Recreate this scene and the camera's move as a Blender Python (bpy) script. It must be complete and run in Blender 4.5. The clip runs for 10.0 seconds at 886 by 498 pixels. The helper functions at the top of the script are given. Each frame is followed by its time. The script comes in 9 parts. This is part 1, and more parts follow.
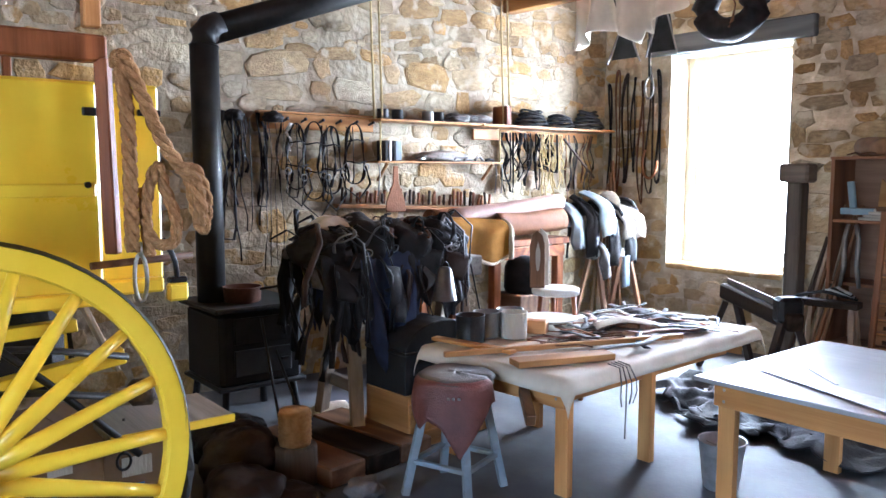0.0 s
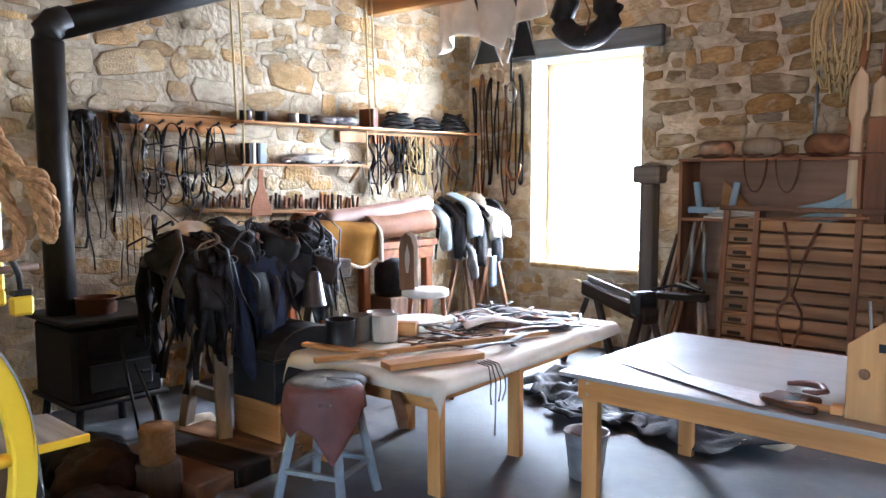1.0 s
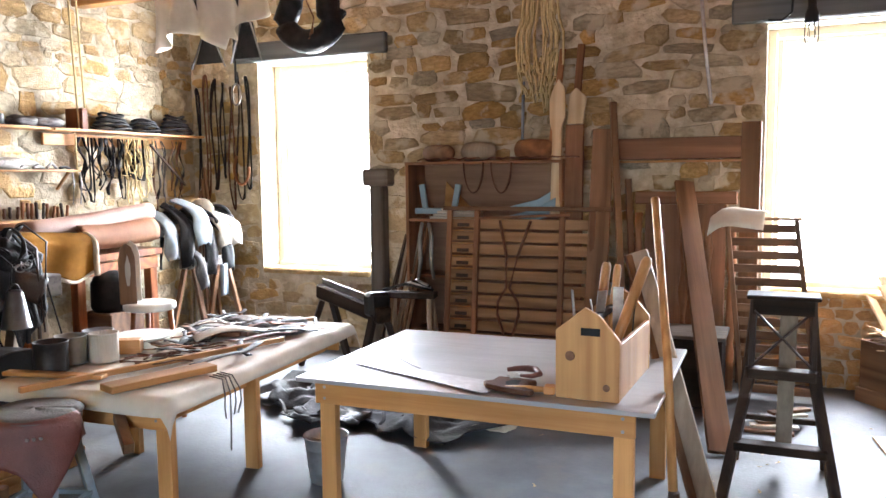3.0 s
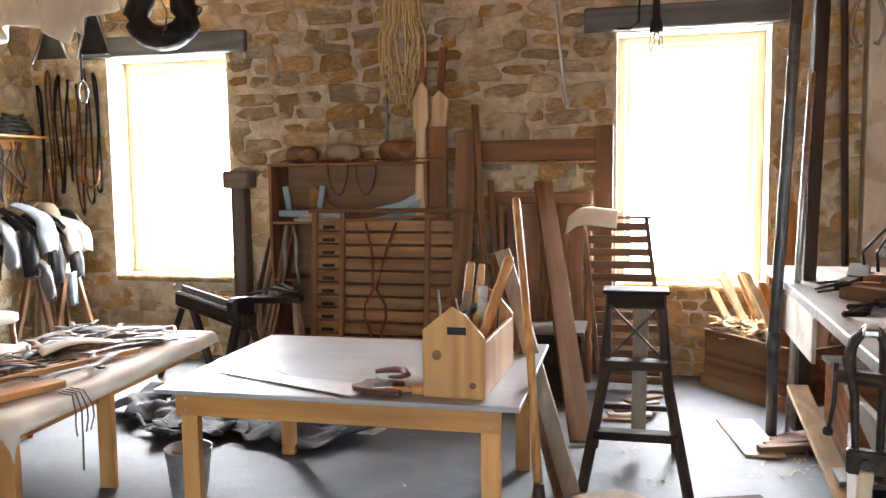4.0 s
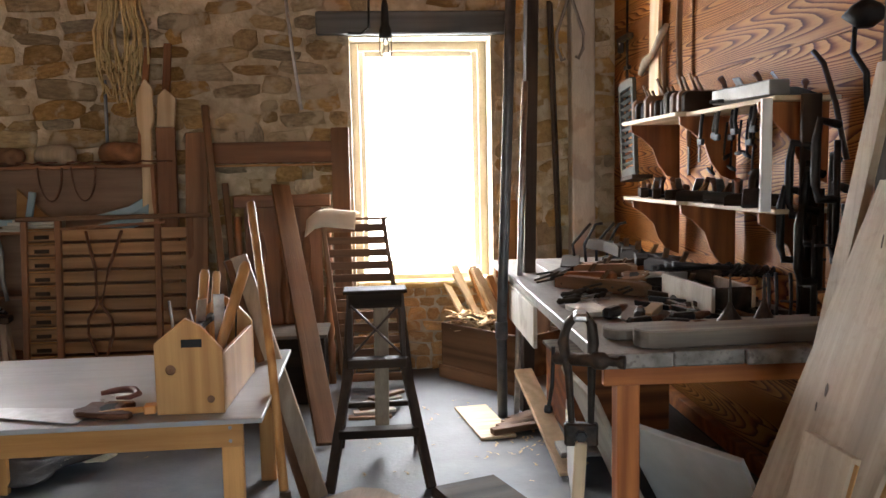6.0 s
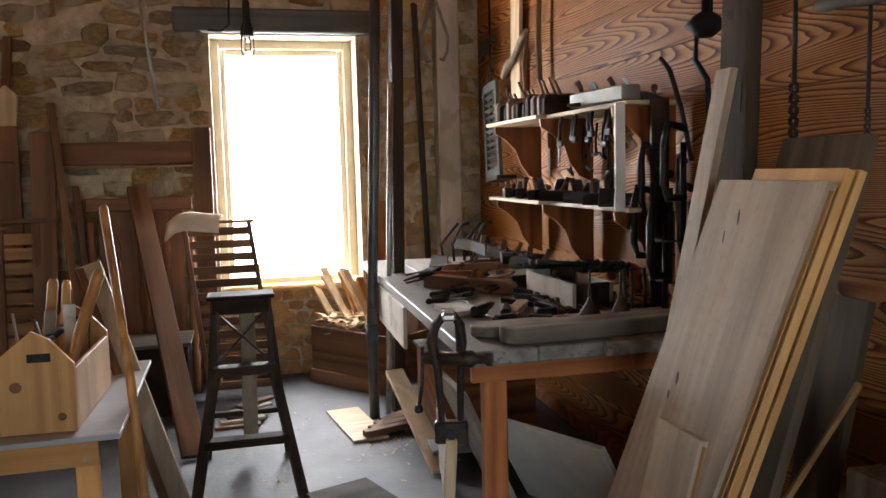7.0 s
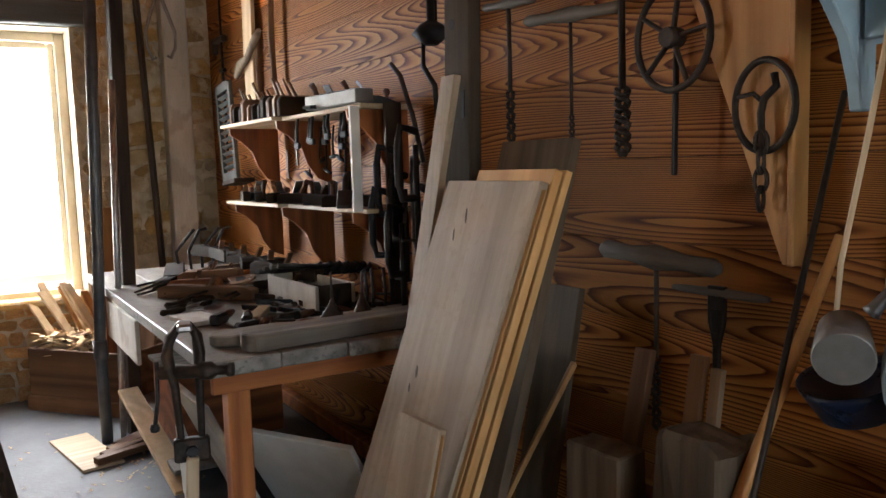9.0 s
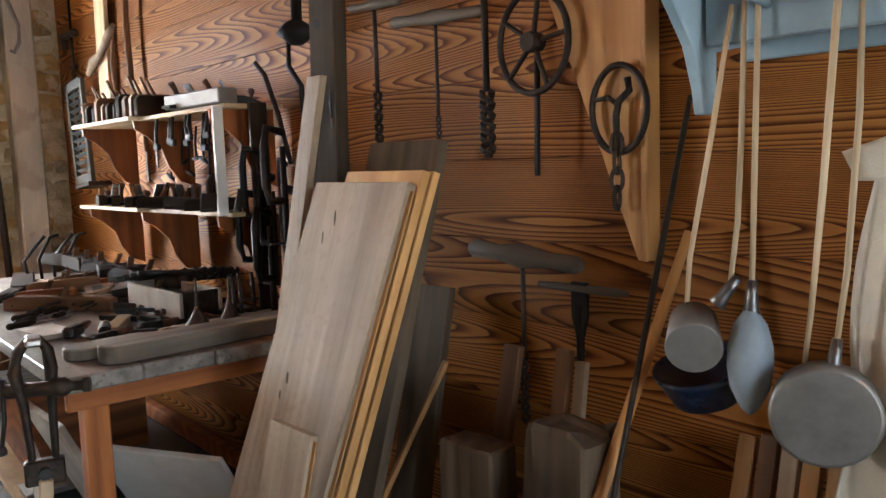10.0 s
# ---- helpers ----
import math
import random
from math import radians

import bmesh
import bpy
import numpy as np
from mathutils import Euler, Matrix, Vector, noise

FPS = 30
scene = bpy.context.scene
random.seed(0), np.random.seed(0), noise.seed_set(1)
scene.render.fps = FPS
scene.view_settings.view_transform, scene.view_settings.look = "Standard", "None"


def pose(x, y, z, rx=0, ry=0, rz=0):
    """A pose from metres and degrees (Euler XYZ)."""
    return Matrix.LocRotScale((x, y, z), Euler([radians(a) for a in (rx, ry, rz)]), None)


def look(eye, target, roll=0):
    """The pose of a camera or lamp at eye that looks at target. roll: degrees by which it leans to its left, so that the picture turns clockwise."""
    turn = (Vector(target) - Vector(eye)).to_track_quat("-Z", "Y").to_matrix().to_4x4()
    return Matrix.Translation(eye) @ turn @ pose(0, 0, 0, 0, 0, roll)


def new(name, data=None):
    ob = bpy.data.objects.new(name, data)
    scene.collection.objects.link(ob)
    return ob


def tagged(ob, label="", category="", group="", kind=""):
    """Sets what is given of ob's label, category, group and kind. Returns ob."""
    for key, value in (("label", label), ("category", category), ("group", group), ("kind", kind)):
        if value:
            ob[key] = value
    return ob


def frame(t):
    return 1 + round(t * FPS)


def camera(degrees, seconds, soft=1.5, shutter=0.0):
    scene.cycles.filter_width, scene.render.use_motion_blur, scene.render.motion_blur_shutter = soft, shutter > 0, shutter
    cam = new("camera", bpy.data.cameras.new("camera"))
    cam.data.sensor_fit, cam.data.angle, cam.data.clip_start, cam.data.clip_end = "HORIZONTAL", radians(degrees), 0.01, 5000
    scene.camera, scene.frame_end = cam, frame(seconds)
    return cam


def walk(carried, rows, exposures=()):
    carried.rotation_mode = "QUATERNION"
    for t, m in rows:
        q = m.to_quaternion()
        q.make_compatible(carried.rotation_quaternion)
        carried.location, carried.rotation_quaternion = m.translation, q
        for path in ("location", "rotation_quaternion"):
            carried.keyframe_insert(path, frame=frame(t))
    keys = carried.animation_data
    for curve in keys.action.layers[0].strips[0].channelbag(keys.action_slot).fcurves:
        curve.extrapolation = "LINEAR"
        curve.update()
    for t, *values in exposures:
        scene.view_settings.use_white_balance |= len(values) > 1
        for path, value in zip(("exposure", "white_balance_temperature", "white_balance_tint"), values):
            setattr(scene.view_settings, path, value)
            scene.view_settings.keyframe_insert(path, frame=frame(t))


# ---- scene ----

# ---- camera: held in the hand, turned slowly to the right on a small arc ----
EYE = 1.70
cam = camera(58.31, 10.0)
ROWS = (
    (0.0, pose(-0.017, -0.039, EYE - 0.011, 84.39, -0.16, 51.58)),
    (0.5, pose(-0.020, -0.034, EYE - 0.009, 84.45, -0.07, 47.04)),
    (1.0, pose(-0.023, -0.028, EYE - 0.007, 84.55, 0.09, 42.13)),
    (1.5, pose(-0.022, -0.025, EYE - 0.006, 84.58, 0.17, 37.40)),
    (2.0, pose(-0.018, -0.021, EYE - 0.005, 84.62, 0.31, 32.41)),
    (2.5, pose(-0.014, -0.014, EYE - 0.003, 84.65, 0.47, 27.82)),
    (4.0, pose(-0.007, -0.006, EYE - 0.001, 84.66, 0.77, 13.46)),
    (4.5, pose(-0.000, 0.000, EYE + 0.000, 84.63, 0.90, 8.90)),
    (5.0, pose(0.008, 0.005, EYE + 0.002, 84.56, 1.04, 4.10)),
    (6.5, pose(0.019, 0.009, EYE + 0.005, 84.38, 1.29, -9.69)),
    (7.0, pose(0.027, 0.011, EYE + 0.007, 84.29, 1.40, -14.44)),
    (7.5, pose(0.032, 0.012, EYE + 0.008, 84.21, 1.50, -18.92)),
    (8.0, pose(0.038, 0.010, EYE + 0.008, 84.11, 1.56, -23.71)),
    (8.5, pose(0.043, 0.009, EYE + 0.008, 84.03, 1.65, -28.11)),
    (9.0, pose(0.050, 0.007, EYE + 0.008, 83.93, 1.76, -32.79)),
    (9.5, pose(0.056, 0.006, EYE + 0.009, 83.80, 1.85, -37.07)),
    (10.0, pose(0.064, 0.004, EYE + 0.009, 83.70, 1.97, -41.96)),
)
walk(cam, ROWS, exposures=((0.0, 3.75, 4950, 10), (1.0, 3.75, 5150, 10), (2.5, 3.75, 5500, 10), (4.5, 3.62, 6200, 10), (6.5, 2.75, 6250, 10), (8.0, 2.48, 6200, 10), (9.0, 2.62, 6200, 10), (10.0, 3.18, 6150, 10)))

# ---- daylight: hazy sky through two windows and the doorway behind ----
world = bpy.data.worlds.new("sky")
scene.world = world
world.use_nodes = True
wn = world.node_tree.nodes
sky = wn.new("ShaderNodeTexSky")
sky.sky_type = "NISHITA"
sky.sun_disc = False
sky.sun_elevation = radians(50)
sky.sun_rotation = radians(-20)
world.node_tree.links.new(sky.outputs[0], wn["Background"].inputs[0])
wn["Background"].inputs[1].default_value = 0.15

sun = new("sun", bpy.data.lights.new("sun", "SUN"))
sun.data.energy = 3.0
sun.data.angle = radians(0.6)
sun.data.color = (1.0, 0.95, 0.88)
sun.matrix_world = look((-6, 12, 25), (-2, 7.2, 0))


def sky_lamp(name, m, w, h, power, colour=(1, 1, 1)):
    ob = new(name, bpy.data.lights.new(name, "AREA"))
    ob.data.shape, ob.data.size, ob.data.size_y = "RECTANGLE", w, h
    ob.data.energy, ob.data.color = power, colour
    ob.matrix_world = m
    return ob


WIN_TOP, WIN_SILL = 2.84, 0.77
WINDOWS = ((-4.95, -3.69), (-0.15, 1.04))
for i, (xa, xb) in enumerate(WINDOWS):
    xm = (xa + xb) / 2
    sky_lamp("window_daylight", look((xm, 7.42, 1.85), (xm, 0, 1.75)), xb - xa, 1.95, (43, 29)[i], (1.0, 0.98, 0.95))
sky_lamp("door_daylight", look((0.2, -3.15, 1.5), (0.4, 4, 1.2)), 2.2, 2.4, 5.5, (1.0, 0.97, 0.93))

# ---- materials ----
def ramp(nt, stops):
    n = nt.nodes.new("ShaderNodeValToRGB")
    e = n.color_ramp.elements
    while len(e) < len(stops):
        e.new(0.5)
    for el, (p, c) in zip(e, stops):
        el.position, el.color = p, (*c, 1)
    return n


def material(name, stops, scale=8.0, stretch=(1, 1, 1), rough=0.7, metal=0.0, bump=0.15, bump_scale=60.0,
             vary=0.25, island=False, grain=None, spots=0.0, spot_colour=(0.1, 0.08, 0.06), rough_vary=0.15, coords="Object", hue=0.0, dust=0.0, spec=0.5, spot_at=0.555):
    """A noise-coloured surface with stains, fine relief and a little difference from piece to piece."""
    m = bpy.data.materials.new(name)
    m.use_nodes = True
    nt = m.node_tree
    N, L = nt.nodes.new, nt.links.new
    b = nt.nodes["Principled BSDF"]
    tc = N("ShaderNodeTexCoord")
    oi = N("ShaderNodeObjectInfo")
    mp = N("ShaderNodeMapping")
    mp.inputs["Scale"].default_value = stretch
    shift = N("ShaderNodeVectorMath")
    shift.operation = "MULTIPLY_ADD"
    L(oi.outputs["Random"], shift.inputs[0])
    shift.inputs[1].default_value = (31.0, 17.0, 23.0)
    L(tc.outputs[coords], shift.inputs[2])
    L(shift.outputs[0], mp.inputs[0])
    n1 = N("ShaderNodeTexNoise")
    n1.inputs["Scale"].default_value, n1.inputs["Detail"].default_value, n1.inputs["Roughness"].default_value = scale, 8, 0.6
    L(mp.outputs[0], n1.inputs["Vector"])
    fac = n1.outputs["Fac"]
    if grain:
        # growth rings: level lines of a stretched field
        gm = N("ShaderNodeMapping")
        gm.inputs["Scale"].default_value = grain[0]
        L(shift.outputs[0], gm.inputs[0])
        field = N("ShaderNodeTexNoise")
        field.inputs["Scale"].default_value, field.inputs["Detail"].default_value, field.inputs["Roughness"].default_value = grain[3], 1.2, 0.45
        L(gm.outputs[0], field.inputs["Vector"])
        sc = N("ShaderNodeMath")
        sc.operation = "MULTIPLY"
        sc.inputs[1].default_value = grain[1]
        L(field.outputs["Fac"], sc.inputs[0])
        sn = N("ShaderNodeMath")
        sn.operation = "SINE"
        L(sc.outputs[0], sn.inputs[0])
        w = N("ShaderNodeMapRange")
        w.inputs[1].default_value = -1
        L(sn.outputs[0], w.inputs[0])
        mixf = N("ShaderNodeMix")
        mixf.inputs[0].default_value = grain[4]
        L(n1.outputs["Fac"], mixf.inputs[2])
        L(w.outputs[0], mixf.inputs[3])
        fac = mixf.outputs[0]
    rp = ramp(nt, stops)
    L(fac, rp.inputs[0])
    col = rp.outputs[0]
    # large stains
    n2 = N("ShaderNodeTexNoise")
    n2.inputs["Scale"].default_value, n2.inputs["Detail"].default_value = max(0.8, min(scale, 9) * 0.17), 4
    L(shift.outputs[0], n2.inputs["Vector"])
    mr = N("ShaderNodeMapRange")
    mr.inputs[1].default_value, mr.inputs[2].default_value = 0.3, 0.7
    mr.inputs[3].default_value, mr.inputs[4].default_value = 1 - vary, 1 + vary * 0.6
    L(n2.outputs["Fac"], mr.inputs[0])
    hs = N("ShaderNodeHueSaturation")
    L(col, hs.inputs["Color"])
    rnd = N("ShaderNodeNewGeometry").outputs["Random Per Island"] if island else oi.outputs["Random"]
    vv = N("ShaderNodeMapRange")
    vv.inputs[3].default_value, vv.inputs[4].default_value = 1 - vary, 1 + vary
    L(rnd, vv.inputs[0])
    mul = N("ShaderNodeMath")
    mul.operation = "MULTIPLY"
    L(vv.outputs[0], mul.inputs[0])
    L(mr.outputs[0], mul.inputs[1])
    L(mul.outputs[0], hs.inputs["Value"])
    if hue:
        frac = N("ShaderNodeMath")
        frac.operation = "MULTIPLY"
        frac.inputs[1].default_value = 7.3
        L(rnd, frac.inputs[0])
        fr = N("ShaderNodeMath")
        fr.operation = "FRACT"
        L(frac.outputs[0], fr.inputs[0])
        hv = N("ShaderNodeMapRange")
        hv.inputs[3].default_value, hv.inputs[4].default_value = 0.5 - hue, 0.5 + hue
        L(fr.outputs[0], hv.inputs[0])
        L(hv.outputs[0], hs.inputs["Hue"])
        sv = N("ShaderNodeMapRange")
        sv.inputs[3].default_value, sv.inputs[4].default_value = 1.25, 0.6
        L(fr.outputs[0], sv.inputs[0])
        L(sv.outputs[0], hs.inputs["Saturation"])
    col = hs.outputs[0]
    if spots:
        n3 = N("ShaderNodeTexNoise")
        n3.inputs["Scale"].default_value, n3.inputs["Detail"].default_value = scale * 0.9, 6
        L(N("ShaderNodeNewGeometry").outputs["Position"], n3.inputs["Vector"])
        cut = N("ShaderNodeMapRange")
        cut.inputs[1].default_value, cut.inputs[2].default_value = spot_at, spot_at + 0.075
        cut.inputs[4].default_value = spots
        L(n3.outputs["Fac"], cut.inputs[0])
        mx = N("ShaderNodeMix")
        mx.data_type = "RGBA"
        L(cut.outputs[0], mx.inputs[0])
        L(col, mx.inputs[6])
        mx.inputs[7].default_value = (*spot_colour, 1)
        col = mx.outputs[2]
    if dust:
        # settled dust on faces that look up
        g = N("ShaderNodeNewGeometry")
        sp = N("ShaderNodeSeparateXYZ")
        L(g.outputs["Normal"], sp.inputs[0])
        dm = N("ShaderNodeMapRange")
        dm.inputs[1].default_value, dm.inputs[2].default_value, dm.inputs[4].default_value = 0.4, 0.95, dust
        L(sp.outputs["Z"], dm.inputs[0])
        dx = N("ShaderNodeMath")
        dx.operation = "MULTIPLY"
        L(dm.outputs[0], dx.inputs[0])
        L(n1.outputs["Fac"], dx.inputs[1])
        mx = N("ShaderNodeMix")
        mx.data_type = "RGBA"
        L(dx.outputs[0], mx.inputs[0])
        L(col, mx.inputs[6])
        mx.inputs[7].default_value = (0.42, 0.40, 0.37, 1)
        col = mx.outputs[2]
    L(col, b.inputs["Base Color"])
    b.inputs["Metallic"].default_value = metal
    b.inputs["Specular IOR Level"].default_value = spec
    rr = N("ShaderNodeMapRange")
    rr.inputs[3].default_value, rr.inputs[4].default_value = max(0.05, rough - rough_vary), min(1, rough + rough_vary)
    L(n1.outputs["Fac"], rr.inputs[0])
    L(rr.outputs[0], b.inputs["Roughness"])
    if bump:
        n4 = N("ShaderNodeTexNoise")
        n4.inputs["Scale"].default_value, n4.inputs["Detail"].default_value = bump_scale, 6
        L(mp.outputs[0], n4.inputs["Vector"])
        bp = N("ShaderNodeBump")
        bp.inputs["Strength"].default_value, bp.inputs["Distance"].default_value = bump, 0.02
        if grain:
            ad = N("ShaderNodeMath")
            ad.operation = "ADD"
            L(n4.outputs["Fac"], ad.inputs[0])
            L(fac, ad.inputs[1])
            L(ad.outputs[0], bp.inputs["Height"])
        else:
            L(n4.outputs["Fac"], bp.inputs["Height"])
        L(bp.outputs[0], b.inputs["Normal"])
    return m


def wood(name, dark, light, along="X", rough=0.6, vary=0.22, rings=70.0, strength=0.32, size=2.2, spec=0.28, **more):
    """Sawn wood with its grain along one axis of the object."""
    fine = {"X": (0.05, 1, 1), "Y": (1, 0.05, 1), "Z": (1, 1, 0.05)}[along]
    broad = {"X": (0.09, 1, 1), "Y": (1, 0.09, 1), "Z": (1, 1, 0.09)}[along]
    mid = tuple((a + c) / 2 for a, c in zip(dark, light))
    return material(name, ((0.22, dark), (0.5, mid), (0.78, light)), scale=34, stretch=fine, rough=rough, vary=vary, bump=0.10, bump_scale=110,
                    grain=(broad, rings, 0, size, strength), spec=spec, **more)


M_MORTAR = material("lime mortar", ((0.25, (0.27, 0.215, 0.14)), (0.5, (0.45, 0.375, 0.26)), (0.75, (0.64, 0.56, 0.43))), scale=7, rough=0.95, bump=0.9, bump_scale=22, vary=0.2)
M_STONE = material("sandstone", ((0.2, (0.17, 0.12, 0.062)), (0.5, (0.365, 0.262, 0.125)), (0.8, (0.52, 0.40, 0.215))), scale=6, rough=0.92, bump=0.9, bump_scale=30, vary=0.26, hue=0.012,
                   spots=0.85, spot_colour=(0.50, 0.425, 0.30), spot_at=0.53)
M_STONE_JOINED = material("sandstone far", ((0.2, (0.17, 0.12, 0.062)), (0.5, (0.365, 0.262, 0.125)), (0.8, (0.52, 0.40, 0.215))), scale=6, rough=0.92, bump=0.9, bump_scale=30, vary=0.19, hue=0.010,
                          island=True, spots=0.85, spot_colour=(0.50, 0.425, 0.30), spot_at=0.53)
M_CONCRETE = material("grey concrete", ((0.25, (0.058, 0.061, 0.067)), (0.5, (0.090, 0.094, 0.102)), (0.8, (0.138, 0.143, 0.153))), scale=3.5, rough=0.66, bump=0.1, bump_scale=40, vary=0.22, spots=0.3,
                      spot_colour=(0.15, 0.135, 0.115), spec=0.4)
M_PINE = wood("varnished pine", (0.30, 0.135, 0.04), (0.50, 0.26, 0.09), "X", 0.45)
M_PINE_Z = wood("varnished pine upright", (0.30, 0.135, 0.04), (0.50, 0.26, 0.09), "Z", 0.45)
M_PINE_Y = wood("varnished pine lengthwise", (0.30, 0.135, 0.04), (0.50, 0.26, 0.09), "Y", 0.45)
M_PALE = wood("pale planed wood", (0.46, 0.33, 0.19), (0.66, 0.52, 0.34), "Z", 0.6)
M_PALE_X = wood("pale wood", (0.46, 0.33, 0.19), (0.66, 0.52, 0.34), "X", 0.6)
M_TOTE = wood("knotty yellow pine", (0.38, 0.185, 0.065), (0.56, 0.32, 0.125), "Z", 0.55)
M_TOP = wood("worn grey table board", (0.235, 0.24, 0.245), (0.335, 0.345, 0.355), "X", 0.4, strength=0.12, dust=0.3)
M_REDWOOD = wood("red-brown wood", (0.13, 0.038, 0.012), (0.36, 0.125, 0.036), "X", 0.5)
M_REDWOOD_Z = wood("red-brown wood upright", (0.13, 0.038, 0.012), (0.36, 0.125, 0.036), "Z", 0.5)
M_SLATWOOD = wood("worn brown slat", (0.19, 0.098, 0.042), (0.37, 0.205, 0.095), "X", 0.65, vary=0.16)
M_TABLEPINE = wood("bright table pine", (0.42, 0.19, 0.055), (0.63, 0.335, 0.115), "X", 0.5)
M_TABLEPINE_Z = wood("bright table pine upright", (0.42, 0.19, 0.055), (0.63, 0.335, 0.115), "Z", 0.5)
M_TABLEPINE_Y = wood("bright table pine lengthwise", (0.42, 0.19, 0.055), (0.63, 0.335, 0.115), "Y", 0.5)
M_NEWPINE = wood("orange sawn pine", (0.42, 0.21, 0.065), (0.62, 0.36, 0.14), "Z", 0.6)
M_DARKWOOD = wood("dark stained wood", (0.018, 0.012, 0.009), (0.065, 0.042, 0.028), "Z", 0.55)
M_DARKWOOD_X = wood("dark stained wood lengthwise", (0.016, 0.011, 0.008), (0.050, 0.033, 0.022), "X", 0.75, spec=0.12)
M_GREYWOOD = wood("weathered grey wood", (0.23, 0.175, 0.118), (0.42, 0.335, 0.24), "Z", 0.7, strength=0.16)
M_TIMBER = wood("dark squared timber", (0.030, 0.022, 0.016), (0.092, 0.068, 0.048), "Z", 0.85, strength=0.2, spec=0.12)
M_PLANK = wood("streaked weathered plank", (0.19, 0.135, 0.085), (0.43, 0.335, 0.235), "Z", 0.65, vary=0.12, rings=46.0, strength=0.22, size=1.6, spots=0.22, spot_colour=(0.20, 0.13, 0.08))
M_OLDTIMBER = wood("old dark timber", (0.075, 0.06, 0.046), (0.19, 0.155, 0.12), "Z", 0.75, strength=0.2)
M_OLDTIMBER_X = wood("old dark timber lengthwise", (0.075, 0.06, 0.046), (0.19, 0.155, 0.12), "X", 0.7, strength=0.2)
M_DARKBROWN = material("dark brown leather", ((0.3, (0.016, 0.010, 0.008)), (0.7, (0.045, 0.028, 0.020))), scale=9, rough=0.5, bump=0.3, bump_scale=120, vary=0.25, spec=0.2)
M_SLATEHIDE = material("slate grey leather", ((0.3, (0.014, 0.014, 0.016)), (0.7, (0.055, 0.053, 0.053))), scale=6, rough=0.7, bump=0.3, bump_scale=90, vary=0.4, spec=0.2)
M_GREYWOOD_X = wood("weathered grey wood lengthwise", (0.11, 0.088, 0.068), (0.27, 0.225, 0.18), "X", 0.75, dust=0.35)
M_GREYWOOD_Y = wood("weathered grey bench wood", (0.13, 0.115, 0.10), (0.29, 0.265, 0.235), "Y", 0.5, dust=0.45, spots=0.5, spot_colour=(0.07, 0.06, 0.055))
M_BROWNWOOD_Z = wood("brown plank", (0.10, 0.050, 0.025), (0.245, 0.130, 0.065), "Z", 0.65)
M_BROWNWOOD = wood("brown board", (0.10, 0.050, 0.025), (0.245, 0.130, 0.065), "X", 0.65)
M_SHELFWOOD_Z = wood("red-brown shelf wood upright", (0.15, 0.066, 0.030), (0.34, 0.160, 0.076), "Z", 0.6)
M_SHELFWOOD = wood("red-brown shelf wood", (0.15, 0.066, 0.030), (0.34, 0.160, 0.076), "X", 0.6)
M_SHELFBACK = wood("dull brown panel", (0.16, 0.092, 0.056), (0.25, 0.150, 0.095), "X", 0.75, strength=0.12)
M_YELLOW = material("yellow coach paint", ((0.3, (0.80, 0.52, 0.014)), (0.7, (0.90, 0.64, 0.035))), scale=3, rough=0.32, bump=0.03, bump_scale=30, vary=0.08)
M_IRON = material("black iron", ((0.3, (0.012, 0.012, 0.013)), (0.7, (0.045, 0.042, 0.04))), scale=12, rough=0.5, metal=0.6, bump=0.15, vary=0.25)
M_RUSTIRON = material("rusted iron", ((0.3, (0.02, 0.015, 0.012)), (0.55, (0.06, 0.042, 0.03)), (0.8, (0.14, 0.07, 0.035))), scale=18, rough=0.6, metal=0.5, bump=0.25, vary=0.3)
M_STEEL = material("worn steel", ((0.3, (0.25, 0.25, 0.25)), (0.7, (0.52, 0.52, 0.51))), scale=14, rough=0.36, metal=0.9, bump=0.08, vary=0.15)
M_TIN = material("dull tin plate", ((0.3, (0.15, 0.14, 0.125)), (0.7, (0.30, 0.285, 0.26))), scale=6, rough=0.5, metal=0.55, bump=0.08, vary=0.12)
M_GALV = material("galvanised steel", ((0.3, (0.42, 0.43, 0.44)), (0.7, (0.62, 0.63, 0.64))), scale=20, rough=0.42, metal=0.7, bump=0.05, vary=0.1)
M_LEATHER = material("black leather", ((0.3, (0.007, 0.0065, 0.0065)), (0.7, (0.024, 0.022, 0.022))), scale=10, rough=0.58, bump=0.3, bump_scale=120, vary=0.3, spec=0.2)
M_BROWNLEATHER = material("brown leather", ((0.3, (0.07, 0.028, 0.015)), (0.7, (0.17, 0.075, 0.04))), scale=9, rough=0.5, bump=0.3, bump_scale=120, vary=0.25, spec=0.2)
M_REDLEATHER = material("oxblood leather", ((0.3, (0.085, 0.026, 0.02)), (0.7, (0.15, 0.05, 0.038))), scale=9, rough=0.5, bump=0.3, bump_scale=120, vary=0.15)
M_TAN = material("tan hide", ((0.3, (0.19, 0.078, 0.035)), (0.7, (0.29, 0.13, 0.06))), scale=6, rough=0.65, bump=0.2, bump_scale=90, vary=0.15, spec=0.15)
M_ORANGEHIDE = material("orange suede", ((0.3, (0.20, 0.085, 0.008)), (0.7, (0.32, 0.145, 0.02))), scale=8, rough=0.9, bump=0.3, bump_scale=120, vary=0.15, spec=0.05)
M_PINKHIDE = material("pale pink hide", ((0.3, (0.24, 0.13, 0.09)), (0.7, (0.35, 0.21, 0.15))), scale=6, rough=0.6, bump=0.2, bump_scale=90, vary=0.12)
M_FLEECE = material("cream fleece", ((0.3, (0.58, 0.48, 0.33)), (0.7, (0.75, 0.66, 0.50))), scale=60, rough=0.95, bump=0.8, bump_scale=180, vary=0.1)
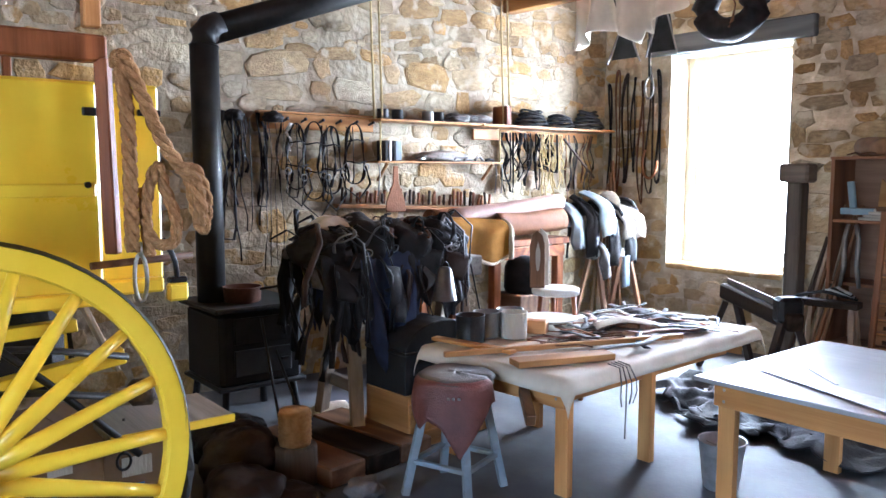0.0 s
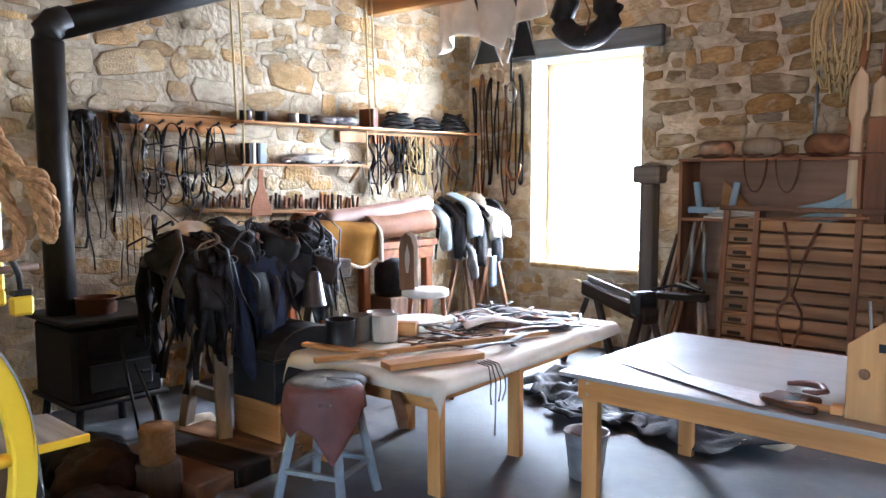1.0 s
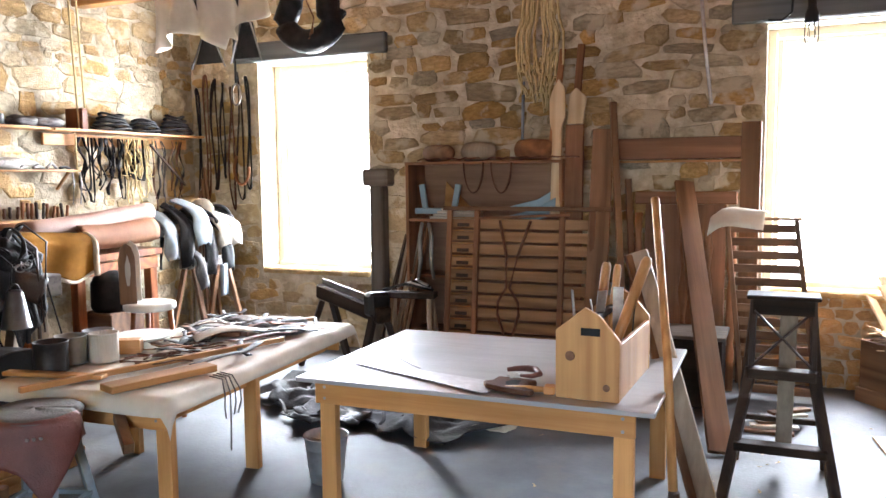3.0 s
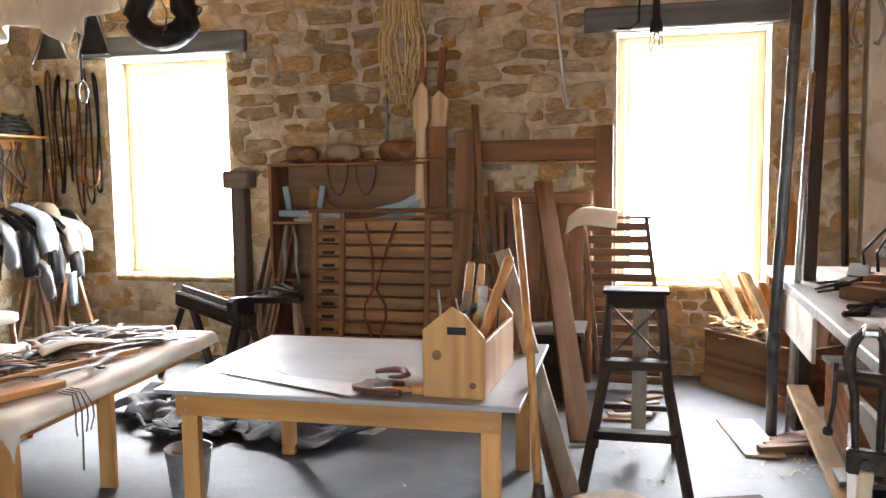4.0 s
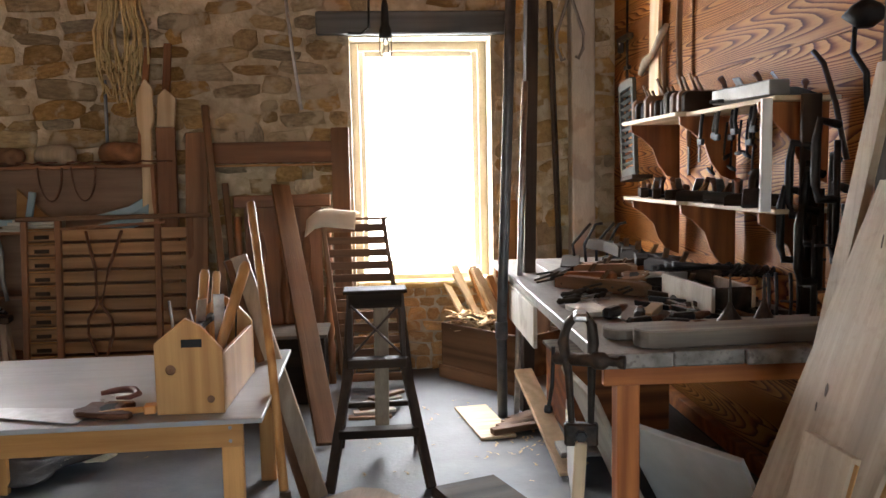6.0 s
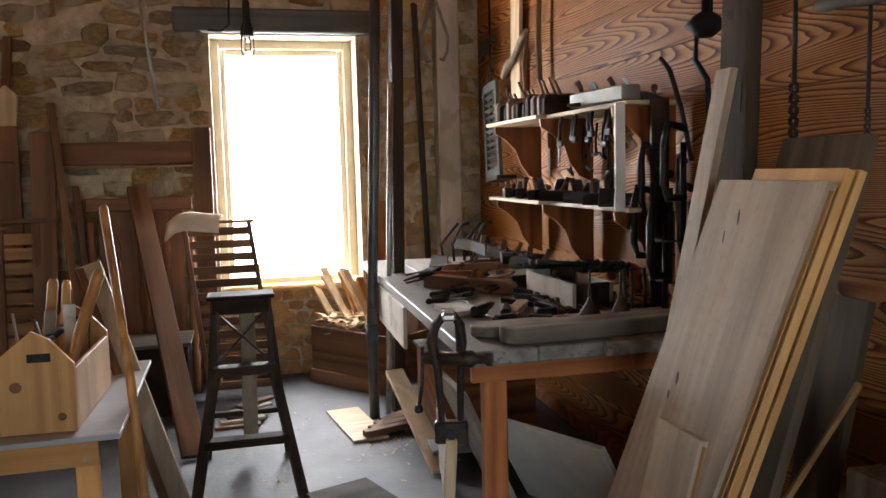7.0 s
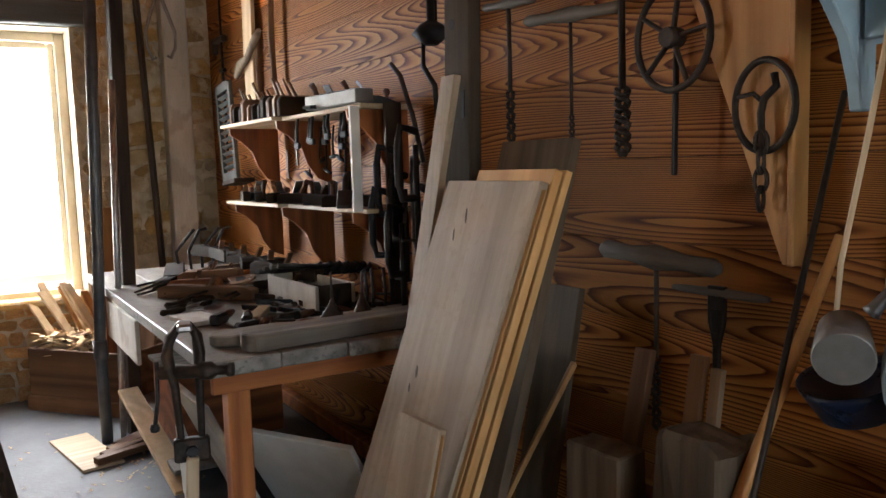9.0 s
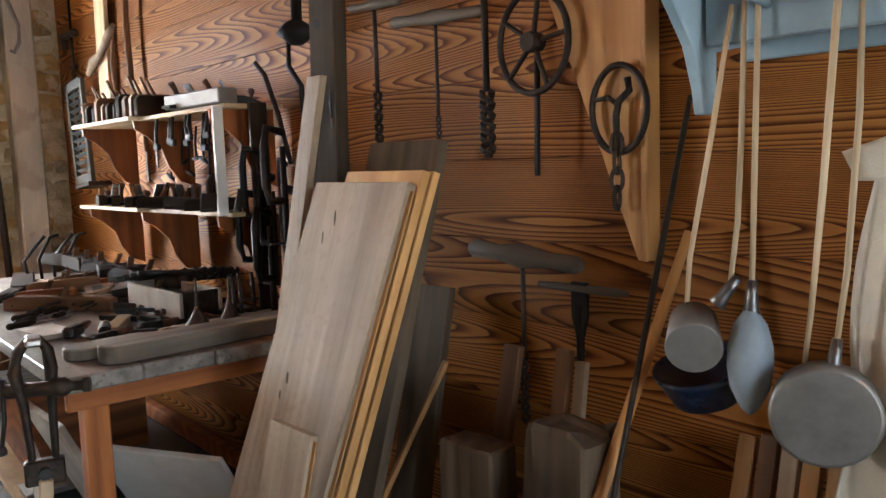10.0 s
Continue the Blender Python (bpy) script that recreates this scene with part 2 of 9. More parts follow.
M_CANVAS = material("cream canvas", ((0.3, (0.52, 0.47, 0.38)), (0.7, (0.68, 0.63, 0.53))), scale=5, rough=0.9, bump=0.15, bump_scale=220, vary=0.15)
M_WHITECLOTH = material("off-white cloth", ((0.3, (0.60, 0.57, 0.51)), (0.7, (0.74, 0.71, 0.66))), scale=4, rough=0.92, bump=0.15, bump_scale=240, vary=0.1)
M_GREYHIDE = material("grey leather scraps", ((0.3, (0.06, 0.055, 0.052)), (0.7, (0.20, 0.185, 0.175))), scale=6, rough=0.75, bump=0.3, bump_scale=90, vary=0.4)
M_BLUECLOTH = material("navy blue blanket", ((0.3, (0.012, 0.018, 0.045)), (0.7, (0.03, 0.042, 0.085))), scale=8, rough=0.95, bump=0.3, bump_scale=200, vary=0.2)
M_ROPE = material("tan hemp rope", ((0.3, (0.29, 0.145, 0.045)), (0.7, (0.46, 0.255, 0.10))), scale=40, rough=0.9, bump=0.7, bump_scale=160, vary=0.15)
M_CORD = material("cream cotton cord", ((0.3, (0.46, 0.34, 0.145)), (0.7, (0.64, 0.50, 0.25))), scale=40, rough=0.9, bump=0.5, bump_scale=200, vary=0.12)
M_BLUE = material("pale blue paint", ((0.3, (0.23, 0.345, 0.42)), (0.7, (0.32, 0.44, 0.51))), scale=6, rough=0.5, bump=0.05, vary=0.12)
M_BLUEGREY = material("blue-grey paint", ((0.3, (0.20, 0.25, 0.29)), (0.7, (0.31, 0.365, 0.40))), scale=7, rough=0.6, bump=0.08, vary=0.15, spots=0.3, spot_colour=(0.16, 0.13, 0.10))
M_LINTEL = wood("grey painted lintel", (0.085, 0.09, 0.09), (0.15, 0.155, 0.155), "X", 0.7)
M_WHITE = material("white paint", ((0.3, (0.70, 0.68, 0.62)), (0.7, (0.82, 0.80, 0.75))), scale=8, rough=0.5, bump=0.06, vary=0.06)
M_CREAM = material("cream window paint", ((0.3, (0.66, 0.58, 0.42)), (0.7, (0.76, 0.69, 0.54))), scale=8, rough=0.5, bump=0.06, vary=0.06)
M_OLDWHITE = material("flaking old white paint", ((0.3, (0.36, 0.32, 0.26)), (0.7, (0.58, 0.54, 0.46))), scale=5, stretch=(1, 1, 0.25), rough=0.75, bump=0.3, vary=0.15, spots=0.5, spot_colour=(0.28, 0.21, 0.15))
M_CARD = material("brown cardboard", ((0.3, (0.13, 0.075, 0.036)), (0.7, (0.19, 0.115, 0.06))), scale=5, rough=0.85, bump=0.05, vary=0.12)
M_BLUELABEL = material("blue print", ((0.3, (0.03, 0.10, 0.32)), (0.7, (0.05, 0.15, 0.42))), scale=5, rough=0.6, bump=0.0, vary=0.05)
M_BLACK = material("matt black paint", ((0.3, (0.010, 0.010, 0.011)), (0.7, (0.026, 0.026, 0.027))), scale=6, rough=0.6, bump=0.08, vary=0.2, spec=0.2)
M_PIPE = material("stove black", ((0.3, (0.020, 0.020, 0.021)), (0.7, (0.042, 0.041, 0.040))), scale=5, rough=0.5, metal=0.3, bump=0.05, vary=0.2, spec=0.2)
M_SHAVINGS = material("wood shavings", ((0.3, (0.50, 0.34, 0.18)), (0.7, (0.70, 0.52, 0.30))), scale=20, rough=0.8, bump=0.2, vary=0.25)
M_NAVY = material("navy enamel", ((0.3, (0.008, 0.016, 0.04)), (0.7, (0.015, 0.028, 0.06))), scale=6, rough=0.3, bump=0.02, vary=0.1)


def glass_material():
    m = bpy.data.materials.new("window glass")
    m.use_nodes = True
    b = m.node_tree.nodes["Principled BSDF"]
    b.inputs["Transmission Weight"].default_value = 1.0
    b.inputs["Roughness"].default_value = 0.0
    b.inputs["IOR"].default_value = 1.1
    return m


M_GLASS = glass_material()


def board_material():
    """Oiled heart pine: broad pale early wood, thin dark late-wood lines that bend round the heart, fine pores."""
    m = bpy.data.materials.new("oiled heart pine")
    m.use_nodes = True
    nt = m.node_tree
    N, L = nt.nodes.new, nt.links.new
    b = nt.nodes["Principled BSDF"]
    tc, oi = N("ShaderNodeTexCoord"), N("ShaderNodeObjectInfo")
    shift = N("ShaderNodeVectorMath")
    shift.operation = "MULTIPLY_ADD"
    L(oi.outputs["Random"], shift.inputs[0])
    shift.inputs[1].default_value = (3.0, 41.0, 29.0)
    L(tc.outputs["Object"], shift.inputs[2])

    def field(stretch, scale, detail, rough=0.5):
        mp, n = N("ShaderNodeMapping"), N("ShaderNodeTexNoise")
        mp.inputs["Scale"].default_value = stretch
        n.inputs["Scale"].default_value, n.inputs["Detail"].default_value, n.inputs["Roughness"].default_value = scale, detail, rough
        L(shift.outputs[0], mp.inputs[0])
        L(mp.outputs[0], n.inputs["Vector"])
        return n.outputs["Fac"]

    def maths(op, a, c):
        n = N("ShaderNodeMath")
        n.operation = op
        for k, v in enumerate((a, c)):
            if isinstance(v, (int, float)):
                n.inputs[k].default_value = v
            else:
                L(v, n.inputs[k])
        return n.outputs[0]

    rings = maths("FRACT", maths("ADD", maths("MULTIPLY", field((1, 0.055, 1), 2.8, 1.0, 0.35), 112.0), maths("MULTIPLY", field((1, 0.05, 1), 60, 3), 0.35)), 0.0)
    late = ramp(nt, ((0.0, (0.385, 0.162, 0.040)), (0.45, (0.330, 0.128, 0.029)), (0.74, (0.150, 0.045, 0.010)), (0.92, (0.058, 0.016, 0.005)), (1.0, (0.36, 0.148, 0.037))))
    L(rings, late.inputs[0])
    mul = maths("MULTIPLY", maths("ADD", maths("MULTIPLY", oi.outputs["Random"], 0.34), 0.83), maths("ADD", maths("MULTIPLY", field((1, 0.3, 1), 1.3, 4), 0.7), 0.66))
    mul = maths("MULTIPLY", mul, maths("ADD", maths("MULTIPLY", field((1, 0.03, 1), 150, 4), 0.5), 0.75))
    hs = N("ShaderNodeHueSaturation")
    L(late.outputs[0], hs.inputs["Color"])
    L(mul, hs.inputs["Value"])
    L(hs.outputs[0], b.inputs["Base Color"])
    b.inputs["Specular IOR Level"].default_value = 0.10
    L(maths("ADD", maths("MULTIPLY", rings, 0.12), 0.48), b.inputs["Roughness"])
    bp = N("ShaderNodeBump")
    bp.inputs["Strength"].default_value, bp.inputs["Distance"].default_value = 0.12, 0.01
    L(maths("SUBTRACT", field((1, 0.03, 1), 150, 4), maths("MULTIPLY", rings, 0.4)), bp.inputs["Height"])
    L(bp.outputs[0], b.inputs["Normal"])
    return m


M_BOARDWALL = board_material()
M_BENCHRED = wood("red-orange bench timber", (0.20, 0.058, 0.016), (0.47, 0.165, 0.046), "X", 0.6)
M_BENCHRED_Z = wood("red-orange bench timber upright", (0.20, 0.058, 0.016), (0.47, 0.165, 0.046), "Z", 0.6)
M_DULLSTEEL = material("dull sheet steel", ((0.3, (0.09, 0.09, 0.09)), (0.7, (0.20, 0.20, 0.205))), scale=6, rough=0.38, metal=0.85, bump=0.08, vary=0.15)
M_POLEGREY = material("grey iron pipe", ((0.3, (0.045, 0.047, 0.05)), (0.7, (0.11, 0.113, 0.12))), scale=6, rough=0.45, metal=0.4, bump=0.06, vary=0.2)
M_SHUTTER = material("dark grey-green shutter paint", ((0.3, (0.045, 0.05, 0.045)), (0.7, (0.10, 0.105, 0.095))), scale=7, rough=0.7, bump=0.1, vary=0.15)
# wall stone tinted orange to stand in for warm light bounced under the window
M_WARMLIT_STONE = material("warm orange brickwork", ((0.25, (0.30, 0.15, 0.055)), (0.5, (0.46, 0.26, 0.10)), (0.8, (0.54, 0.34, 0.16))), scale=12, rough=0.92, bump=0.6, bump_scale=50, vary=0.25, spots=0.5, spot_colour=(0.50, 0.40, 0.25), spot_at=0.56)
M_WORNOAK = wood("worn brown oak", (0.075, 0.052, 0.032), (0.20, 0.140, 0.088), "Z", 0.75, strength=0.2, spec=0.2)
M_DRABHIDE = material("olive-brown hide", ((0.3, (0.10, 0.066, 0.030)), (0.7, (0.19, 0.130, 0.064))), scale=9, rough=0.8, bump=0.3, bump_scale=120, vary=0.15)
M_HAT = material("tan felt", ((0.3, (0.36, 0.23, 0.10)), (0.7, (0.50, 0.35, 0.17))), scale=9, rough=0.95, bump=0.2, bump_scale=150, vary=0.15)

# ---- shapes ----
RNG = random.Random(7)


def part(name, bm, mat, parent=None, label="", smooth=False):
    """Links a bmesh as one mesh object, under a thing or a part."""
    me = bpy.data.meshes.new(name)
    if smooth:
        for f in bm.faces:
            f.smooth = True
    bm.normal_update()
    bm.to_mesh(me)
    bm.free()
    me.materials.append(mat)
    ob = new(name, me)
    if parent:
        ob.parent = parent
    if label:
        ob["label"] = label
    return ob


def thing(name, m, label, category, group="", kind=""):
    ob = new(name)
    ob.matrix_world = m
    return tagged(ob, label, category, group, kind)


def box(x, y, z, w, d, h, bevel=0.004, bm=None, turn=None):
    """A bevelled box with its middle at x, y, z."""
    own = bm or bmesh.new()
    t = bmesh.new()
    bmesh.ops.create_cube(t, size=1)
    bmesh.ops.scale(t, vec=(w, d, h), verts=t.verts)
    if bevel:
        bmesh.ops.bevel(t, geom=t.edges[:], offset=min(bevel, w * 0.3, d * 0.3, h * 0.3), segments=1, affect="EDGES")
    mat = Matrix.Translation((x, y, z))
    if turn:
        mat = mat @ turn.to_4x4()
    bmesh.ops.transform(t, matrix=mat, verts=t.verts)
    join(own, t)
    return own


def join(own, t):
    vm = [own.verts.new(v.co) for v in t.verts]
    t.verts.index_update()
    for f in t.faces:
        nf = own.faces.new([vm[v.index] for v in f.verts])
        nf.smooth = f.smooth
    t.free()


def tube(points, r, sides=10, bm=None, closed=False, flat=1.0, cap=True, up=None):
    """A round or flattened bar along points; r is a number or one for each point."""
    own = bm or bmesh.new()
    pts = [Vector(p) for p in points]
    n = len(pts)
    rs = r if isinstance(r, (list, tuple)) else [r] * n
    rings = []
    ref = Vector(up) if up else Vector((0.13, 0.21, 1)).normalized()
    for i, p in enumerate(pts):
        a = pts[(i - 1) % n] if (closed or i) else p
        b = pts[(i + 1) % n] if (closed or i < n - 1) else p
        t = (b - a).normalized() if (b - a).length > 1e-9 else Vector((0, 0, 1))
        s = t.cross(ref)
        if s.length < 1e-3:
            s = t.cross(Vector((1, 0, 0)))
        s.normalize()
        u = s.cross(t).normalized()
        rings.append([own.verts.new(p + rs[i] * (math.cos(k * math.tau / sides) * s + flat * math.sin(k * math.tau / sides) * u)) for k in range(sides)])
    for i in range(n if closed else n - 1):
        A, B = rings[i], rings[(i + 1) % n]
        for k in range(sides):
            f = own.faces.new((A[k], A[(k + 1) % sides], B[(k + 1) % sides], B[k]))
            f.smooth = sides > 5
    if cap and not closed:
        own.faces.new(list(reversed(rings[0])))
        own.faces.new(rings[-1])
    return own


def turned(profile, sides=20, bm=None, centre=(0, 0, 0), axis=None):
    """A turned shape from (radius, height) pairs about z, or about axis."""
    own = bm or bmesh.new()
    t = bmesh.new()
    rings = []
    for rad, z in profile:
        rings.append([t.verts.new((max(rad, 1e-4) * math.cos(k * math.tau / sides), max(rad, 1e-4) * math.sin(k * math.tau / sides), z)) for k in range(sides)])
    for A, B in zip(rings, rings[1:]):
        for k in range(sides):
            f = t.faces.new((A[k], A[(k + 1) % sides], B[(k + 1) % sides], B[k]))
            f.smooth = True
    t.faces.new(list(reversed(rings[0])))
    t.faces.new(rings[-1])
    m = Matrix.Translation(centre)
    if axis:
        m = m @ Vector(axis).to_track_quat("Z", "Y").to_matrix().to_4x4()
    bmesh.ops.transform(t, matrix=m, verts=t.verts)
    join(own, t)
    return own


def slab(outline, thick, bm=None, bevel=0.0):
    """A plate cut to a (x, z) outline, standing in the xz plane, thick along y."""
    own = bm or bmesh.new()
    t = bmesh.new()
    A = [t.verts.new((x, -thick / 2, z)) for x, z in outline]
    f = t.faces.new(A)
    ex = bmesh.ops.extrude_face_region(t, geom=[f])
    bmesh.ops.translate(t, vec=(0, thick, 0), verts=[v for v in ex["geom"] if isinstance(v, bmesh.types.BMVert)])
    bmesh.ops.recalc_face_normals(t, faces=t.faces)
    if bevel:
        bmesh.ops.bevel(t, geom=t.edges[:], offset=bevel, segments=1, affect="EDGES")
    join(own, t)
    return own


def sheet(nx, ny, shape, thick=0.004):
    """A cloth or hide: shape(u, v) gives each point; the sheet has a thickness."""
    bm = bmesh.new()
    grid = [[bm.verts.new(shape(i / nx, j / ny)) for j in range(ny + 1)] for i in range(nx + 1)]
    for i in range(nx):
        for j in range(ny):
            bm.faces.new((grid[i][j], grid[i + 1][j], grid[i + 1][j + 1], grid[i][j + 1]))
    bm.normal_update()
    bmesh.ops.solidify(bm, geom=bm.faces[:], thickness=thick)
    for f in bm.faces:
        f.smooth = True
    return bm


def between(a, b, w, d, bevel=0.004, bm=None, spin=0.0):
    """A squared bar from a to b, w by d across."""
    a, b = Vector(a), Vector(b)
    v = b - a
    q = v.to_track_quat("Z", "Y").to_matrix() @ Matrix.Rotation(spin, 3, "Z")
    c = (a + b) / 2
    return box(c.x, c.y, c.z, w, d, v.length, bevel, bm, q)


def wob(v, amount, scale=3.0):
    return amount * noise.noise(Vector(v) * scale)

# ---- the room ----
XL, XR, YW, YB, ZC = -5.80, 2.12, 6.80, -3.2, 3.95
THICK = 0.55

ground = bmesh.new()
bmesh.ops.create_grid(ground, x_segments=8, y_segments=8, size=400)
bmesh.ops.translate(ground, vec=(0, 0, -0.16), verts=ground.verts)
M_GROUND = material("pale dry gravel", ((0.3, (0.42, 0.37, 0.30)), (0.7, (0.60, 0.55, 0.47))), scale=2, rough=0.95, bump=0.3, vary=0.2)
tagged(part("ground", ground, M_GROUND), "pale dry gravel ground outside the stone workshop", "ground", kind="structure")
tagged(part("floor", box((XL + XR) / 2, (YW + YB) / 2, -0.08, XR - XL + 1.08, YW - YB + 1.08, 0.16, 0), M_CONCRETE), "smooth grey concrete floor with dust and dark specks", "floor", kind="structure")
tagged(part("ceiling", box((XL + XR) / 2, (YW + YB) / 2, ZC + 0.06, XR - XL + 1.1, YW - YB + 1.1, 0.12, 0), M_REDWOOD), "brown boarded ceiling", "ceiling", kind="structure")


def masonry(spans):
    bm = bmesh.new()
    for x0, x1, y0, y1, z0, z1 in spans:
        box((x0 + x1) / 2, (y0 + y1) / 2, (z0 + z1) / 2, x1 - x0, y1 - y0, z1 - z0, 0, bm)
    return bm


(WA0, WA1), (WB0, WB1) = WINDOWS
yo = YW + THICK
wall_north = tagged(part("wall_north", masonry((
    (XL, WA0, YW, yo, 0, ZC), (WA1, WB0, YW, yo, 0, ZC), (WB1, XR, YW, yo, 0, ZC),
    (WA0, WA1, YW, yo, 0, WIN_SILL - 0.03), (WB0, WB1, YW, yo, 0, WIN_SILL - 0.03),
    (WA0, WA1, YW + 0.02, yo, WIN_TOP, ZC), (WB0, WB1, YW + 0.02, yo, WIN_TOP, ZC))), M_MORTAR), "rubble sandstone wall in pale lime mortar with two deep windows", "wall", kind="structure")
wall_west = tagged(part("wall_west", masonry(((XL - THICK, XL, YB - THICK, yo, 0, ZC),)), M_MORTAR), "rubble sandstone wall in pale lime mortar behind the harness racks", "wall", kind="structure")
wall_east = tagged(part("wall_east", masonry(((XR + 0.02, XR + THICK, YB - THICK, yo, 0, ZC),)), M_DARKWOOD), "wall of wide oiled pine boards hung with tools", "wall", kind="structure")
DOOR0, DOOR1 = -1.1, 1.5
wall_south = tagged(part("wall_south", masonry(((XL, DOOR0, YB - THICK, YB, 0, ZC), (DOOR1, XR, YB - THICK, YB, 0, ZC), (DOOR0, DOOR1, YB - THICK, YB, 2.75, ZC))), M_MORTAR),
                    "plain mortared stone wall with a wide open doorway", "wall", kind="structure")

for i, (xa, xb) in enumerate(WINDOWS):
    w = thing("window_%d" % (i + 1), pose((xa + xb) / 2, YW + 0.36, WIN_SILL), "tall cream-painted sash window set deep in the stone wall", "window", kind="structure")
    ww, hh = xb - xa, WIN_TOP - WIN_SILL
    for s in (-1, 1):
        part("jamb", box(s * (ww / 2 - 0.035), 0, hh / 2, 0.07, 0.12, hh - 0.004), M_CREAM, w)
        part("stile", box(s * (ww / 2 - 0.095), 0.02, hh / 2, 0.045, 0.045, hh - 0.15), M_CREAM, w)
    part("head", box(0, 0, hh - 0.035, ww - 0.145, 0.12, 0.07), M_CREAM, w)
    part("top_rail", box(0, 0.02, hh - 0.095, ww - 0.24, 0.045, 0.045), M_CREAM, w)
    part("bottom_rail", box(0, 0.02, 0.115, ww - 0.24, 0.045, 0.07), M_CREAM, w)
    part("window_sill", box(0, -0.02, 0.02, ww - 0.145, 0.30, 0.045), M_CREAM, w)
    pane = part("pane", box(0, 0.03, hh / 2 + 0.01, ww - 0.235, 0.004, hh - 0.27, 0), M_GLASS, w)
    pane.visible_shadow = False
    lint = box(0, 0, 0, 1.62 if i else 1.75, 0.10, 0.19, 0.012)
    tagged(part("lintel", lint, M_LINTEL), "weathered grey timber lintel over the window", "lintel", kind="structure").matrix_world = pose((xa + xb) / 2 - (0.05 if i else 0.02), YW - 0.015, WIN_TOP + 0.105)
    stone = box(0, 0, 0, ww - 0.01, 0.26, 0.06, 0.02)
    tagged(part("sill_ledge", stone, M_STONE), "worn sandstone ledge below the window", "window ledge", kind="structure").matrix_world = pose((xa + xb) / 2, YW + 0.10, WIN_SILL - 0.032)

post = tagged(part("trim", box(0, 0, 0, 0.20, 0.16, 3.9, 0.012), M_OLDWHITE), "old white-painted corner post with flaking paint", "corner post", kind="structure")
post.matrix_world = pose(1.80, YW - 0.09, 1.95)

# ---- work tables ----
def work_table(name, m, length, depth, height, label, top_mat, over=0.05, apron=0.11, legw=0.085, side=0.05, rows=None):
    """Top, four legs and four apron rails; origin on the floor under the middle."""
    t = thing(name, m, label, "table")
    part("tabletop", box(0, 0, height - 0.011, length, depth, 0.022, 0.003), top_mat, t, "worn grey boarded top")
    lx, ly = length / 2 - side - legw / 2, depth / 2 - over - legw / 2
    for sx in (-1, 1):
        for y in rows or (-ly, ly):
            part("leg", box(sx * lx, y, (height - 0.022) / 2, legw, legw * 0.55, height - 0.022, 0.003), M_TABLEPINE_Z, t)
    za = height - 0.022 - apron / 2
    for sy in (-1, 1):
        part("apron", box(0, sy * (ly + legw * 0.275 + 0.0135), za, length - 2 * side + 0.02, 0.025, apron, 0.003), M_TABLEPINE, t)
    for sx in (-1, 1):
        part("apron", box(sx * (lx - legw / 2 + 0.0125), 0, za, 0.023, 2 * ly - legw * 0.55, apron - 0.004, 0.003), M_TABLEPINE_Y, t)
    for sx in (-1, 1):
        for dz in (0.028, -0.028):
            part("screw", turned(((0.008, 0), (0.008, 0.003)), 10, None, (sx * lx, -(ly + legw * 0.275 + 0.024), za + dz), (0, -1, 0)), M_STEEL, t)
    return t


work_table("work_table", pose(-1.33, 3.86, 0, 0, 0, 0.5), 1.72, 1.28, 0.72, "varnished pine work table with a worn grey top", M_TOP, side=0.095)
work_table("work_table", pose(-3.25, 3.78, 0, 0, 0, 4), 1.05, 1.95, 0.655, "low pine work table under a cream cloth", M_PINE_Y, apron=0.15, side=0.06, rows=(-0.86, -0.10))

# ---- on the pine work table ----
t = thing("tool_tote", pose(-0.755, 3.66, 0.7205, 0, 0, -2), "pine carpenter's tool tote with gabled ends and knots", "toolbox")
GAB = [(-0.14, 0.0), (0.14, 0.0), (0.14, 0.27), (0.055, 0.37), (-0.01, 0.405), (-0.14, 0.30)]
part("gable_end", slab(GAB, 0.022, None, 0.003), M_TOTE, t).matrix_local = pose(0, -0.33, 0)
part("gable_end", slab(GAB, 0.022, None, 0.003), M_TOTE, t).matrix_local = pose(0, 0.33, 0)
for x in (-0.129, 0.129):
    part("side", box(x, 0, 0.125, 0.02, 0.636, 0.246, 0.003), M_TOTE, t)
part("bottom", box(0, 0, 0.012, 0.236, 0.636, 0.018, 0.002), M_PALE_X, t)
part("carry_rail", box(0.0, 0, 0.335, 0.035, 0.636, 0.03, 0.004), M_DARKWOOD_X, t)
part("grip_slot", box(0.015, -0.3415, 0.30, 0.085, 0.003, 0.034, 0.001), M_BLACK, t)
M_KNOT = material("pine knot", ((0.3, (0.12, 0.05, 0.02)), (0.7, (0.26, 0.13, 0.06))), scale=30, rough=0.6, bump=0.1)
for x, z, a, b in ((-0.075, 0.19, 0.022, 0.028), (0.085, 0.062, 0.016, 0.018)):
    part("knot", turned(((a, 0), (a * 0.8, 0.0012), (a * 0.5, 0.0006)), 14, None, (x, -0.3412, z), (0, -1, 0)), M_KNOT, t, "dark pine knot")
for k, (a, b, w, mat, lab) in enumerate((
        ((0.03, -0.25, 0.04), (0.20, -0.05, 0.60), 0.024, M_PINE_Z, "turned pine mallet handle standing in the tool tote"),
        ((-0.05, -0.05, 0.04), (-0.01, 0.05, 0.56), 0.022, M_PINE_Z, "wooden tool handle standing in the tool tote"),
        ((-0.02, 0.10, 0.04), (0.02, 0.15, 0.54), 0.018, M_PINE_Z, "short wooden handle standing in the tool tote"))):
    d = Vector(b) - Vector(a)
    q = t.matrix_world
    ob = part("mallet", tube([q @ Vector(a), q @ (Vector(a) + d * 0.5), q @ (Vector(a) + d * 0.96), q @ Vector(b)], [w * 0.7, w, w * 1.05, w * 0.7], 12), mat)
    tagged(ob, lab, "tool handle", "tote tools")
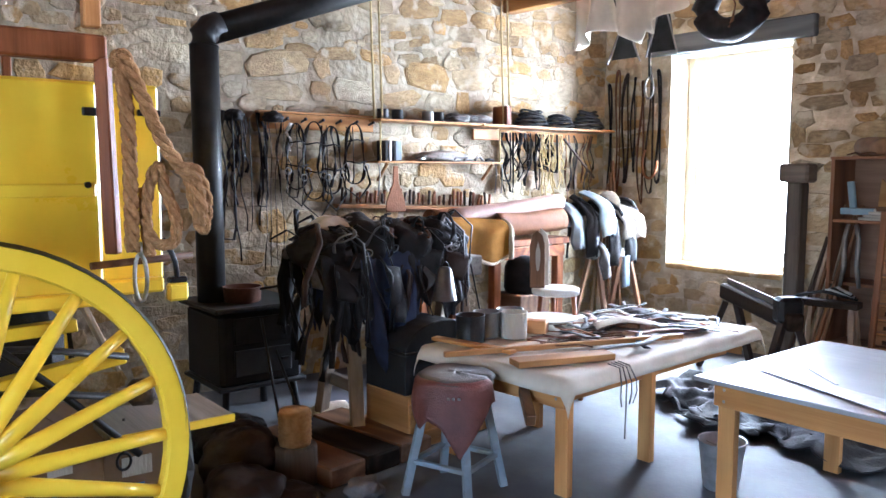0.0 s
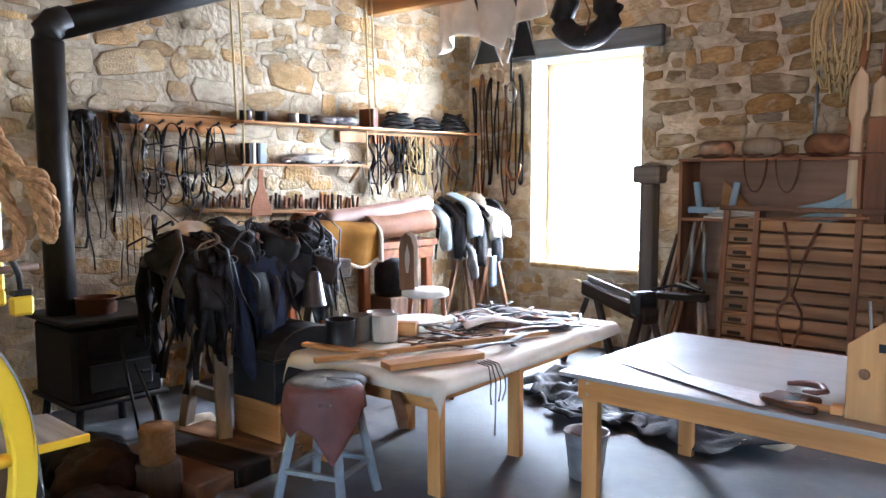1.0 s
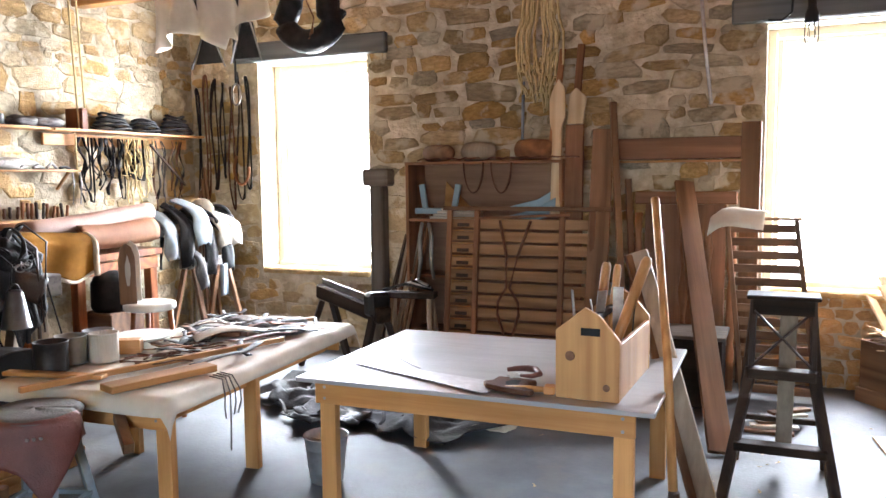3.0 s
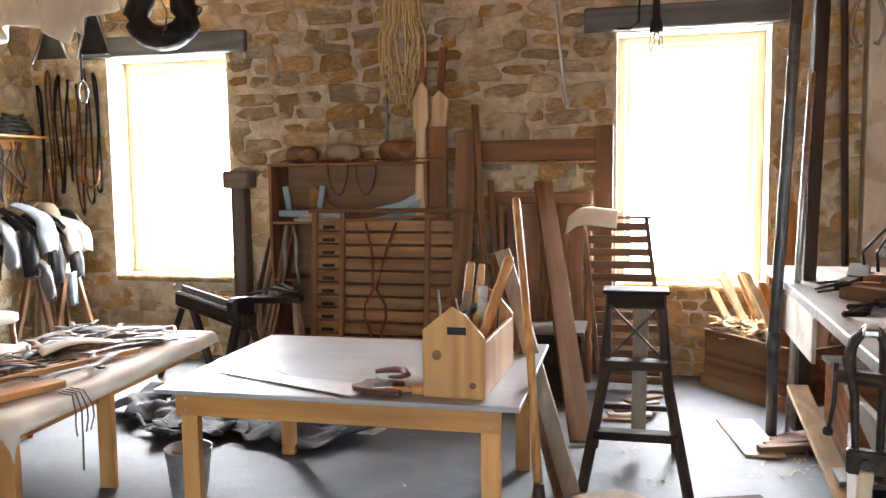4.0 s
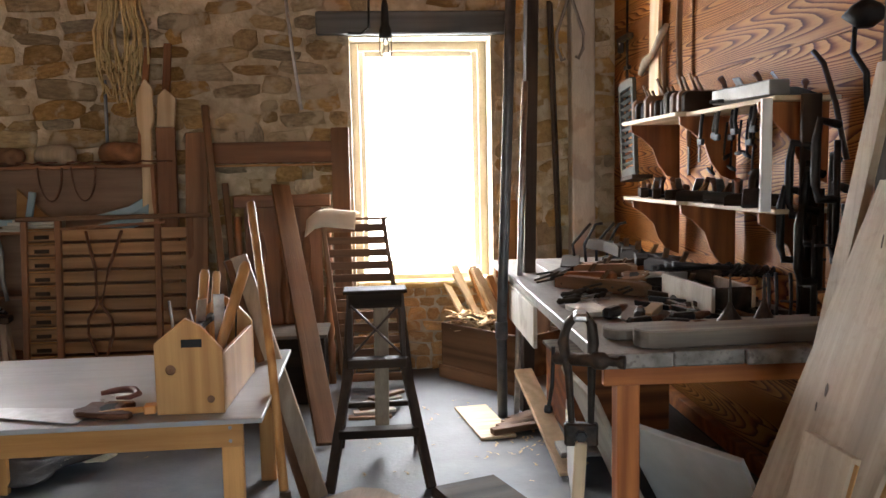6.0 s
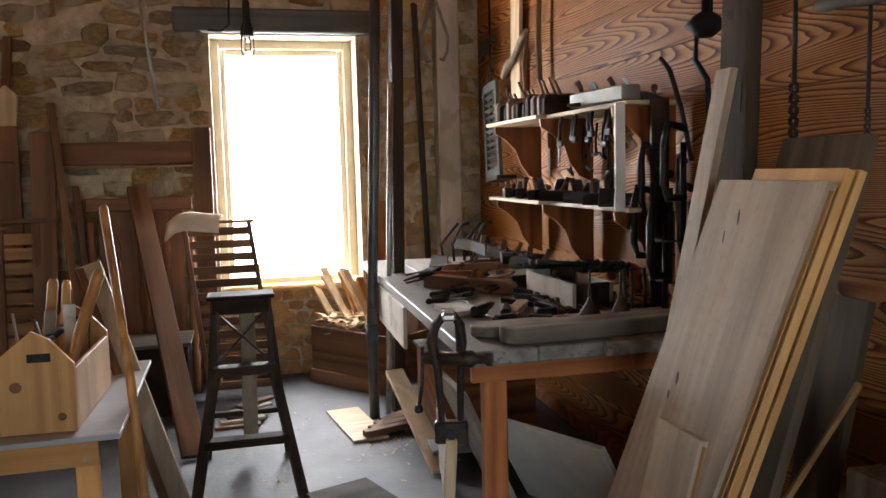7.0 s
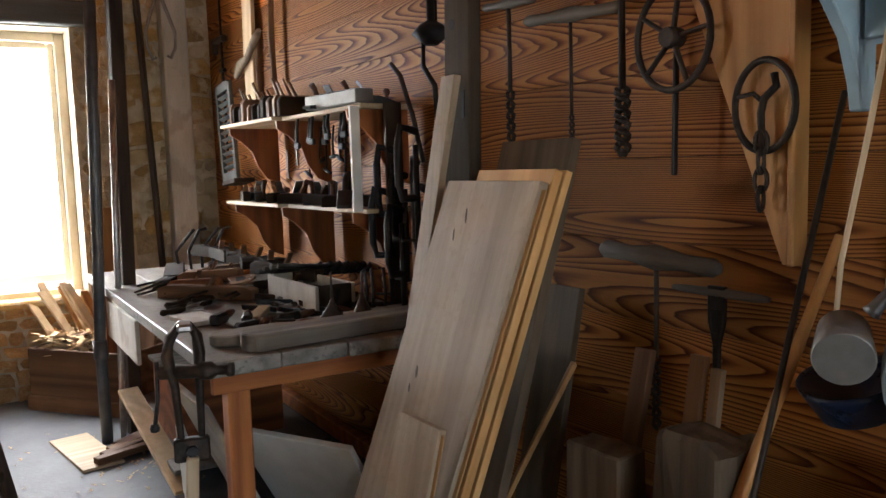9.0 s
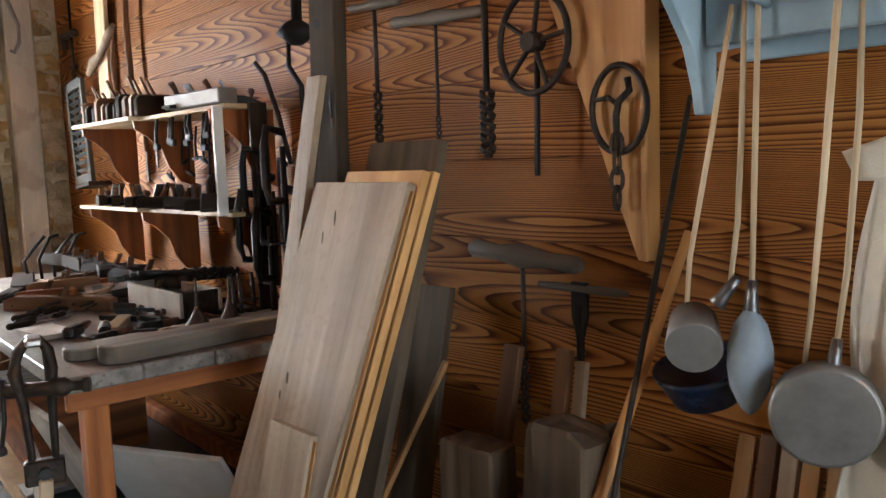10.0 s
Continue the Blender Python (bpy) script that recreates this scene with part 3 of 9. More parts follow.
for k in range(5):
    q = t.matrix_world
    a = Vector((-0.08 + 0.04 * k, -0.16 + 0.08 * k, 0.04))
    b = a + Vector((RNG.uniform(-0.08, 0.08), RNG.uniform(-0.05, 0.05), RNG.uniform(0.34, 0.46)))
    ob = part("steel_tool", between(q @ a, q @ b, 0.05 if k % 2 else 0.016, 0.006), RNG.choice((M_STEEL, M_IRON)))
    tagged(ob, "steel tool blade standing in the tool tote", "tool blade", "tote tools")

# handsaw lying flat, with carved handle
t = thing("handsaw", pose(-1.16, 3.43, 0.724, 0, 0, -13), "bright steel handsaw with a carved brown handle lying on the table", "saw")
bm = slab([(-0.92, 0.12), (-0.90, 0.165), (-0.02, 0.20), (0.0, 0.02), (-0.02, 0.0)], 0.003)
part("blade", bm, M_GALV, t).matrix_local = pose(0, 0, 0.004, 90, 0, 0) @ Matrix.Diagonal((1, 1, -1, 1)) @ pose(0, 0, -0.2)
H = part("handle", slab([(-0.07, -0.01), (0.03, -0.035), (0.11, -0.045), (0.13, -0.02), (0.10, 0.005), (0.11, 0.06), (0.15, 0.10), (0.19, 0.11), (0.19, 0.145), (0.12, 0.16), (0.04, 0.15), (-0.05, 0.14), (-0.085, 0.10), (-0.06, 0.06)], 0.024, None, 0.005), M_BROWNLEATHER, t, "carved dark brown handle")
H.matrix_local = pose(0.0, 0.02, 0.014, 90, 0, 0)
G = part("grip_hole", slab([(0.02, 0.02), (0.06, 0.0), (0.075, 0.05), (0.10, 0.095), (0.05, 0.115), (0.015, 0.07)], 0.026), M_BLACK, t)
G.matrix_local = pose(0.0, 0.02, 0.014, 90, 0, 0)
for x, y in ((-0.035, 0.06), (-0.02, 0.115), (0.0, 0.03)):
    part("rivet", turned(((0.009, 0), (0.009, 0.003)), 10, None, (x, 0.02 + y - 0.02, 0.026)), M_STEEL, t)
ob = part("wooden_hook", tube([(-0.09, 0, 0.012), (-0.05, 0.035, 0.018), (0.0, 0.045, 0.024), (0.06, 0.03, 0.03), (0.11, -0.01, 0.026), (0.09, -0.045, 0.018), (0.03, -0.05, 0.014)], [0.010, 0.014, 0.016, 0.016, 0.014, 0.011, 0.008], 10), M_REDLEATHER)
ob.matrix_world = pose(-1.12, 3.52, 0.752, 0, 0, -20)
tagged(ob, "curved dark red wooden hook lying on the saw", "wooden hook")
t = thing("small_mallet", pose(-1.04, 3.34, 0.7215, 0, 0, 8), "small pale wooden mallet lying beside the saw", "mallet")
part("stock", turned(((0.012, -0.10), (0.016, 0.0), (0.012, 0.09)), 10, None, (0, 0, 0.018), (1, 0.1, 0)), M_PINE, t)
part("head", box(0.10, 0.005, 0.02, 0.05, 0.06, 0.038, 0.006), M_PINE, t)
ob = part("compass_saw", slab([(-0.17, 0.0), (0.17, 0.012), (0.17, 0.026), (-0.17, 0.012)], 0.002), M_STEEL)
ob.matrix_world = pose(-1.80, 3.70, 0.7225, 90, 0, -38)
tagged(ob, "thin steel blade lying on the table", "blade")


# ---- by the table ----
t = thing("broom", pose(-0.41, 3.42, 0), "old straw broom with a long varnished handle leaning on the table", "broom")
part("handle", tube([(0, 0.0, 0.30), (-0.06, 0.22, 0.85), (-0.17, 0.53, 1.57), (-0.172, 0.533, 1.58)], [0.021, 0.020, 0.021, 0.012], 12), M_PINE_Z, t)
part("binding", turned(((0.026, -0.05), (0.03, 0.0), (0.024, 0.06)), 12, None, (0.004, -0.01, 0.27)), M_DARKWOOD, t)
bm = bmesh.new()
for k in range(70):
    a, s = RNG.uniform(0, 6.28), RNG.uniform(0.3, 1)
    x, y = 0.085 * s * math.cos(a), 0.045 * s * math.sin(a)
    tube([(x * 0.25, y * 0.3, 0.29), (x * 0.8, y * 0.8, 0.16), (x, y, 0.002)], 0.005, 4, bm)
part("bristles", bm, M_ROPE, t, "worn straw bristles")
t = thing("pale_board", pose(-0.33, 4.10, 0), "long pale board with a sawn notch leaning on the table", "board")
part("board", between((0, 0, 0.0), (-0.42, 0.33, 1.26), 0.13, 0.03, 0.003, None, radians(-55)), M_GREYWOOD, t)
part("batten", between((-0.045, -0.05, 0.0), (-0.45, 0.26, 1.25), 0.05, 0.02), M_BROWNWOOD_Z, t)

# galvanised bucket
t = thing("bucket", pose(-2.32, 3.70, 0), "dented galvanised steel bucket standing on the floor", "bucket")
part("body", turned(((0.085, 0.0), (0.09, 0.005), (0.098, 0.06), (0.101, 0.063), (0.101, 0.07), (0.112, 0.19), (0.115, 0.193), (0.115, 0.2), (0.122, 0.255), (0.127, 0.258), (0.127, 0.266), (0.118, 0.262), (0.082, 0.012), (0.0, 0.012)), 28), M_GALV, t)
part("bail", tube([(0.124 * math.cos(a), 0.02, 0.235 - 0.02 * math.sin(a)) for a in [math.pi * k / 14 for k in range(15)]], 0.003, 6), M_STEEL, t)


# hides heaped on the floor
def hide(x, y, sx, sy, seed, mat, label, z=0.004, h=0.05, name="hide"):
    r = random.Random(seed)
    o = Vector((seed * 3.1, seed * 1.7, 0))
    edge = lambda a: 0.72 + 0.34 * noise.noise(o + Vector((math.cos(a) * 2.1, math.sin(a) * 2.1, 1)))

    def shape(u, v):
        a, q = u * math.tau, v
        rad = q * edge(a)
        px, py = sx * rad * math.cos(a), sy * rad * math.sin(a)
        hump = h * (0.55 + noise.noise(o + Vector((px * 4, py * 4, 0)))) + 0.45 * h * noise.noise(o + Vector((px * 11, py * 11, 4)))
        return (px, py, max(0.0, hump) * (1.0 if q < 0.9 else 0.75))

    bm = sheet(40, 12, shape, 0.005)
    ob = part(name, bm, mat)
    ob.matrix_world = pose(x, y, z)
    return tagged(ob, label, "leather", "leather on the floor")


hide(-2.72, 4.95, 0.85, 0.55, 3, M_SLATEHIDE, "crumpled grey leather hide heaped on the floor", 0.008, 0.10)
hide(-3.25, 5.05, 0.62, 0.48, 5, M_SLATEHIDE, "curled grey leather scrap on the floor", 0.012, 0.13)
hide(-2.12, 4.72, 0.62, 0.45, 8, M_SLATEHIDE, "grey leather hide lying under the table", 0.02, 0.09)
hide(-1.72, 4.78, 0.24, 0.20, 9, M_FLEECE, "crumpled cream cloth scrap under the table", 0.02, 0.10)
hide(-2.85, 4.55, 0.42, 0.26, 12, M_LEATHER, "dark curled leather offcut on the floor", 0.03, 0.08)
for k in range(9):
    a = RNG.uniform(0, 3)
    c = Vector((RNG.uniform(-3.4, -2.2), RNG.uniform(4.35, 5.2), 0.03))
    pts = [c + Vector((0.07 * j * math.cos(a + 0.12 * j * j * (k % 3 - 1)), 0.07 * j * math.sin(a + 0.1 * j), 0.04 + 0.03 * math.sin(j * 1.3 + k))) for j in range(7)]
    tagged(part("leather_strap", tube(pts, 0.014, 6, None, False, 0.2), M_SLATEHIDE), "thin leather strap tangled on the floor", "strap", "floor straps")

# low seats close by
t = thing("plank_bench", pose(-0.10, 2.75, 0, 0, 0, -12), "low weathered grey plank bench with a rounded end", "bench")
part("seat", slab([(-0.20, -0.5), (0.18, -0.5), (0.17, 0.25), (0.05, 0.36), (-0.06, 0.37), (-0.18, 0.24)], 0.05, None, 0.008), M_GREYWOOD, t).matrix_local = pose(0, 0, 0.425, -90, 0, 0)
for x in (-0.13, 0.12):
    for y in (-0.42, 0.2):
        part("leg", tube([(x, y, 0.0), (x * 0.9, y * 0.95, 0.40)], 0.025, 10), M_GREYWOOD, t)
bpy.context.view_layer.update()
t = thing("wood_stool", pose(0.47, 2.80, 0, 0, 0, 20), "low dark brown wooden stool with a worn square seat", "stool")
part("seat", box(0, 0.08, 0.425, 0.30, 0.56, 0.05, 0.02), M_DARKWOOD_X, t)
for x in (-0.11, 0.11):
    for y in (-0.16, 0.26):
        part("leg", tube([(x * 1.1, y, 0.0), (x * 0.9, y * 0.95, 0.40)], 0.022, 10), M_BROWNWOOD_Z, t)

# ---- the joiner's bench and the east wall ----
def bench():
    t = thing("workbench", pose(1.47, 4.46, 0, 0, 0, -1.5), "heavy old joiner's bench with a dusty grey top and red-brown legs", "workbench")
    y0, y1 = -1.56, 1.75
    for i in range(4):
        w = 0.285
        part("plank", box(-0.57 + w / 2 + i * w, (y0 + y1) / 2, 0.97, w - 0.004, y1 - y0 + RNG.uniform(-0.02, 0.02), 0.06, 0.006), M_GREYWOOD_Y, t)
    for x in (-0.44, 0.46):
        for y in (y0 + 0.11, y1 - 0.12):
            part("leg", box(x, y, 0.47, 0.09, 0.09, 0.94, 0.006), M_BENCHRED_Z, t)
    for y in (y0 + 0.045, y1 - 0.05):
        part("end_rail", box(-0.02, y, 0.902, 1.06, 0.035, 0.072, 0.004), M_BENCHRED, t)
    part("back_rail", box(0.53, 0.0, 0.88, 0.03, y1 - y0 - 0.1, 0.11, 0.004), M_DARKWOOD, t)
    part("stretcher", box(0.46, 0, 0.20, 0.06, y1 - y0 - 0.33, 0.09, 0.005), M_BENCHRED, t)
    part("drawer_front", box(-0.565, 0.35, 0.82, 0.024, 0.95, 0.24, 0.004), M_OLDWHITE, t, "board with old white paint")
    part("lower_shelf", box(0, 0.6, 0.12, 0.9, 1.7, 0.03, 0.004), M_GREYWOOD_Y, t)
    return t


bench()

# thick plank with rounded ends lying on the near end of the bench
def bench_plank(x, y, length, ang, mat, label, thick=0.07, wide=0.16):
    t = bmesh.new()
    n = 6
    out = [(-length / 2 + wide / 2 - wide / 2 * math.sin(a), wide / 2 * math.cos(a)) for a in [math.pi * k / n for k in range(n + 1)]]
    out += [(length / 2, -wide / 2), (length / 2, wide / 2)]
    bm = slab([(p, q) for p, q in out], thick, None, 0.006)
    ob = part("plank", bm, mat)
    ob.matrix_world = pose(x, y, 1.003 + thick / 2, 90, 0, ang)
    return tagged(ob, label, "plank")


bench_plank(1.50, 3.04, 0.95, 2, M_GREYWOOD_X, "thick dusty grey plank with a rounded end on the bench")
bench_plank(1.44, 3.215, 0.98, 3, M_GREYWOOD_X, "dusty grey board with a rounded end behind another on the bench", 0.045, 0.15)
bench_plank(1.42, 5.6, 0.75, 75, M_DARKWOOD_X, "dark dusty board lying at the back of the bench", 0.05, 0.13)
bench_plank(1.32, 5.3, 0.62, 62, M_DARKWOOD_X, "dark old clamp board lying on the bench", 0.04, 0.09)


def leg_vise(m):
    t = thing("leg_vise", m, "old rusted iron leg vise on a pale wooden post", "vise")
    part("post", between((-0.06, -0.07, -0.02), (-0.02, -0.07, 0.64), 0.12, 0.045, 0.006), M_PALE, t, "pale worn wooden post")
    for s, nm in ((-1, "fixed_jaw"), (1, "moving_jaw")):
        x = s * 0.038 - 0.02
        bm = tube([(x * 0.95, -0.075, 0.62), (x, -0.075, 0.74), (x * 1.15, -0.075, 0.90), (x * 1.5, -0.075, 1.02), (x * 1.2, -0.075, 1.09), (x * 0.35 - 0.012, -0.075, 1.135)],
                  [0.012, 0.014, 0.017, 0.024, 0.022, 0.014], 8, None, False, 0.9)
        part(nm, bm, M_RUSTIRON, t)
    part("jaw_face", box(-0.02, -0.075, 1.125, 0.055, 0.11, 0.03, 0.008), M_STEEL, t, "bright worn jaw faces")
    part("screw", turned(((0.020, -0.10), (0.026, -0.085), (0.026, 0.05), (0.034, 0.06), (0.034, 0.10), (0.018, 0.12), (0.018, 0.15), (0.026, 0.16), (0.026, 0.18)), 16, None, (-0.03, -0.075, 0.955), (1, -0.25, 0)), M_RUSTIRON, t)
    part("handle", tube([(-0.125, -0.06, 1.0), (-0.13, -0.06, 0.85), (-0.145, -0.06, 0.76)], 0.008, 8), M_IRON, t)
    part("handle_knob", turned(((0.0, -0.018), (0.016, -0.012), (0.018, 0), (0.014, 0.014), (0, 0.018)), 10, None, (-0.146, -0.06, 0.75)), M_IRON, t)
    part("bracket", box(-0.02, -0.075, 0.66, 0.13, 0.045, 0.09, 0.008), M_RUSTIRON, t)
    part("bolt", turned(((0.022, 0), (0.022, 0.02)), 6, None, (-0.02, -0.098, 0.66), (0, -1, 0)), M_IRON, t)
    return t


leg_vise(pose(0.83, 3.02, 0.02, 0, 0, -14))


# ---- tools ----
def tool_plane(length, h, w, body, m, label="wooden moulding plane with a wedged iron", cat="hand plane", group="hand planes"):
    """A wooden plane: body with sloped ends, wedge and iron."""
    t = thing("hand_plane", m, label, cat, group)
    L2 = length / 2
    part("body", slab([(-L2, 0), (L2, 0), (L2, h * 0.72), (L2 * 0.82, h), (-L2 * 0.86, h), (-L2, h * 0.8)], w, None, 0.003), body, t)
    part("wedge", between((0.01, 0, h * 0.55), (-0.055, 0, h * 1.75), w * 0.5, 0.012, 0.002), M_BROWNWOOD_Z, t)
    part("iron", between((0.025, 0, h * 0.5), (-0.035, 0, h * 1.45), w * 0.55, 0.004, 0.001), M_RUSTIRON, t)
    return t


def iron_plane(length, m, label="dark iron bench plane with a wooden tote"):
    t = thing("hand_plane", m, label, "hand plane", "hand planes")
    L2 = length / 2
    part("sole", slab([(-L2, 0), (L2, 0), (L2, 0.018), (L2 * 0.45, 0.05), (-L2 * 0.2, 0.055), (-L2 * 0.75, 0.02), (-L2, 0.016)], 0.065, None, 0.003), M_IRON, t)
    part("iron", between((0.02, 0, 0.03), (-0.045, 0, 0.125), 0.05, 0.006, 0.001), M_STEEL, t)
    part("tote", tube([(-L2 * 0.62, 0, 0.02), (-L2 * 0.58, 0, 0.06), (-L2 * 0.66, 0, 0.10), (-L2 * 0.78, 0, 0.125)], [0.016, 0.013, 0.013, 0.016], 8), M_BROWNLEATHER, t, "dark wooden tote")
    part("knob", turned(((0.012, 0), (0.009, 0.03), (0.019, 0.05), (0.012, 0.066), (0, 0.068)), 12, None, (L2 * 0.68, 0, 0.02)), M_BROWNLEATHER, t, "dark wooden knob")
    return t


def handsaw(length, m, handle=M_BROWNWOOD, label="rusty handsaw with a brown wooden handle", blade_mat=M_STEEL):
    t = thing("handsaw", m, label, "saw", "handsaws")
    part("blade", slab([(-length, 0.02), (-length + 0.01, 0.075), (0, 0.125), (0, 0.0)], 0.0025), blade_mat, t)
    o = [(-0.03, 0.0), (0.02, -0.025), (0.075, -0.03), (0.11, -0.01), (0.09, 0.02), (0.105, 0.07), (0.125, 0.115), (0.10, 0.14), (0.04, 0.138), (-0.035, 0.12), (-0.05, 0.06)]
    bm = slab(o, 0.022, None, 0.004)
    part("handle", bm, handle, t)
    part("grip_hole", slab([(0.012, 0.022), (0.055, 0.012), (0.062, 0.05), (0.07, 0.095), (0.03, 0.10), (0.005, 0.06)], 0.0235), M_BLACK, t)
    for x, z in ((-0.02, 0.03), (-0.02, 0.09)):
        part("rivet", turned(((0.006, -0.0125), (0.006, 0.0125)), 8, None, (x, 0, z), (0, 1, 0)), M_STEEL, t)
    return t


def auger(length, r, handle_len, m, label, twist=0.34, hr=0.018, iron=M_RUSTIRON, group="hanging augers"):
    """A T-handled auger that hangs down along -z from its handle."""
    t = thing("auger", m, label, "auger", group)
    hl = handle_len / 2
    if handle_len:
        part("handle", turned(((hr * 0.5, -hl), (hr * 0.9, -hl * 0.9), (hr * 0.8, -hl * 0.45), (hr * 1.25, 0), (hr * 0.8, hl * 0.45), (hr * 0.95, hl * 0.9), (hr * 0.5, hl)), 12, None, (0, 0, 0), (1, 0, 0.06)), M_OLDTIMBER_X, t, "worn wooden handle")
    z1 = -length * (1 - twist)
    part("shank", tube([(0, 0, 0), (0, 0, z1)], 0.32 * r + 0.003, 8), iron, t)
    pts, n = [], 46
    turns = max(3, length * twist / (r * 4.2))
    bm = bmesh.new()
    for ph in (0, math.pi):
        pts = [(r * math.cos(ph + turns * math.tau * k / n) * 0.62, r * 0.62 * math.sin(ph + turns * math.tau * k / n), z1 - length * twist * k / n) for k in range(n + 1)]
        tube(pts, [r * 0.42] * n + [r * 0.2], 5, bm)
    part("screw_bit", bm, iron, t)
    return t


EASTX = 2.085
auger(0.60, 0.020, 0.34, pose(EASTX - 0.03, 2.60, 2.34, 0, 0, 90), "long rusted auger with a worn wooden handle hung up", 0.42)
auger(0.56, 0.012, 0.52, pose(EASTX - 0.03, 2.235, 2.235, 0, 0, 90), "slim rusted auger with a long worn wooden handle", 0.35, 0.024)
auger(0.62, 0.030, 0.30, pose(EASTX - 0.035, 1.975, 2.34, 0, 0, 90), "large rusted shell auger hung on the board wall", 0.36)
auger(0.58, 0.017, 0.50, pose(EASTX - 0.05, 1.812, 1.382, 0, 0, 90), "auger with a thick grey wooden handle on the board wall", 0.42, 0.034)


def raft_auger():
    t = thing("auger", pose(EASTX - 0.05, 1.57, 1.295, 0, 0, 90), "flat-shanked auger with a slim wooden handle hung on the board wall", "auger", "hanging augers")
    part("handle", turned(((0.008, -0.18), (0.014, -0.14), (0.015, 0), (0.012, 0.12), (0.008, 0.17)), 10, None, (0, 0, 0), (1, 0, 0)), M_OLDTIMBER_X, t)
    part("shank", slab([(-0.032, 0.02), (0.032, 0.02), (0.030, -0.09), (0.012, -0.16), (0.010, -0.34), (0.0, -0.40), (-0.010, -0.34), (-0.012, -0.16), (-0.030, -0.09)], 0.018, None, 0.003), M_IRON, t)
    part("slot", slab([(-0.012, -0.05), (0.012, -0.05), (0.010, -0.12), (-0.010, -0.12)], 0.0235), M_BLACK, t)
    return t


raft_auger()


def spoked_wheel(m, rx, rz, rod, label, spokes=5):
    t = thing("traveller", m, label, "iron wheel")
    part("rim", tube([(rx * math.cos(k * math.tau / 40), 0, rz * math.sin(k * math.tau / 40)) for k in range(40)], 0.011, 8, None, True), M_RUSTIRON, t)
    for k in range(spokes):
        a = math.pi / 2 + math.tau * k / spokes + 0.2
        part("spoke", between((0, 0, 0), (rx * math.cos(a), 0, rz * math.sin(a)), 0.02, 0.012), M_RUSTIRON, t)
    part("hub", turned(((0.03, -0.03), (0.034, 0), (0.03, 0.03)), 12, None, (0, 0, 0), (0, 1, 0)), M_RUSTIRON, t)
    part("rod", between((0, -0.02, 0.02), (0.01, -0.02, -rod), 0.022, 0.012), M_IRON, t)
    return t


spoked_wheel(pose(EASTX - 0.095, 1.705, 2.072, 0, 0, 90), 0.142, 0.158, 0.42, "round rusted traveller wheel with a long iron handle")


# three-cornered board on the wall with an iron ring and chain
t = thing("corner_bracket", pose(EASTX - 0.002, 1.42, 0, 0, 0, 90), "tall three-cornered bracket of varnished orange pine on the wall", "bracket")
part("board", slab([(-0.09, 3.2), (0.66, 3.2), (-0.072, 1.40), (-0.09, 1.40)], 0.05, None, 0.003), M_TABLEPINE_Z, t).matrix_local = pose(0, 0.03, 0)
part("edge_strip", box(-0.103, 0.035, 2.30, 0.022, 0.07, 1.80, 0.004), M_TABLEPINE_Z, t)
t = thing("ring_and_chain", pose(EASTX - 0.085, 1.39, 1.842, 0, 0, 90), "rusted iron ring with a short hanging chain", "iron ring")
part("ring", tube([(0.095 * math.cos(k * math.tau / 36), 0, 0.125 * math.sin(k * math.tau / 36)) for k in range(36)], 0.010, 8, None, True), M_RUSTIRON, t)
part("hook", tube([(-0.03, 0, 0.085), (-0.04, 0.005, 0.05), (-0.005, 0.008, 0.02), (0.005, 0.008, -0.02), (0.0, 0.008, -0.12)], 0.011, 8), M_RUSTIRON, t)
part("bar", tube([(0.0, 0.006, 0.01), (0.03, 0.006, 0.035), (0.09, 0, 0.03)], 0.007, 8), M_RUSTIRON, t)
for k in range(4):
    ln = [(0.018 * math.cos(a), 0, 0.034 * math.sin(a)) for a in [i * math.tau / 14 for i in range(14)]]
    ob = part("chain_link", tube(ln, 0.0065, 6, None, True), M_RUSTIRON, t)
    ob.matrix_local = pose(0.0, 0.012, -0.10 - k * 0.052, 0, 0, 90 * (k % 2) + 10)


# ---- boards that lean on the east wall ----
def leaning_board(y0, y1, foot, top, thick, mat, label, rough_edge=0.0, cat="board", sway=0.0):
    """A board between y0 and y1 with its foot and head given as (x, z); sway: how far its head stands aside along y."""
    a, b = Vector((foot[0], 0, foot[1])), Vector((top[0], 0, top[1]))
    L = (b - a).length
    w = y1 - y0
    n = 12
    out = [(-w / 2, 0), (w / 2, 0)]
    out = [(-w / 2 + rough_edge * noise.noise(Vector((k * 0.7, y0, 3))), L * k / n) for k in range(n + 1)]
    out += [(w / 2, L * k / n) for k in range(n, -1, -1)]
    out = [(p + sway * q / L, q) for p, q in out]
    ob = part("board", slab(out, thick, None, 0.002), mat)
    tilt = math.degrees(math.atan2(b.x - a.x, b.z - a.z))
    ob.matrix_world = Matrix.Translation((a.x, (y0 + y1) / 2, a.z)) @ Matrix.Rotation(radians(tilt), 4, "Y") @ Matrix.Rotation(radians(90), 4, "Z")
    return tagged(ob, label, cat, "leaning boards")


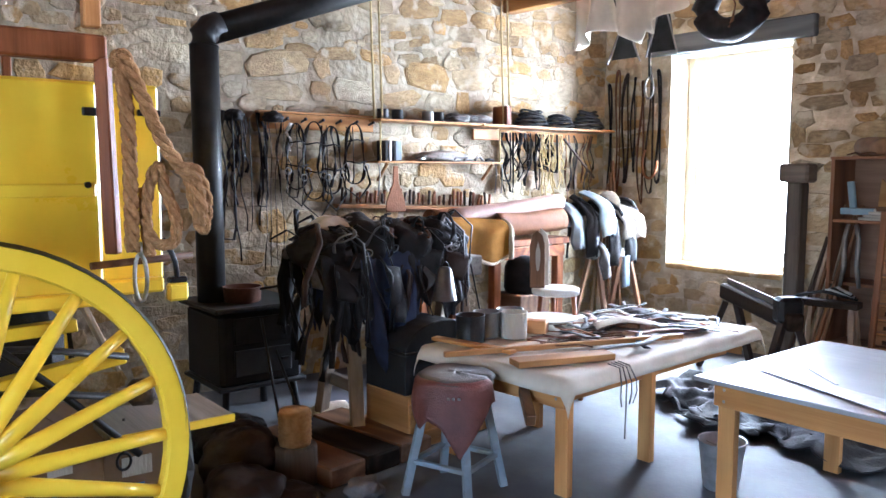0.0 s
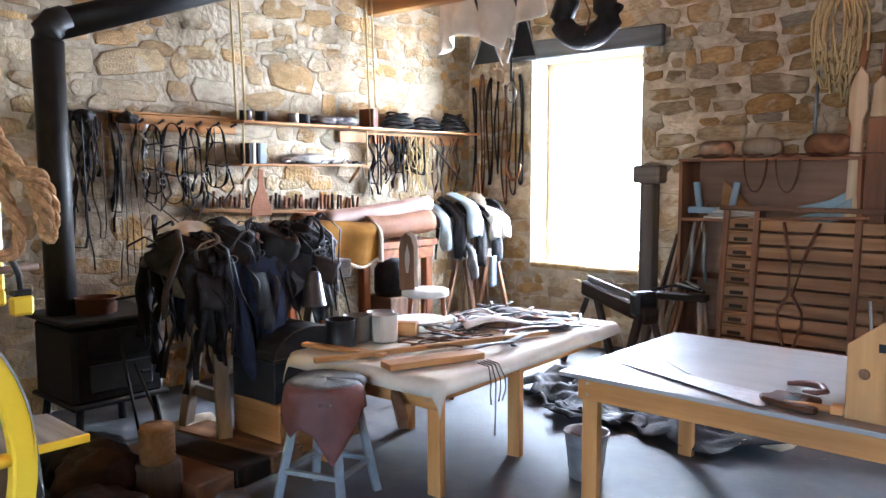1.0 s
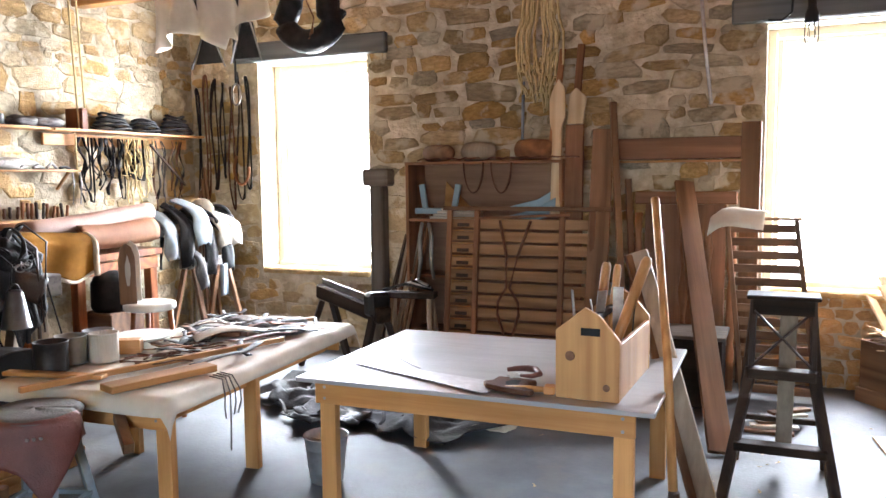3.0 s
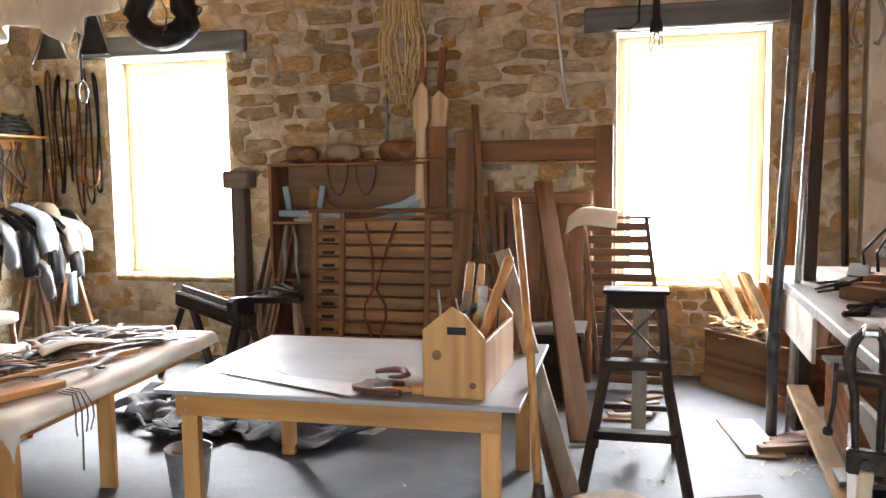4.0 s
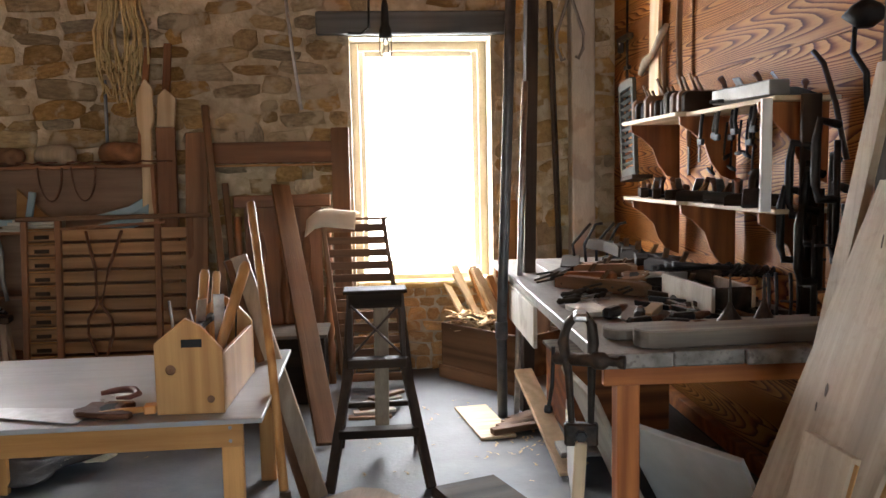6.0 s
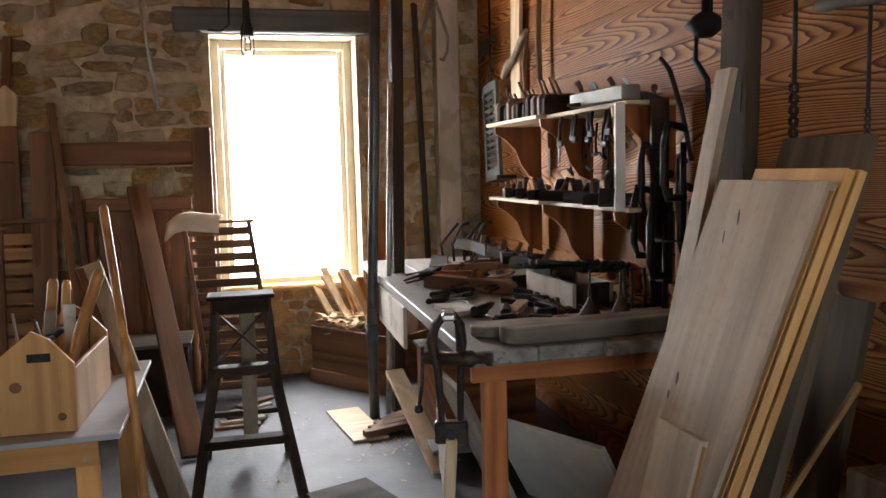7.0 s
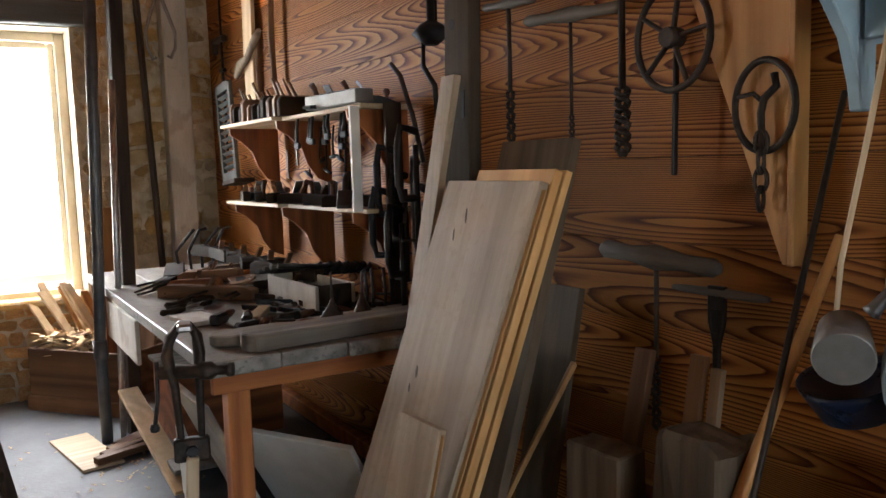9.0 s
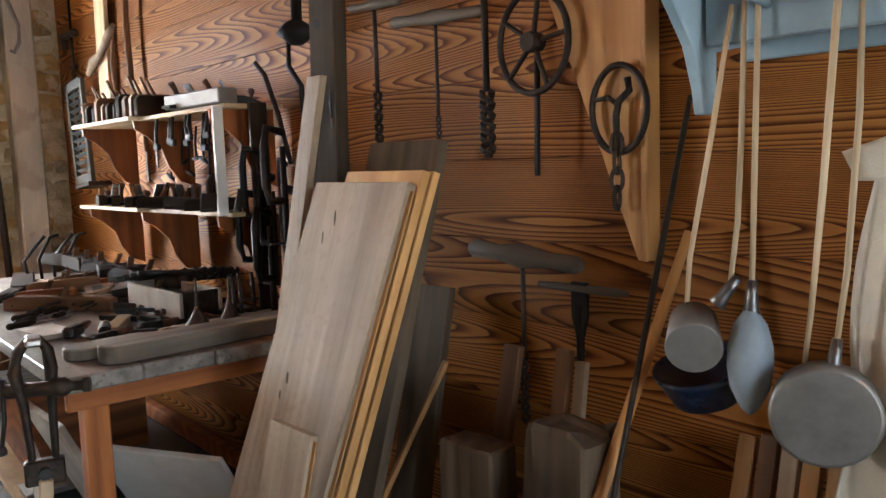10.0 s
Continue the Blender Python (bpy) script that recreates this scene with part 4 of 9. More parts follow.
wide = leaning_board(1.985, 2.495, (1.04, 0.0), (1.62, 1.645), 0.035, M_PLANK, "wide weathered grey plank leaning on other boards", 0.004, "board", -0.11)
M_DARKKNOT = material("dark knot", ((0.3, (0.03, 0.02, 0.015)), (0.7, (0.10, 0.07, 0.05))), scale=40, rough=0.8, bump=0.1)
part("sawn_edge", between((-0.258, 0, 0.01), (-0.366, 0, 1.72), 0.004, 0.030, 0.001), M_NEWPINE, wide, "orange sawn edge")
for kx, kz, ka, kb in ((0.03, 1.62, 0.008, 0.034), (0.075, 1.55, 0.006, 0.028), (0.085, 1.07, 0.011, 0.026), (0.105, 1.01, 0.007, 0.018), (-0.03, 0.62, 0.007, 0.012)):
    knot = part("knot", turned(((1.0, 0), (0.9, 0.0015), (0.4, 0.0008)), 12, None, (0, 0, 0), (0, 1, 0)), M_DARKKNOT, wide, "dark knot and split")
    knot.matrix_local = pose(kx - 0.05, 0.0172, kz, 0, 14, 0) @ Matrix.Diagonal((ka * 0.6, 1, kb * 0.85, 1))
leaning_board(1.985, 2.39, (1.095, 0.0), (1.675, 1.68), 0.032, M_NEWPINE, "fresh pale pine plank leaning on the board wall", 0, "board", -0.115)
leaning_board(2.0, 2.38, (1.155, 0.0), (1.73, 1.675), 0.028, M_NEWPINE, "pale sawn pine plank leaning on the board wall", 0, "board", -0.115)
leaning_board(2.09, 2.48, (1.42, 0.0), (1.87, 1.78), 0.04, M_WORNOAK, "rough weathered plank leaning on the board wall", 0.015, "board", -0.09)
short = leaning_board(1.885, 2.105, (0.985, 0.0), (1.205, 0.965), 0.028, M_PLANK, "short planed offcut leaning on the wide plank", 0, "board", -0.042)
part("sawn_edge", between((-0.112, 0, 0.005), (-0.154, 0, 0.975), 0.004, 0.024, 0.001), M_NEWPINE, short, "orange sawn edge")
leaning_board(2.16, 2.36, (1.78, 0.0), (2.03, 1.24), 0.03, M_WORNOAK, "short dark-edged board leaning on the wall")
leaning_board(2.77, 2.86, (1.475, 0.0), (1.69, 2.03), 0.03, M_PLANK, "long narrow pale board leaning behind the wide plank", 0, "board", -0.335)
leaning_board(1.79, 1.86, (1.75, 0.0), (2.0, 1.08), 0.03, M_BROWNWOOD_Z, "narrow brown stick leaning on the wall")
leaning_board(1.575, 1.63, (1.80, 0.0), (2.0, 1.10), 0.03, M_BROWNWOOD_Z, "narrow brown stick leaning on the wall")
leaning_board(1.515, 1.555, (1.83, 0.0), (2.0, 1.07), 0.025, M_GREYWOOD, "narrow grey stick leaning on the wall")

ob = part("brown_stick", between((1.50, 2.37, 0.0), (1.93, 2.10, 0.99), 0.035, 0.02), M_PINE_Z)
tagged(ob, "narrow orange stick leaning aslant on the board wall", "stick")

# grey beam with a bored hole
t = thing("timber", Matrix.Translation((1.715, 2.52, 0)) @ Matrix.Rotation(radians(1.5), 4, "Y"), "long dark weathered timber with a bored hole leaning on the wall", "timber")
part("beam", box(0, 0, 1.62, 0.055, 0.17, 3.22, 0.006), M_TIMBER, t)
part("bored_hole", turned(((0.02, -0.03), (0.02, 0.0005)), 14, None, (-0.028, 0.03, 2.23), (-1, 0, 0)), M_BLACK, t)
part("slot", box(-0.028, -0.045, 1.93, 0.004, 0.016, 0.10, 0.001), M_BLACK, t)

# blocks and sticks on the floor below
def block(x, y, w, d, h, ang, mat, label, jag=0.0):
    bm = box(0, 0, h / 2, w, d, h, 0.008)
    bmesh.ops.subdivide_edges(bm, edges=bm.edges[:], cuts=3, use_grid_fill=True)
    for v in bm.verts:
        k = 1.0 if v.co.z > h * 0.9 else 0.25
        v.co += Vector((wob(v.co, jag * k, 9), wob(v.co + Vector((5, 0, 0)), jag * k, 9), wob(v.co + Vector((0, 7, 0)), jag * k, 14)))
    ob = part("timber_block", bm, mat)
    ob.matrix_world = pose(x, y, 0, 0, 0, ang)
    return tagged(ob, label, "timber block", "offcut blocks")


block(1.80, 1.815, 0.14, 0.23, 0.80, 4, M_WORNOAK, "upright squared offcut of weathered timber with a crack", 0.008)
block(1.80, 1.43, 0.17, 0.24, 0.94, -4, M_WORNOAK, "upright rough-topped block of split timber", 0.035)
block(1.62, 1.32, 0.05, 0.08, 0.80, 6, M_BROWNWOOD_Z, "short upright stick of split wood", 0.01)
for k in range(9):
    y = 1.02 - k * 0.062
    leaning_board(y - 0.045, y, (1.72 + 0.02 * (k % 3), 0.0), (2.02, 1.0 + RNG.uniform(-0.06, 0.10)), 0.028, RNG.choice((M_BROWNWOOD_Z, M_PINE_Z, M_GREYWOOD)), "narrow strip of brown wood standing against the wall", 0, "wood strip")

# long iron bar and pole against the wall
ob = part("iron_bar", tube([(1.50, 1.265, 0.0), (1.78, 1.223, 0.96), (2.04, 1.184, 1.863)], 0.014, 8, None, False, 0.6), M_RUSTIRON)
tagged(ob, "long thin rusted iron bar leaning on the board wall", "iron bar")
ob = part("wooden_pole", tube([(1.45, 1.413, 0.0), (1.75, 1.30, 0.75), (2.04, 1.187, 1.491)], [0.017, 0.02, 0.014], 10), M_PINE_Z)
tagged(ob, "pale wooden pole leaning on the board wall", "pole")


# ---- pale blue hanging shelf with long-handled dippers ----
t = thing("wall_shelf", pose(EASTX, 0.2, 1.93, 0, 0, 90), "pale blue painted wall shelf with a curved end bracket", "shelf")
part("back_board", box(0.0, 0.012, 0.17, 1.7, 0.022, 0.32, 0.004), M_BLUE, t)
part("rail", box(0.0, 0.26, 0.10, 1.62, 0.024, 0.15, 0.004), M_BLUE, t)
part("shelf_board", box(0.0, 0.15, 0.27, 1.74, 0.28, 0.025, 0.004), M_BLUE, t)
for x in (0.84, -0.84):
    o = [(0.02, 0.26), (0.02, 0.05), (0.19, 0.02), (0.192, -0.115), (0.205, -0.13), (0.245, -0.13), (0.258, -0.07), (0.30, 0.03), (0.39, 0.13), (0.46, 0.26)]
    br = part("end_bracket", slab([(a, b) for a, b in o], 0.032, None, 0.004), M_BLUE, t)
    br.matrix_local = pose(x, 0, 0, 0, 0, 90)
part("peg", turned(((0.010, 0), (0.012, 0.06), (0.017, 0.075), (0, 0.082)), 10, None, (0.66, 0.272, 0.10), (0, 1, 0.2)), M_BLUE, t)
part("peg", turned(((0.010, 0), (0.012, 0.06), (0.017, 0.075), (0, 0.082)), 10, None, (0.50, 0.272, 0.10), (0, 1, 0.2)), M_BLUE, t)


def dipper(bowl, handle, label, cat="dipper", mat=M_TIN):
    t = thing("dipper", pose(*handle[0]), label, cat, "long-handled dippers")
    o = Vector(handle[0])
    part("handle", tube([Vector(p) - o for p in handle], [0.006] + [0.0068] * (len(handle) - 2) + [0.006], 8), M_PALE, t, "slim pale wooden handle")
    c = Vector(bowl[0]) - o
    part("bowl", turned(bowl[1], 24, None, c, bowl[2]), mat, t)
    s = Vector(handle[-1]) - o
    part("socket", turned(((0.011, -0.03), (0.013, 0.0), (0.016, 0.035), (0.021, 0.048)), 14, None, s, c - s), M_DULLSTEEL, t, "bright tin socket")
    return t


dipper(((1.72, 0.985, 1.285), ((0.062, -0.07), (0.065, -0.066), (0.056, 0.06), (0.053, 0.06), (0.059, -0.06), (0.0, -0.062)), (0.75, 0.45, 0.25)),
       ((1.80, 0.905, 2.06), (1.78, 0.90, 1.75), (1.755, 0.895, 1.55), (1.74, 0.905, 1.40)), "round tin dipper cup on a long wooden handle")
dipper(((1.75, 0.86, 1.235), ((0.004, -0.125), (0.022, -0.108), (0.044, -0.06), (0.051, -0.01), (0.049, 0.035), (0.036, 0.085), (0.016, 0.115), (0.010, 0.12)), (0, 0, 1)),
       ((1.79, 0.868, 2.06), (1.77, 0.863, 1.7), (1.755, 0.86, 1.39)), "long pale blue enamel dipper on a wooden handle", "dipper", M_BLUEGREY)
dipper(((1.74, 0.688, 1.148), ((0.103, -0.02), (0.112, -0.015), (0.112, 0.03), (0.107, 0.035), (0.107, -0.008), (0.0, -0.012)), (0.85, 0.40, 0.05)),
       ((1.80, 0.655, 2.05), (1.785, 0.65, 1.78), (1.77, 0.662, 1.45), (1.765, 0.68, 1.28)), "flat round tin pan hung on a long wooden handle", "pan")
dipper(((1.85, 1.04, 1.16), ((0.02, -0.11), (0.085, -0.075), (0.115, 0.0), (0.12, 0.02), (0.11, 0.015), (0.0, -0.06)), (-0.3, 0.1, 1)),
       ((1.80, 0.935, 2.04), (1.80, 0.985, 1.75), (1.83, 1.06, 1.45), (1.845, 1.085, 1.22)), "dark navy enamel dipper with a long wooden handle", "dipper", M_NAVY)
ob = part("wooden_rod", tube([(1.78, 0.694, 2.03), (1.78, 0.719, 1.605), (1.78, 0.739, 1.348), (1.775, 0.752, 1.21)], [0.008, 0.0075, 0.006, 0.005], 8), M_PALE)
tagged(ob, "thin wooden rod hanging from the blue shelf", "rod")

# canvas bag on a hook
def canvas(u, v):
    a = u * 3.4 - 1.7
    w = 0.235 + 0.095 * v ** 0.7
    z = 1.76 - 1.06 * v
    return (1.87 + 0.05 * math.cos(a * 3 + v * 4) * v - 0.05 * math.cos(a), 0.40 + w * math.sin(a) + 0.015 * math.sin(9 * v + 5 * u), z - 0.03 * math.sin(a * 2))


t = thing("canvas_bag", pose(0, 0, 0), "off-white canvas bag hanging in folds by the blue shelf", "bag")
part("bag", sheet(26, 22, canvas, 0.006), M_CANVAS, t)
part("flap", sheet(8, 8, lambda u, v: (1.79 + 0.02 * math.sin(5 * u), 0.685 - 0.28 * u - 0.03 * v, 1.70 + 0.10 * u - 0.10 * v * (0.6 + u)), 0.006), M_CANVAS, t)

# ---- bracketed tool shelves over the bench ----
t = thing("tool_shelf", pose(EASTX, 4.38, 0, 0, 0, 90), "two-tier wooden tool shelf with scrolled red-brown brackets", "shelf")
for z, d in ((2.0, 0.37), (1.50, 0.36)):
    part("shelf_board", box(0.48, d / 2, z, 0.95, d, 0.022, 0.003), M_PALE_X, t, "pale shelf edge")
    part("shelf_board", box(-0.50, d / 2 - 0.03, z - 0.004, 0.99, d - 0.06, 0.022, 0.003), M_PALE_X, t)
    for x in (0.86, 0.02, -0.90):
        o = [(0.005, z - 0.014), (d - 0.03, z - 0.014), (d - 0.035, z - 0.06), (d * 0.72, z - 0.10), (d * 0.52, z - 0.17), (d * 0.42, z - 0.27), (d * 0.26, z - 0.35), (0.005, z - 0.385)]
        br = part("bracket", slab(o, 0.022, None, 0.002), M_REDWOOD_Z, t, "scroll-cut red-brown bracket")
        br.matrix_local = pose(x, 0, 0, 0, 0, 90)
part("upright", box(-0.975, 0.335, 1.745, 0.02, 0.05, 0.50, 0.003), M_WHITE, t, "white-painted upright strip")
part("end_board", box(-1.03, 0.16, 1.50, 0.022, 0.09, 1.02, 0.003), M_DARKWOOD, t, "dark upright end board")

r = random.Random(21)
# planes in a row on the upper shelf
y = 5.22
while y > 4.35:
    w = r.uniform(0.03, 0.055)
    tool_plane(r.uniform(0.22, 0.27), r.uniform(0.10, 0.155), w, r.choice((M_DARKWOOD_X, M_BROWNWOOD, M_DARKWOOD_X)), pose(1.875, y, 2.012, 0, 0, r.uniform(-6, 6)))
    y -= w + r.uniform(0.035, 0.06)
iron_plane(0.36, pose(1.86, 3.86, 2.010, 0, 0, 15), "dark iron jack plane on the tool shelf")
iron_plane(0.30, pose(1.92, 3.60, 2.010, 0, 0, -20), "small dark iron plane on the tool shelf")
t = thing("tool_tray", pose(1.79, 3.66, 2.009, 0, 0, 4), "low grey metal tray on the tool shelf", "tray")
part("tray", box(0, 0, 0.035, 0.10, 0.52, 0.07, 0.006), M_TIN, t)
# lower shelf
for y, L in ((5.05, 0.34), (4.72, 0.30), (4.42, 0.38), (4.1, 0.3), (3.82, 0.34)):
    iron_plane(L, pose(1.85 + r.uniform(-0.05, 0.05), y, 1.512, 0, 0, r.uniform(20, 150)), "dark wood and iron plane on the lower tool shelf")
for y in (5.15, 4.9, 4.58, 4.25, 3.95, 3.62):
    tool_plane(r.uniform(0.2, 0.3), 0.06, 0.05, M_DARKWOOD_X, pose(1.80, y, 1.512, 0, 0, r.uniform(40, 140)), "small dark wooden plane on the lower tool shelf")

# hooks, spokeshaves and drawknives under the upper shelf
for k in range(7):
    y = 4.55 - k * 0.085
    t = thing("drawknife", pose(2.02, y, 1.86, 0, 0, 90), "small dark iron tool hanging under the shelf", "hand tool", "hanging tools")
    L = r.uniform(0.08, 0.19)
    part("shank", tube([(0, 0, 0.09), (0, 0.012, 0.0), (r.uniform(-0.02, 0.02), 0.015, -L)], 0.007, 6), M_IRON, t)
    part("grip", turned(((0.008, -0.05), (0.013, 0), (0.008, 0.05)), 8, None, (r.uniform(-0.02, 0.02), 0.012, -L), (1, 0, r.uniform(-0.4, 0.4))), M_BLACK, t)
for y, L in ((4.86, 0.30), (4.70, 0.22)):
    t = thing("paring_chisel", pose(1.99, y, 1.95, 0, 0, 90), "long chisel hanging point down under the shelf", "chisel", "hanging tools")
    part("blade", between((0, 0, -L), (0, 0, -0.12), 0.03, 0.006), M_RUSTIRON, t)
    part("handle", turned(((0.010, -0.12), (0.016, -0.07), (0.012, 0.01)), 10), M_BROWNWOOD_Z, t)
# curved adze handle over the lower shelf
t = thing("adze", pose(1.80, 3.60, 1.512, 0, 0, 60), "curved dark adze lying on the lower tool shelf", "adze")
part("handle", tube([(-0.30, 0, 0.03), (-0.18, 0, 0.13), (0.0, 0, 0.16), (0.16, 0, 0.10), (0.24, 0, 0.04)], [0.014, 0.018, 0.018, 0.016, 0.016], 8), M_DARKWOOD_X, t)
part("head", between((-0.34, 0, 0.015), (-0.24, 0, 0.085), 0.07, 0.02), M_IRON, t)

# things on the bench
def at_bench(x, y, z, *turn):
    """A pose on the bench top."""
    return pose(x, y - 0.2, z + 0.05, *turn)


handsaw(0.55, at_bench(1.34, 4.75, 0.99, 84, 0, 160), M_BROWNWOOD, "old handsaw with a brown handle lying on the bench")
handsaw(0.50, at_bench(1.50, 4.55, 1.03, 80, 6, 150), M_BROWNWOOD, "rusty handsaw lying across other tools on the bench")
for x, y, L, a, lab in ((1.30, 4.62, 0.62, 128, "long brown wooden jointer plane on the bench"), (1.52, 4.85, 0.66, 122, "long brown wooden try plane on the bench"), (1.48, 5.2, 0.55, 100, "dark wooden jointer plane lying on the bench")):
    tool_plane(L, 0.075, 0.075, M_BROWNWOOD, at_bench(x, y, 0.953, 0, 0, a), lab)
for k in range(7):
    tool_plane(r.uniform(0.4, 0.7), r.uniform(0.06, 0.09), 0.07, M_DARKWOOD_X, at_bench(1.70 + 0.04 * (k % 4), 4.35 + k * 0.22, 0.953, 0, 0, r.uniform(60, 120)), "dark old wooden plane piled at the back of the bench")
for k in range(7):
    tool_plane(r.uniform(0.4, 0.75), 0.08, 0.07, M_DARKWOOD_X, at_bench(1.72, 4.5 + k * 0.24, 1.045, 0, 0, r.uniform(70, 110)), "dark old wooden plane piled on others on the bench")


def chisel(m, L=0.28, label="dusty chisel with a dark wooden handle on the bench"):
    t = thing("chisel", m, label, "chisel", "chisels on the bench")
    part("blade", box(L * 0.3, 0, 0.008, L * 0.6, 0.022, 0.006, 0.001), M_STEEL, t)
    part("handle", turned(((0.009, 0), (0.017, 0.03), (0.014, 0.10), (0.017, 0.13), (0.010, 0.14)), 10, None, (0, 0, 0.016), (-1, 0, 0)), M_DARKWOOD_X, t)
    return t


for k in range(9):
    chisel(at_bench(1.08 + 0.045 * k + r.uniform(-0.02, 0.02), 4.28 + 0.07 * (k % 4) + 0.04 * k, 0.953, 0, 0, r.uniform(15, 60)), r.uniform(0.26, 0.36))

# long thin tools heaped on the front half
for k in range(16):
    a = radians(r.uniform(20, 75))
    c = Vector((r.uniform(1.08, 1.45), r.uniform(4.15, 5.25), 1.018 + 0.012 * (k % 4)))
    d = Vector((math.cos(a), math.sin(a), 0)) * r.uniform(0.14, 0.26)
    ob = part("iron_tool", tube([c - d, c, c + d * 0.8, c + d], [0.006, 0.008, 0.014, 0.010], 8), r.choice((M_IRON, M_DARKWOOD_X, M_RUSTIRON)))
    tagged(ob, "long dark iron tool lying on the bench", "hand tool", "bench iron tools")
for k in range(4):
    tool_plane(r.uniform(0.38, 0.55), 0.065, 0.06, (M_REDWOOD, M_BROWNWOOD)[k % 2], at_bench(1.28 + 0.12 * k, 4.78 + 0.10 * k, 0.985 + 0.03 * (k % 2), 0, 5, 118 + 9 * k), "red-brown wooden plane lying on other tools")

# spiral auger bits laid over a box
t = thing("wooden_box", at_bench(1.69, 4.09, 0.953, 0, 0, 91), "small dusty grey wooden box on the bench", "box")
part("side", box(0, -0.10, 0.065, 0.62, 0.02, 0.13, 0.003), M_OLDWHITE, t)
part("side", box(0, 0.10, 0.065, 0.62, 0.02, 0.13, 0.003), M_OLDWHITE, t)
part("end", box(-0.300, 0, 0.065, 0.02, 0.178, 0.13, 0.003), M_DARKWOOD_X, t)
part("end", box(0.300, 0, 0.065, 0.02, 0.178, 0.13, 0.003), M_OLDWHITE, t)
part("bottom", box(0, 0, 0.008, 0.58, 0.178, 0.014, 0.002), M_GREYWOOD_X, t)
for k in range(4):
    a = auger(0.62, 0.034, 0, Matrix.Translation((1.50 + 0.02 * k, 4.15 - 0.05 * k, 1.165 + 0.012 * k)) @ Matrix.Rotation(radians(20 - 6 * k), 4, "Z") @ Matrix.Rotation(radians(-84), 4, "Y"),
              "dark spiral auger bit resting across the box", 0.5, 0.018, M_IRON, "auger bits")

# oil cans, small blocks and spokeshaves near the bench end
for x, y, h, rr in ((1.50, 3.40, 0.17, 0.078), (1.68, 3.46, 0.15, 0.058)):
    t = thing("oil_can", at_bench(x, y, 1.023 if y < 3.36 else 0.953), "small dark iron oil can with a thin spout", "oil can", "oil cans")
    part("body", turned(((rr, 0), (rr, 0.012), (rr * 0.78, 0.04), (rr * 0.4, 0.085), (0.012, 0.115), (0.008, 0.13)), 18), M_RUSTIRON, t)
    part("spout", tube([(0, 0, 0.12), (0, 0, h + 0.08)], [0.008, 0.004], 8), M_RUSTIRON, t)
for k in range(4):
    x = 1.72 + 0.05 * k
    t = thing("marking_gauge", at_bench(x, 3.50 + 0.03 * (k % 2), 0.953), "upright iron and wood gauge standing on the bench", "gauge", "marking gauges")
    part("stem", tube([(0, 0, 0), (0.005, 0, 0.12), (0, 0.004, 0.23)], 0.008, 8), M_IRON, t)
    part("head", turned(((0.03, 0), (0.03, 0.02), (0.012, 0.03)), 10, None, (0, 0, 0.0)), M_DARKWOOD, t)
for x, y, a in ((1.16, 3.55, 20), (1.30, 3.48, -30), (1.22, 3.72, 70), (1.38, 3.62, 10), (1.12, 3.82, 45)):
    t = thing("spokeshave", at_bench(x, y, 0.953, 0, 0, a), "short dark tool with turned wooden handles on the bench", "spokeshave", "small bench tools")
    part("body", box(0, 0, 0.028, 0.12, 0.05, 0.05, 0.012), M_IRON, t)
    part("handle", turned(((0.014, 0), (0.02, 0.04), (0.012, 0.085)), 10, None, (0.055, 0, 0.03), (1, 0, 0.1)), M_BROWNLEATHER, t)
ob = part("sanding_block", box(0, 0, 0.012, 0.16, 0.26, 0.024, 0.003), M_OLDWHITE)
ob.matrix_world = at_bench(1.06, 3.98, 0.953, 0, 0, 8)
tagged(ob, "flat dusty board lying on the bench", "board")
ob = part("offcut", box(0, 0, 0.018, 0.30, 0.06, 0.036, 0.004), M_PALE_X)
ob.matrix_world = at_bench(1.32, 3.85, 0.953, 0, 0, 60)
tagged(ob, "small pale wood offcut on the bench", "offcut")

# dark tools strewn over the back half of the bench
for k in range(30):
    x, y, a, L = r.uniform(1.42, 1.92), r.uniform(3.25, 4.6), r.uniform(20, 160), r.uniform(0.18, 0.42)
    t = thing("loose_tool", pose(x, y, 1.003, 0, r.uniform(-4, 0), a), "dark old iron tool with a wooden handle on the bench", "hand tool", "loose bench tools")
    part("blade", slab([(0, 0), (L * 0.6, 0.004), (L * 0.62, 0.03), (0, 0.026)], r.uniform(0.012, 0.03), None, 0.002), r.choice((M_IRON, M_RUSTIRON, M_IRON)), t)
    part("handle", turned(((0.010, 0), (0.017, L * 0.12), (0.013, L * 0.3), (0.018, L * 0.4), (0.0, L * 0.41)), 8, None, (0.0, 0, 0.018), (-1, 0, 0)), r.choice((M_DARKWOOD, M_BROWNLEATHER, M_BLACK)), t)
for k in range(7):
    t = thing("hanging_tool", pose(1.80 + 0.03 * (k % 2), 4.20 - 0.10 * k, 1.985, 0, 0, 90), "small black iron tool hung under the upper shelf", "hand tool", "hanging tools")
    L = r.uniform(0.10, 0.20)
    part("shank", tube([(0, 0, 0.005), (0, 0.01, -0.06), (r.uniform(-0.03, 0.03), 0.01, -L)], 0.010, 6), M_IRON, t)
    part("head", box(0, 0.01, -L, 0.06, 0.02, 0.035, 0.006), M_BLACK, t)

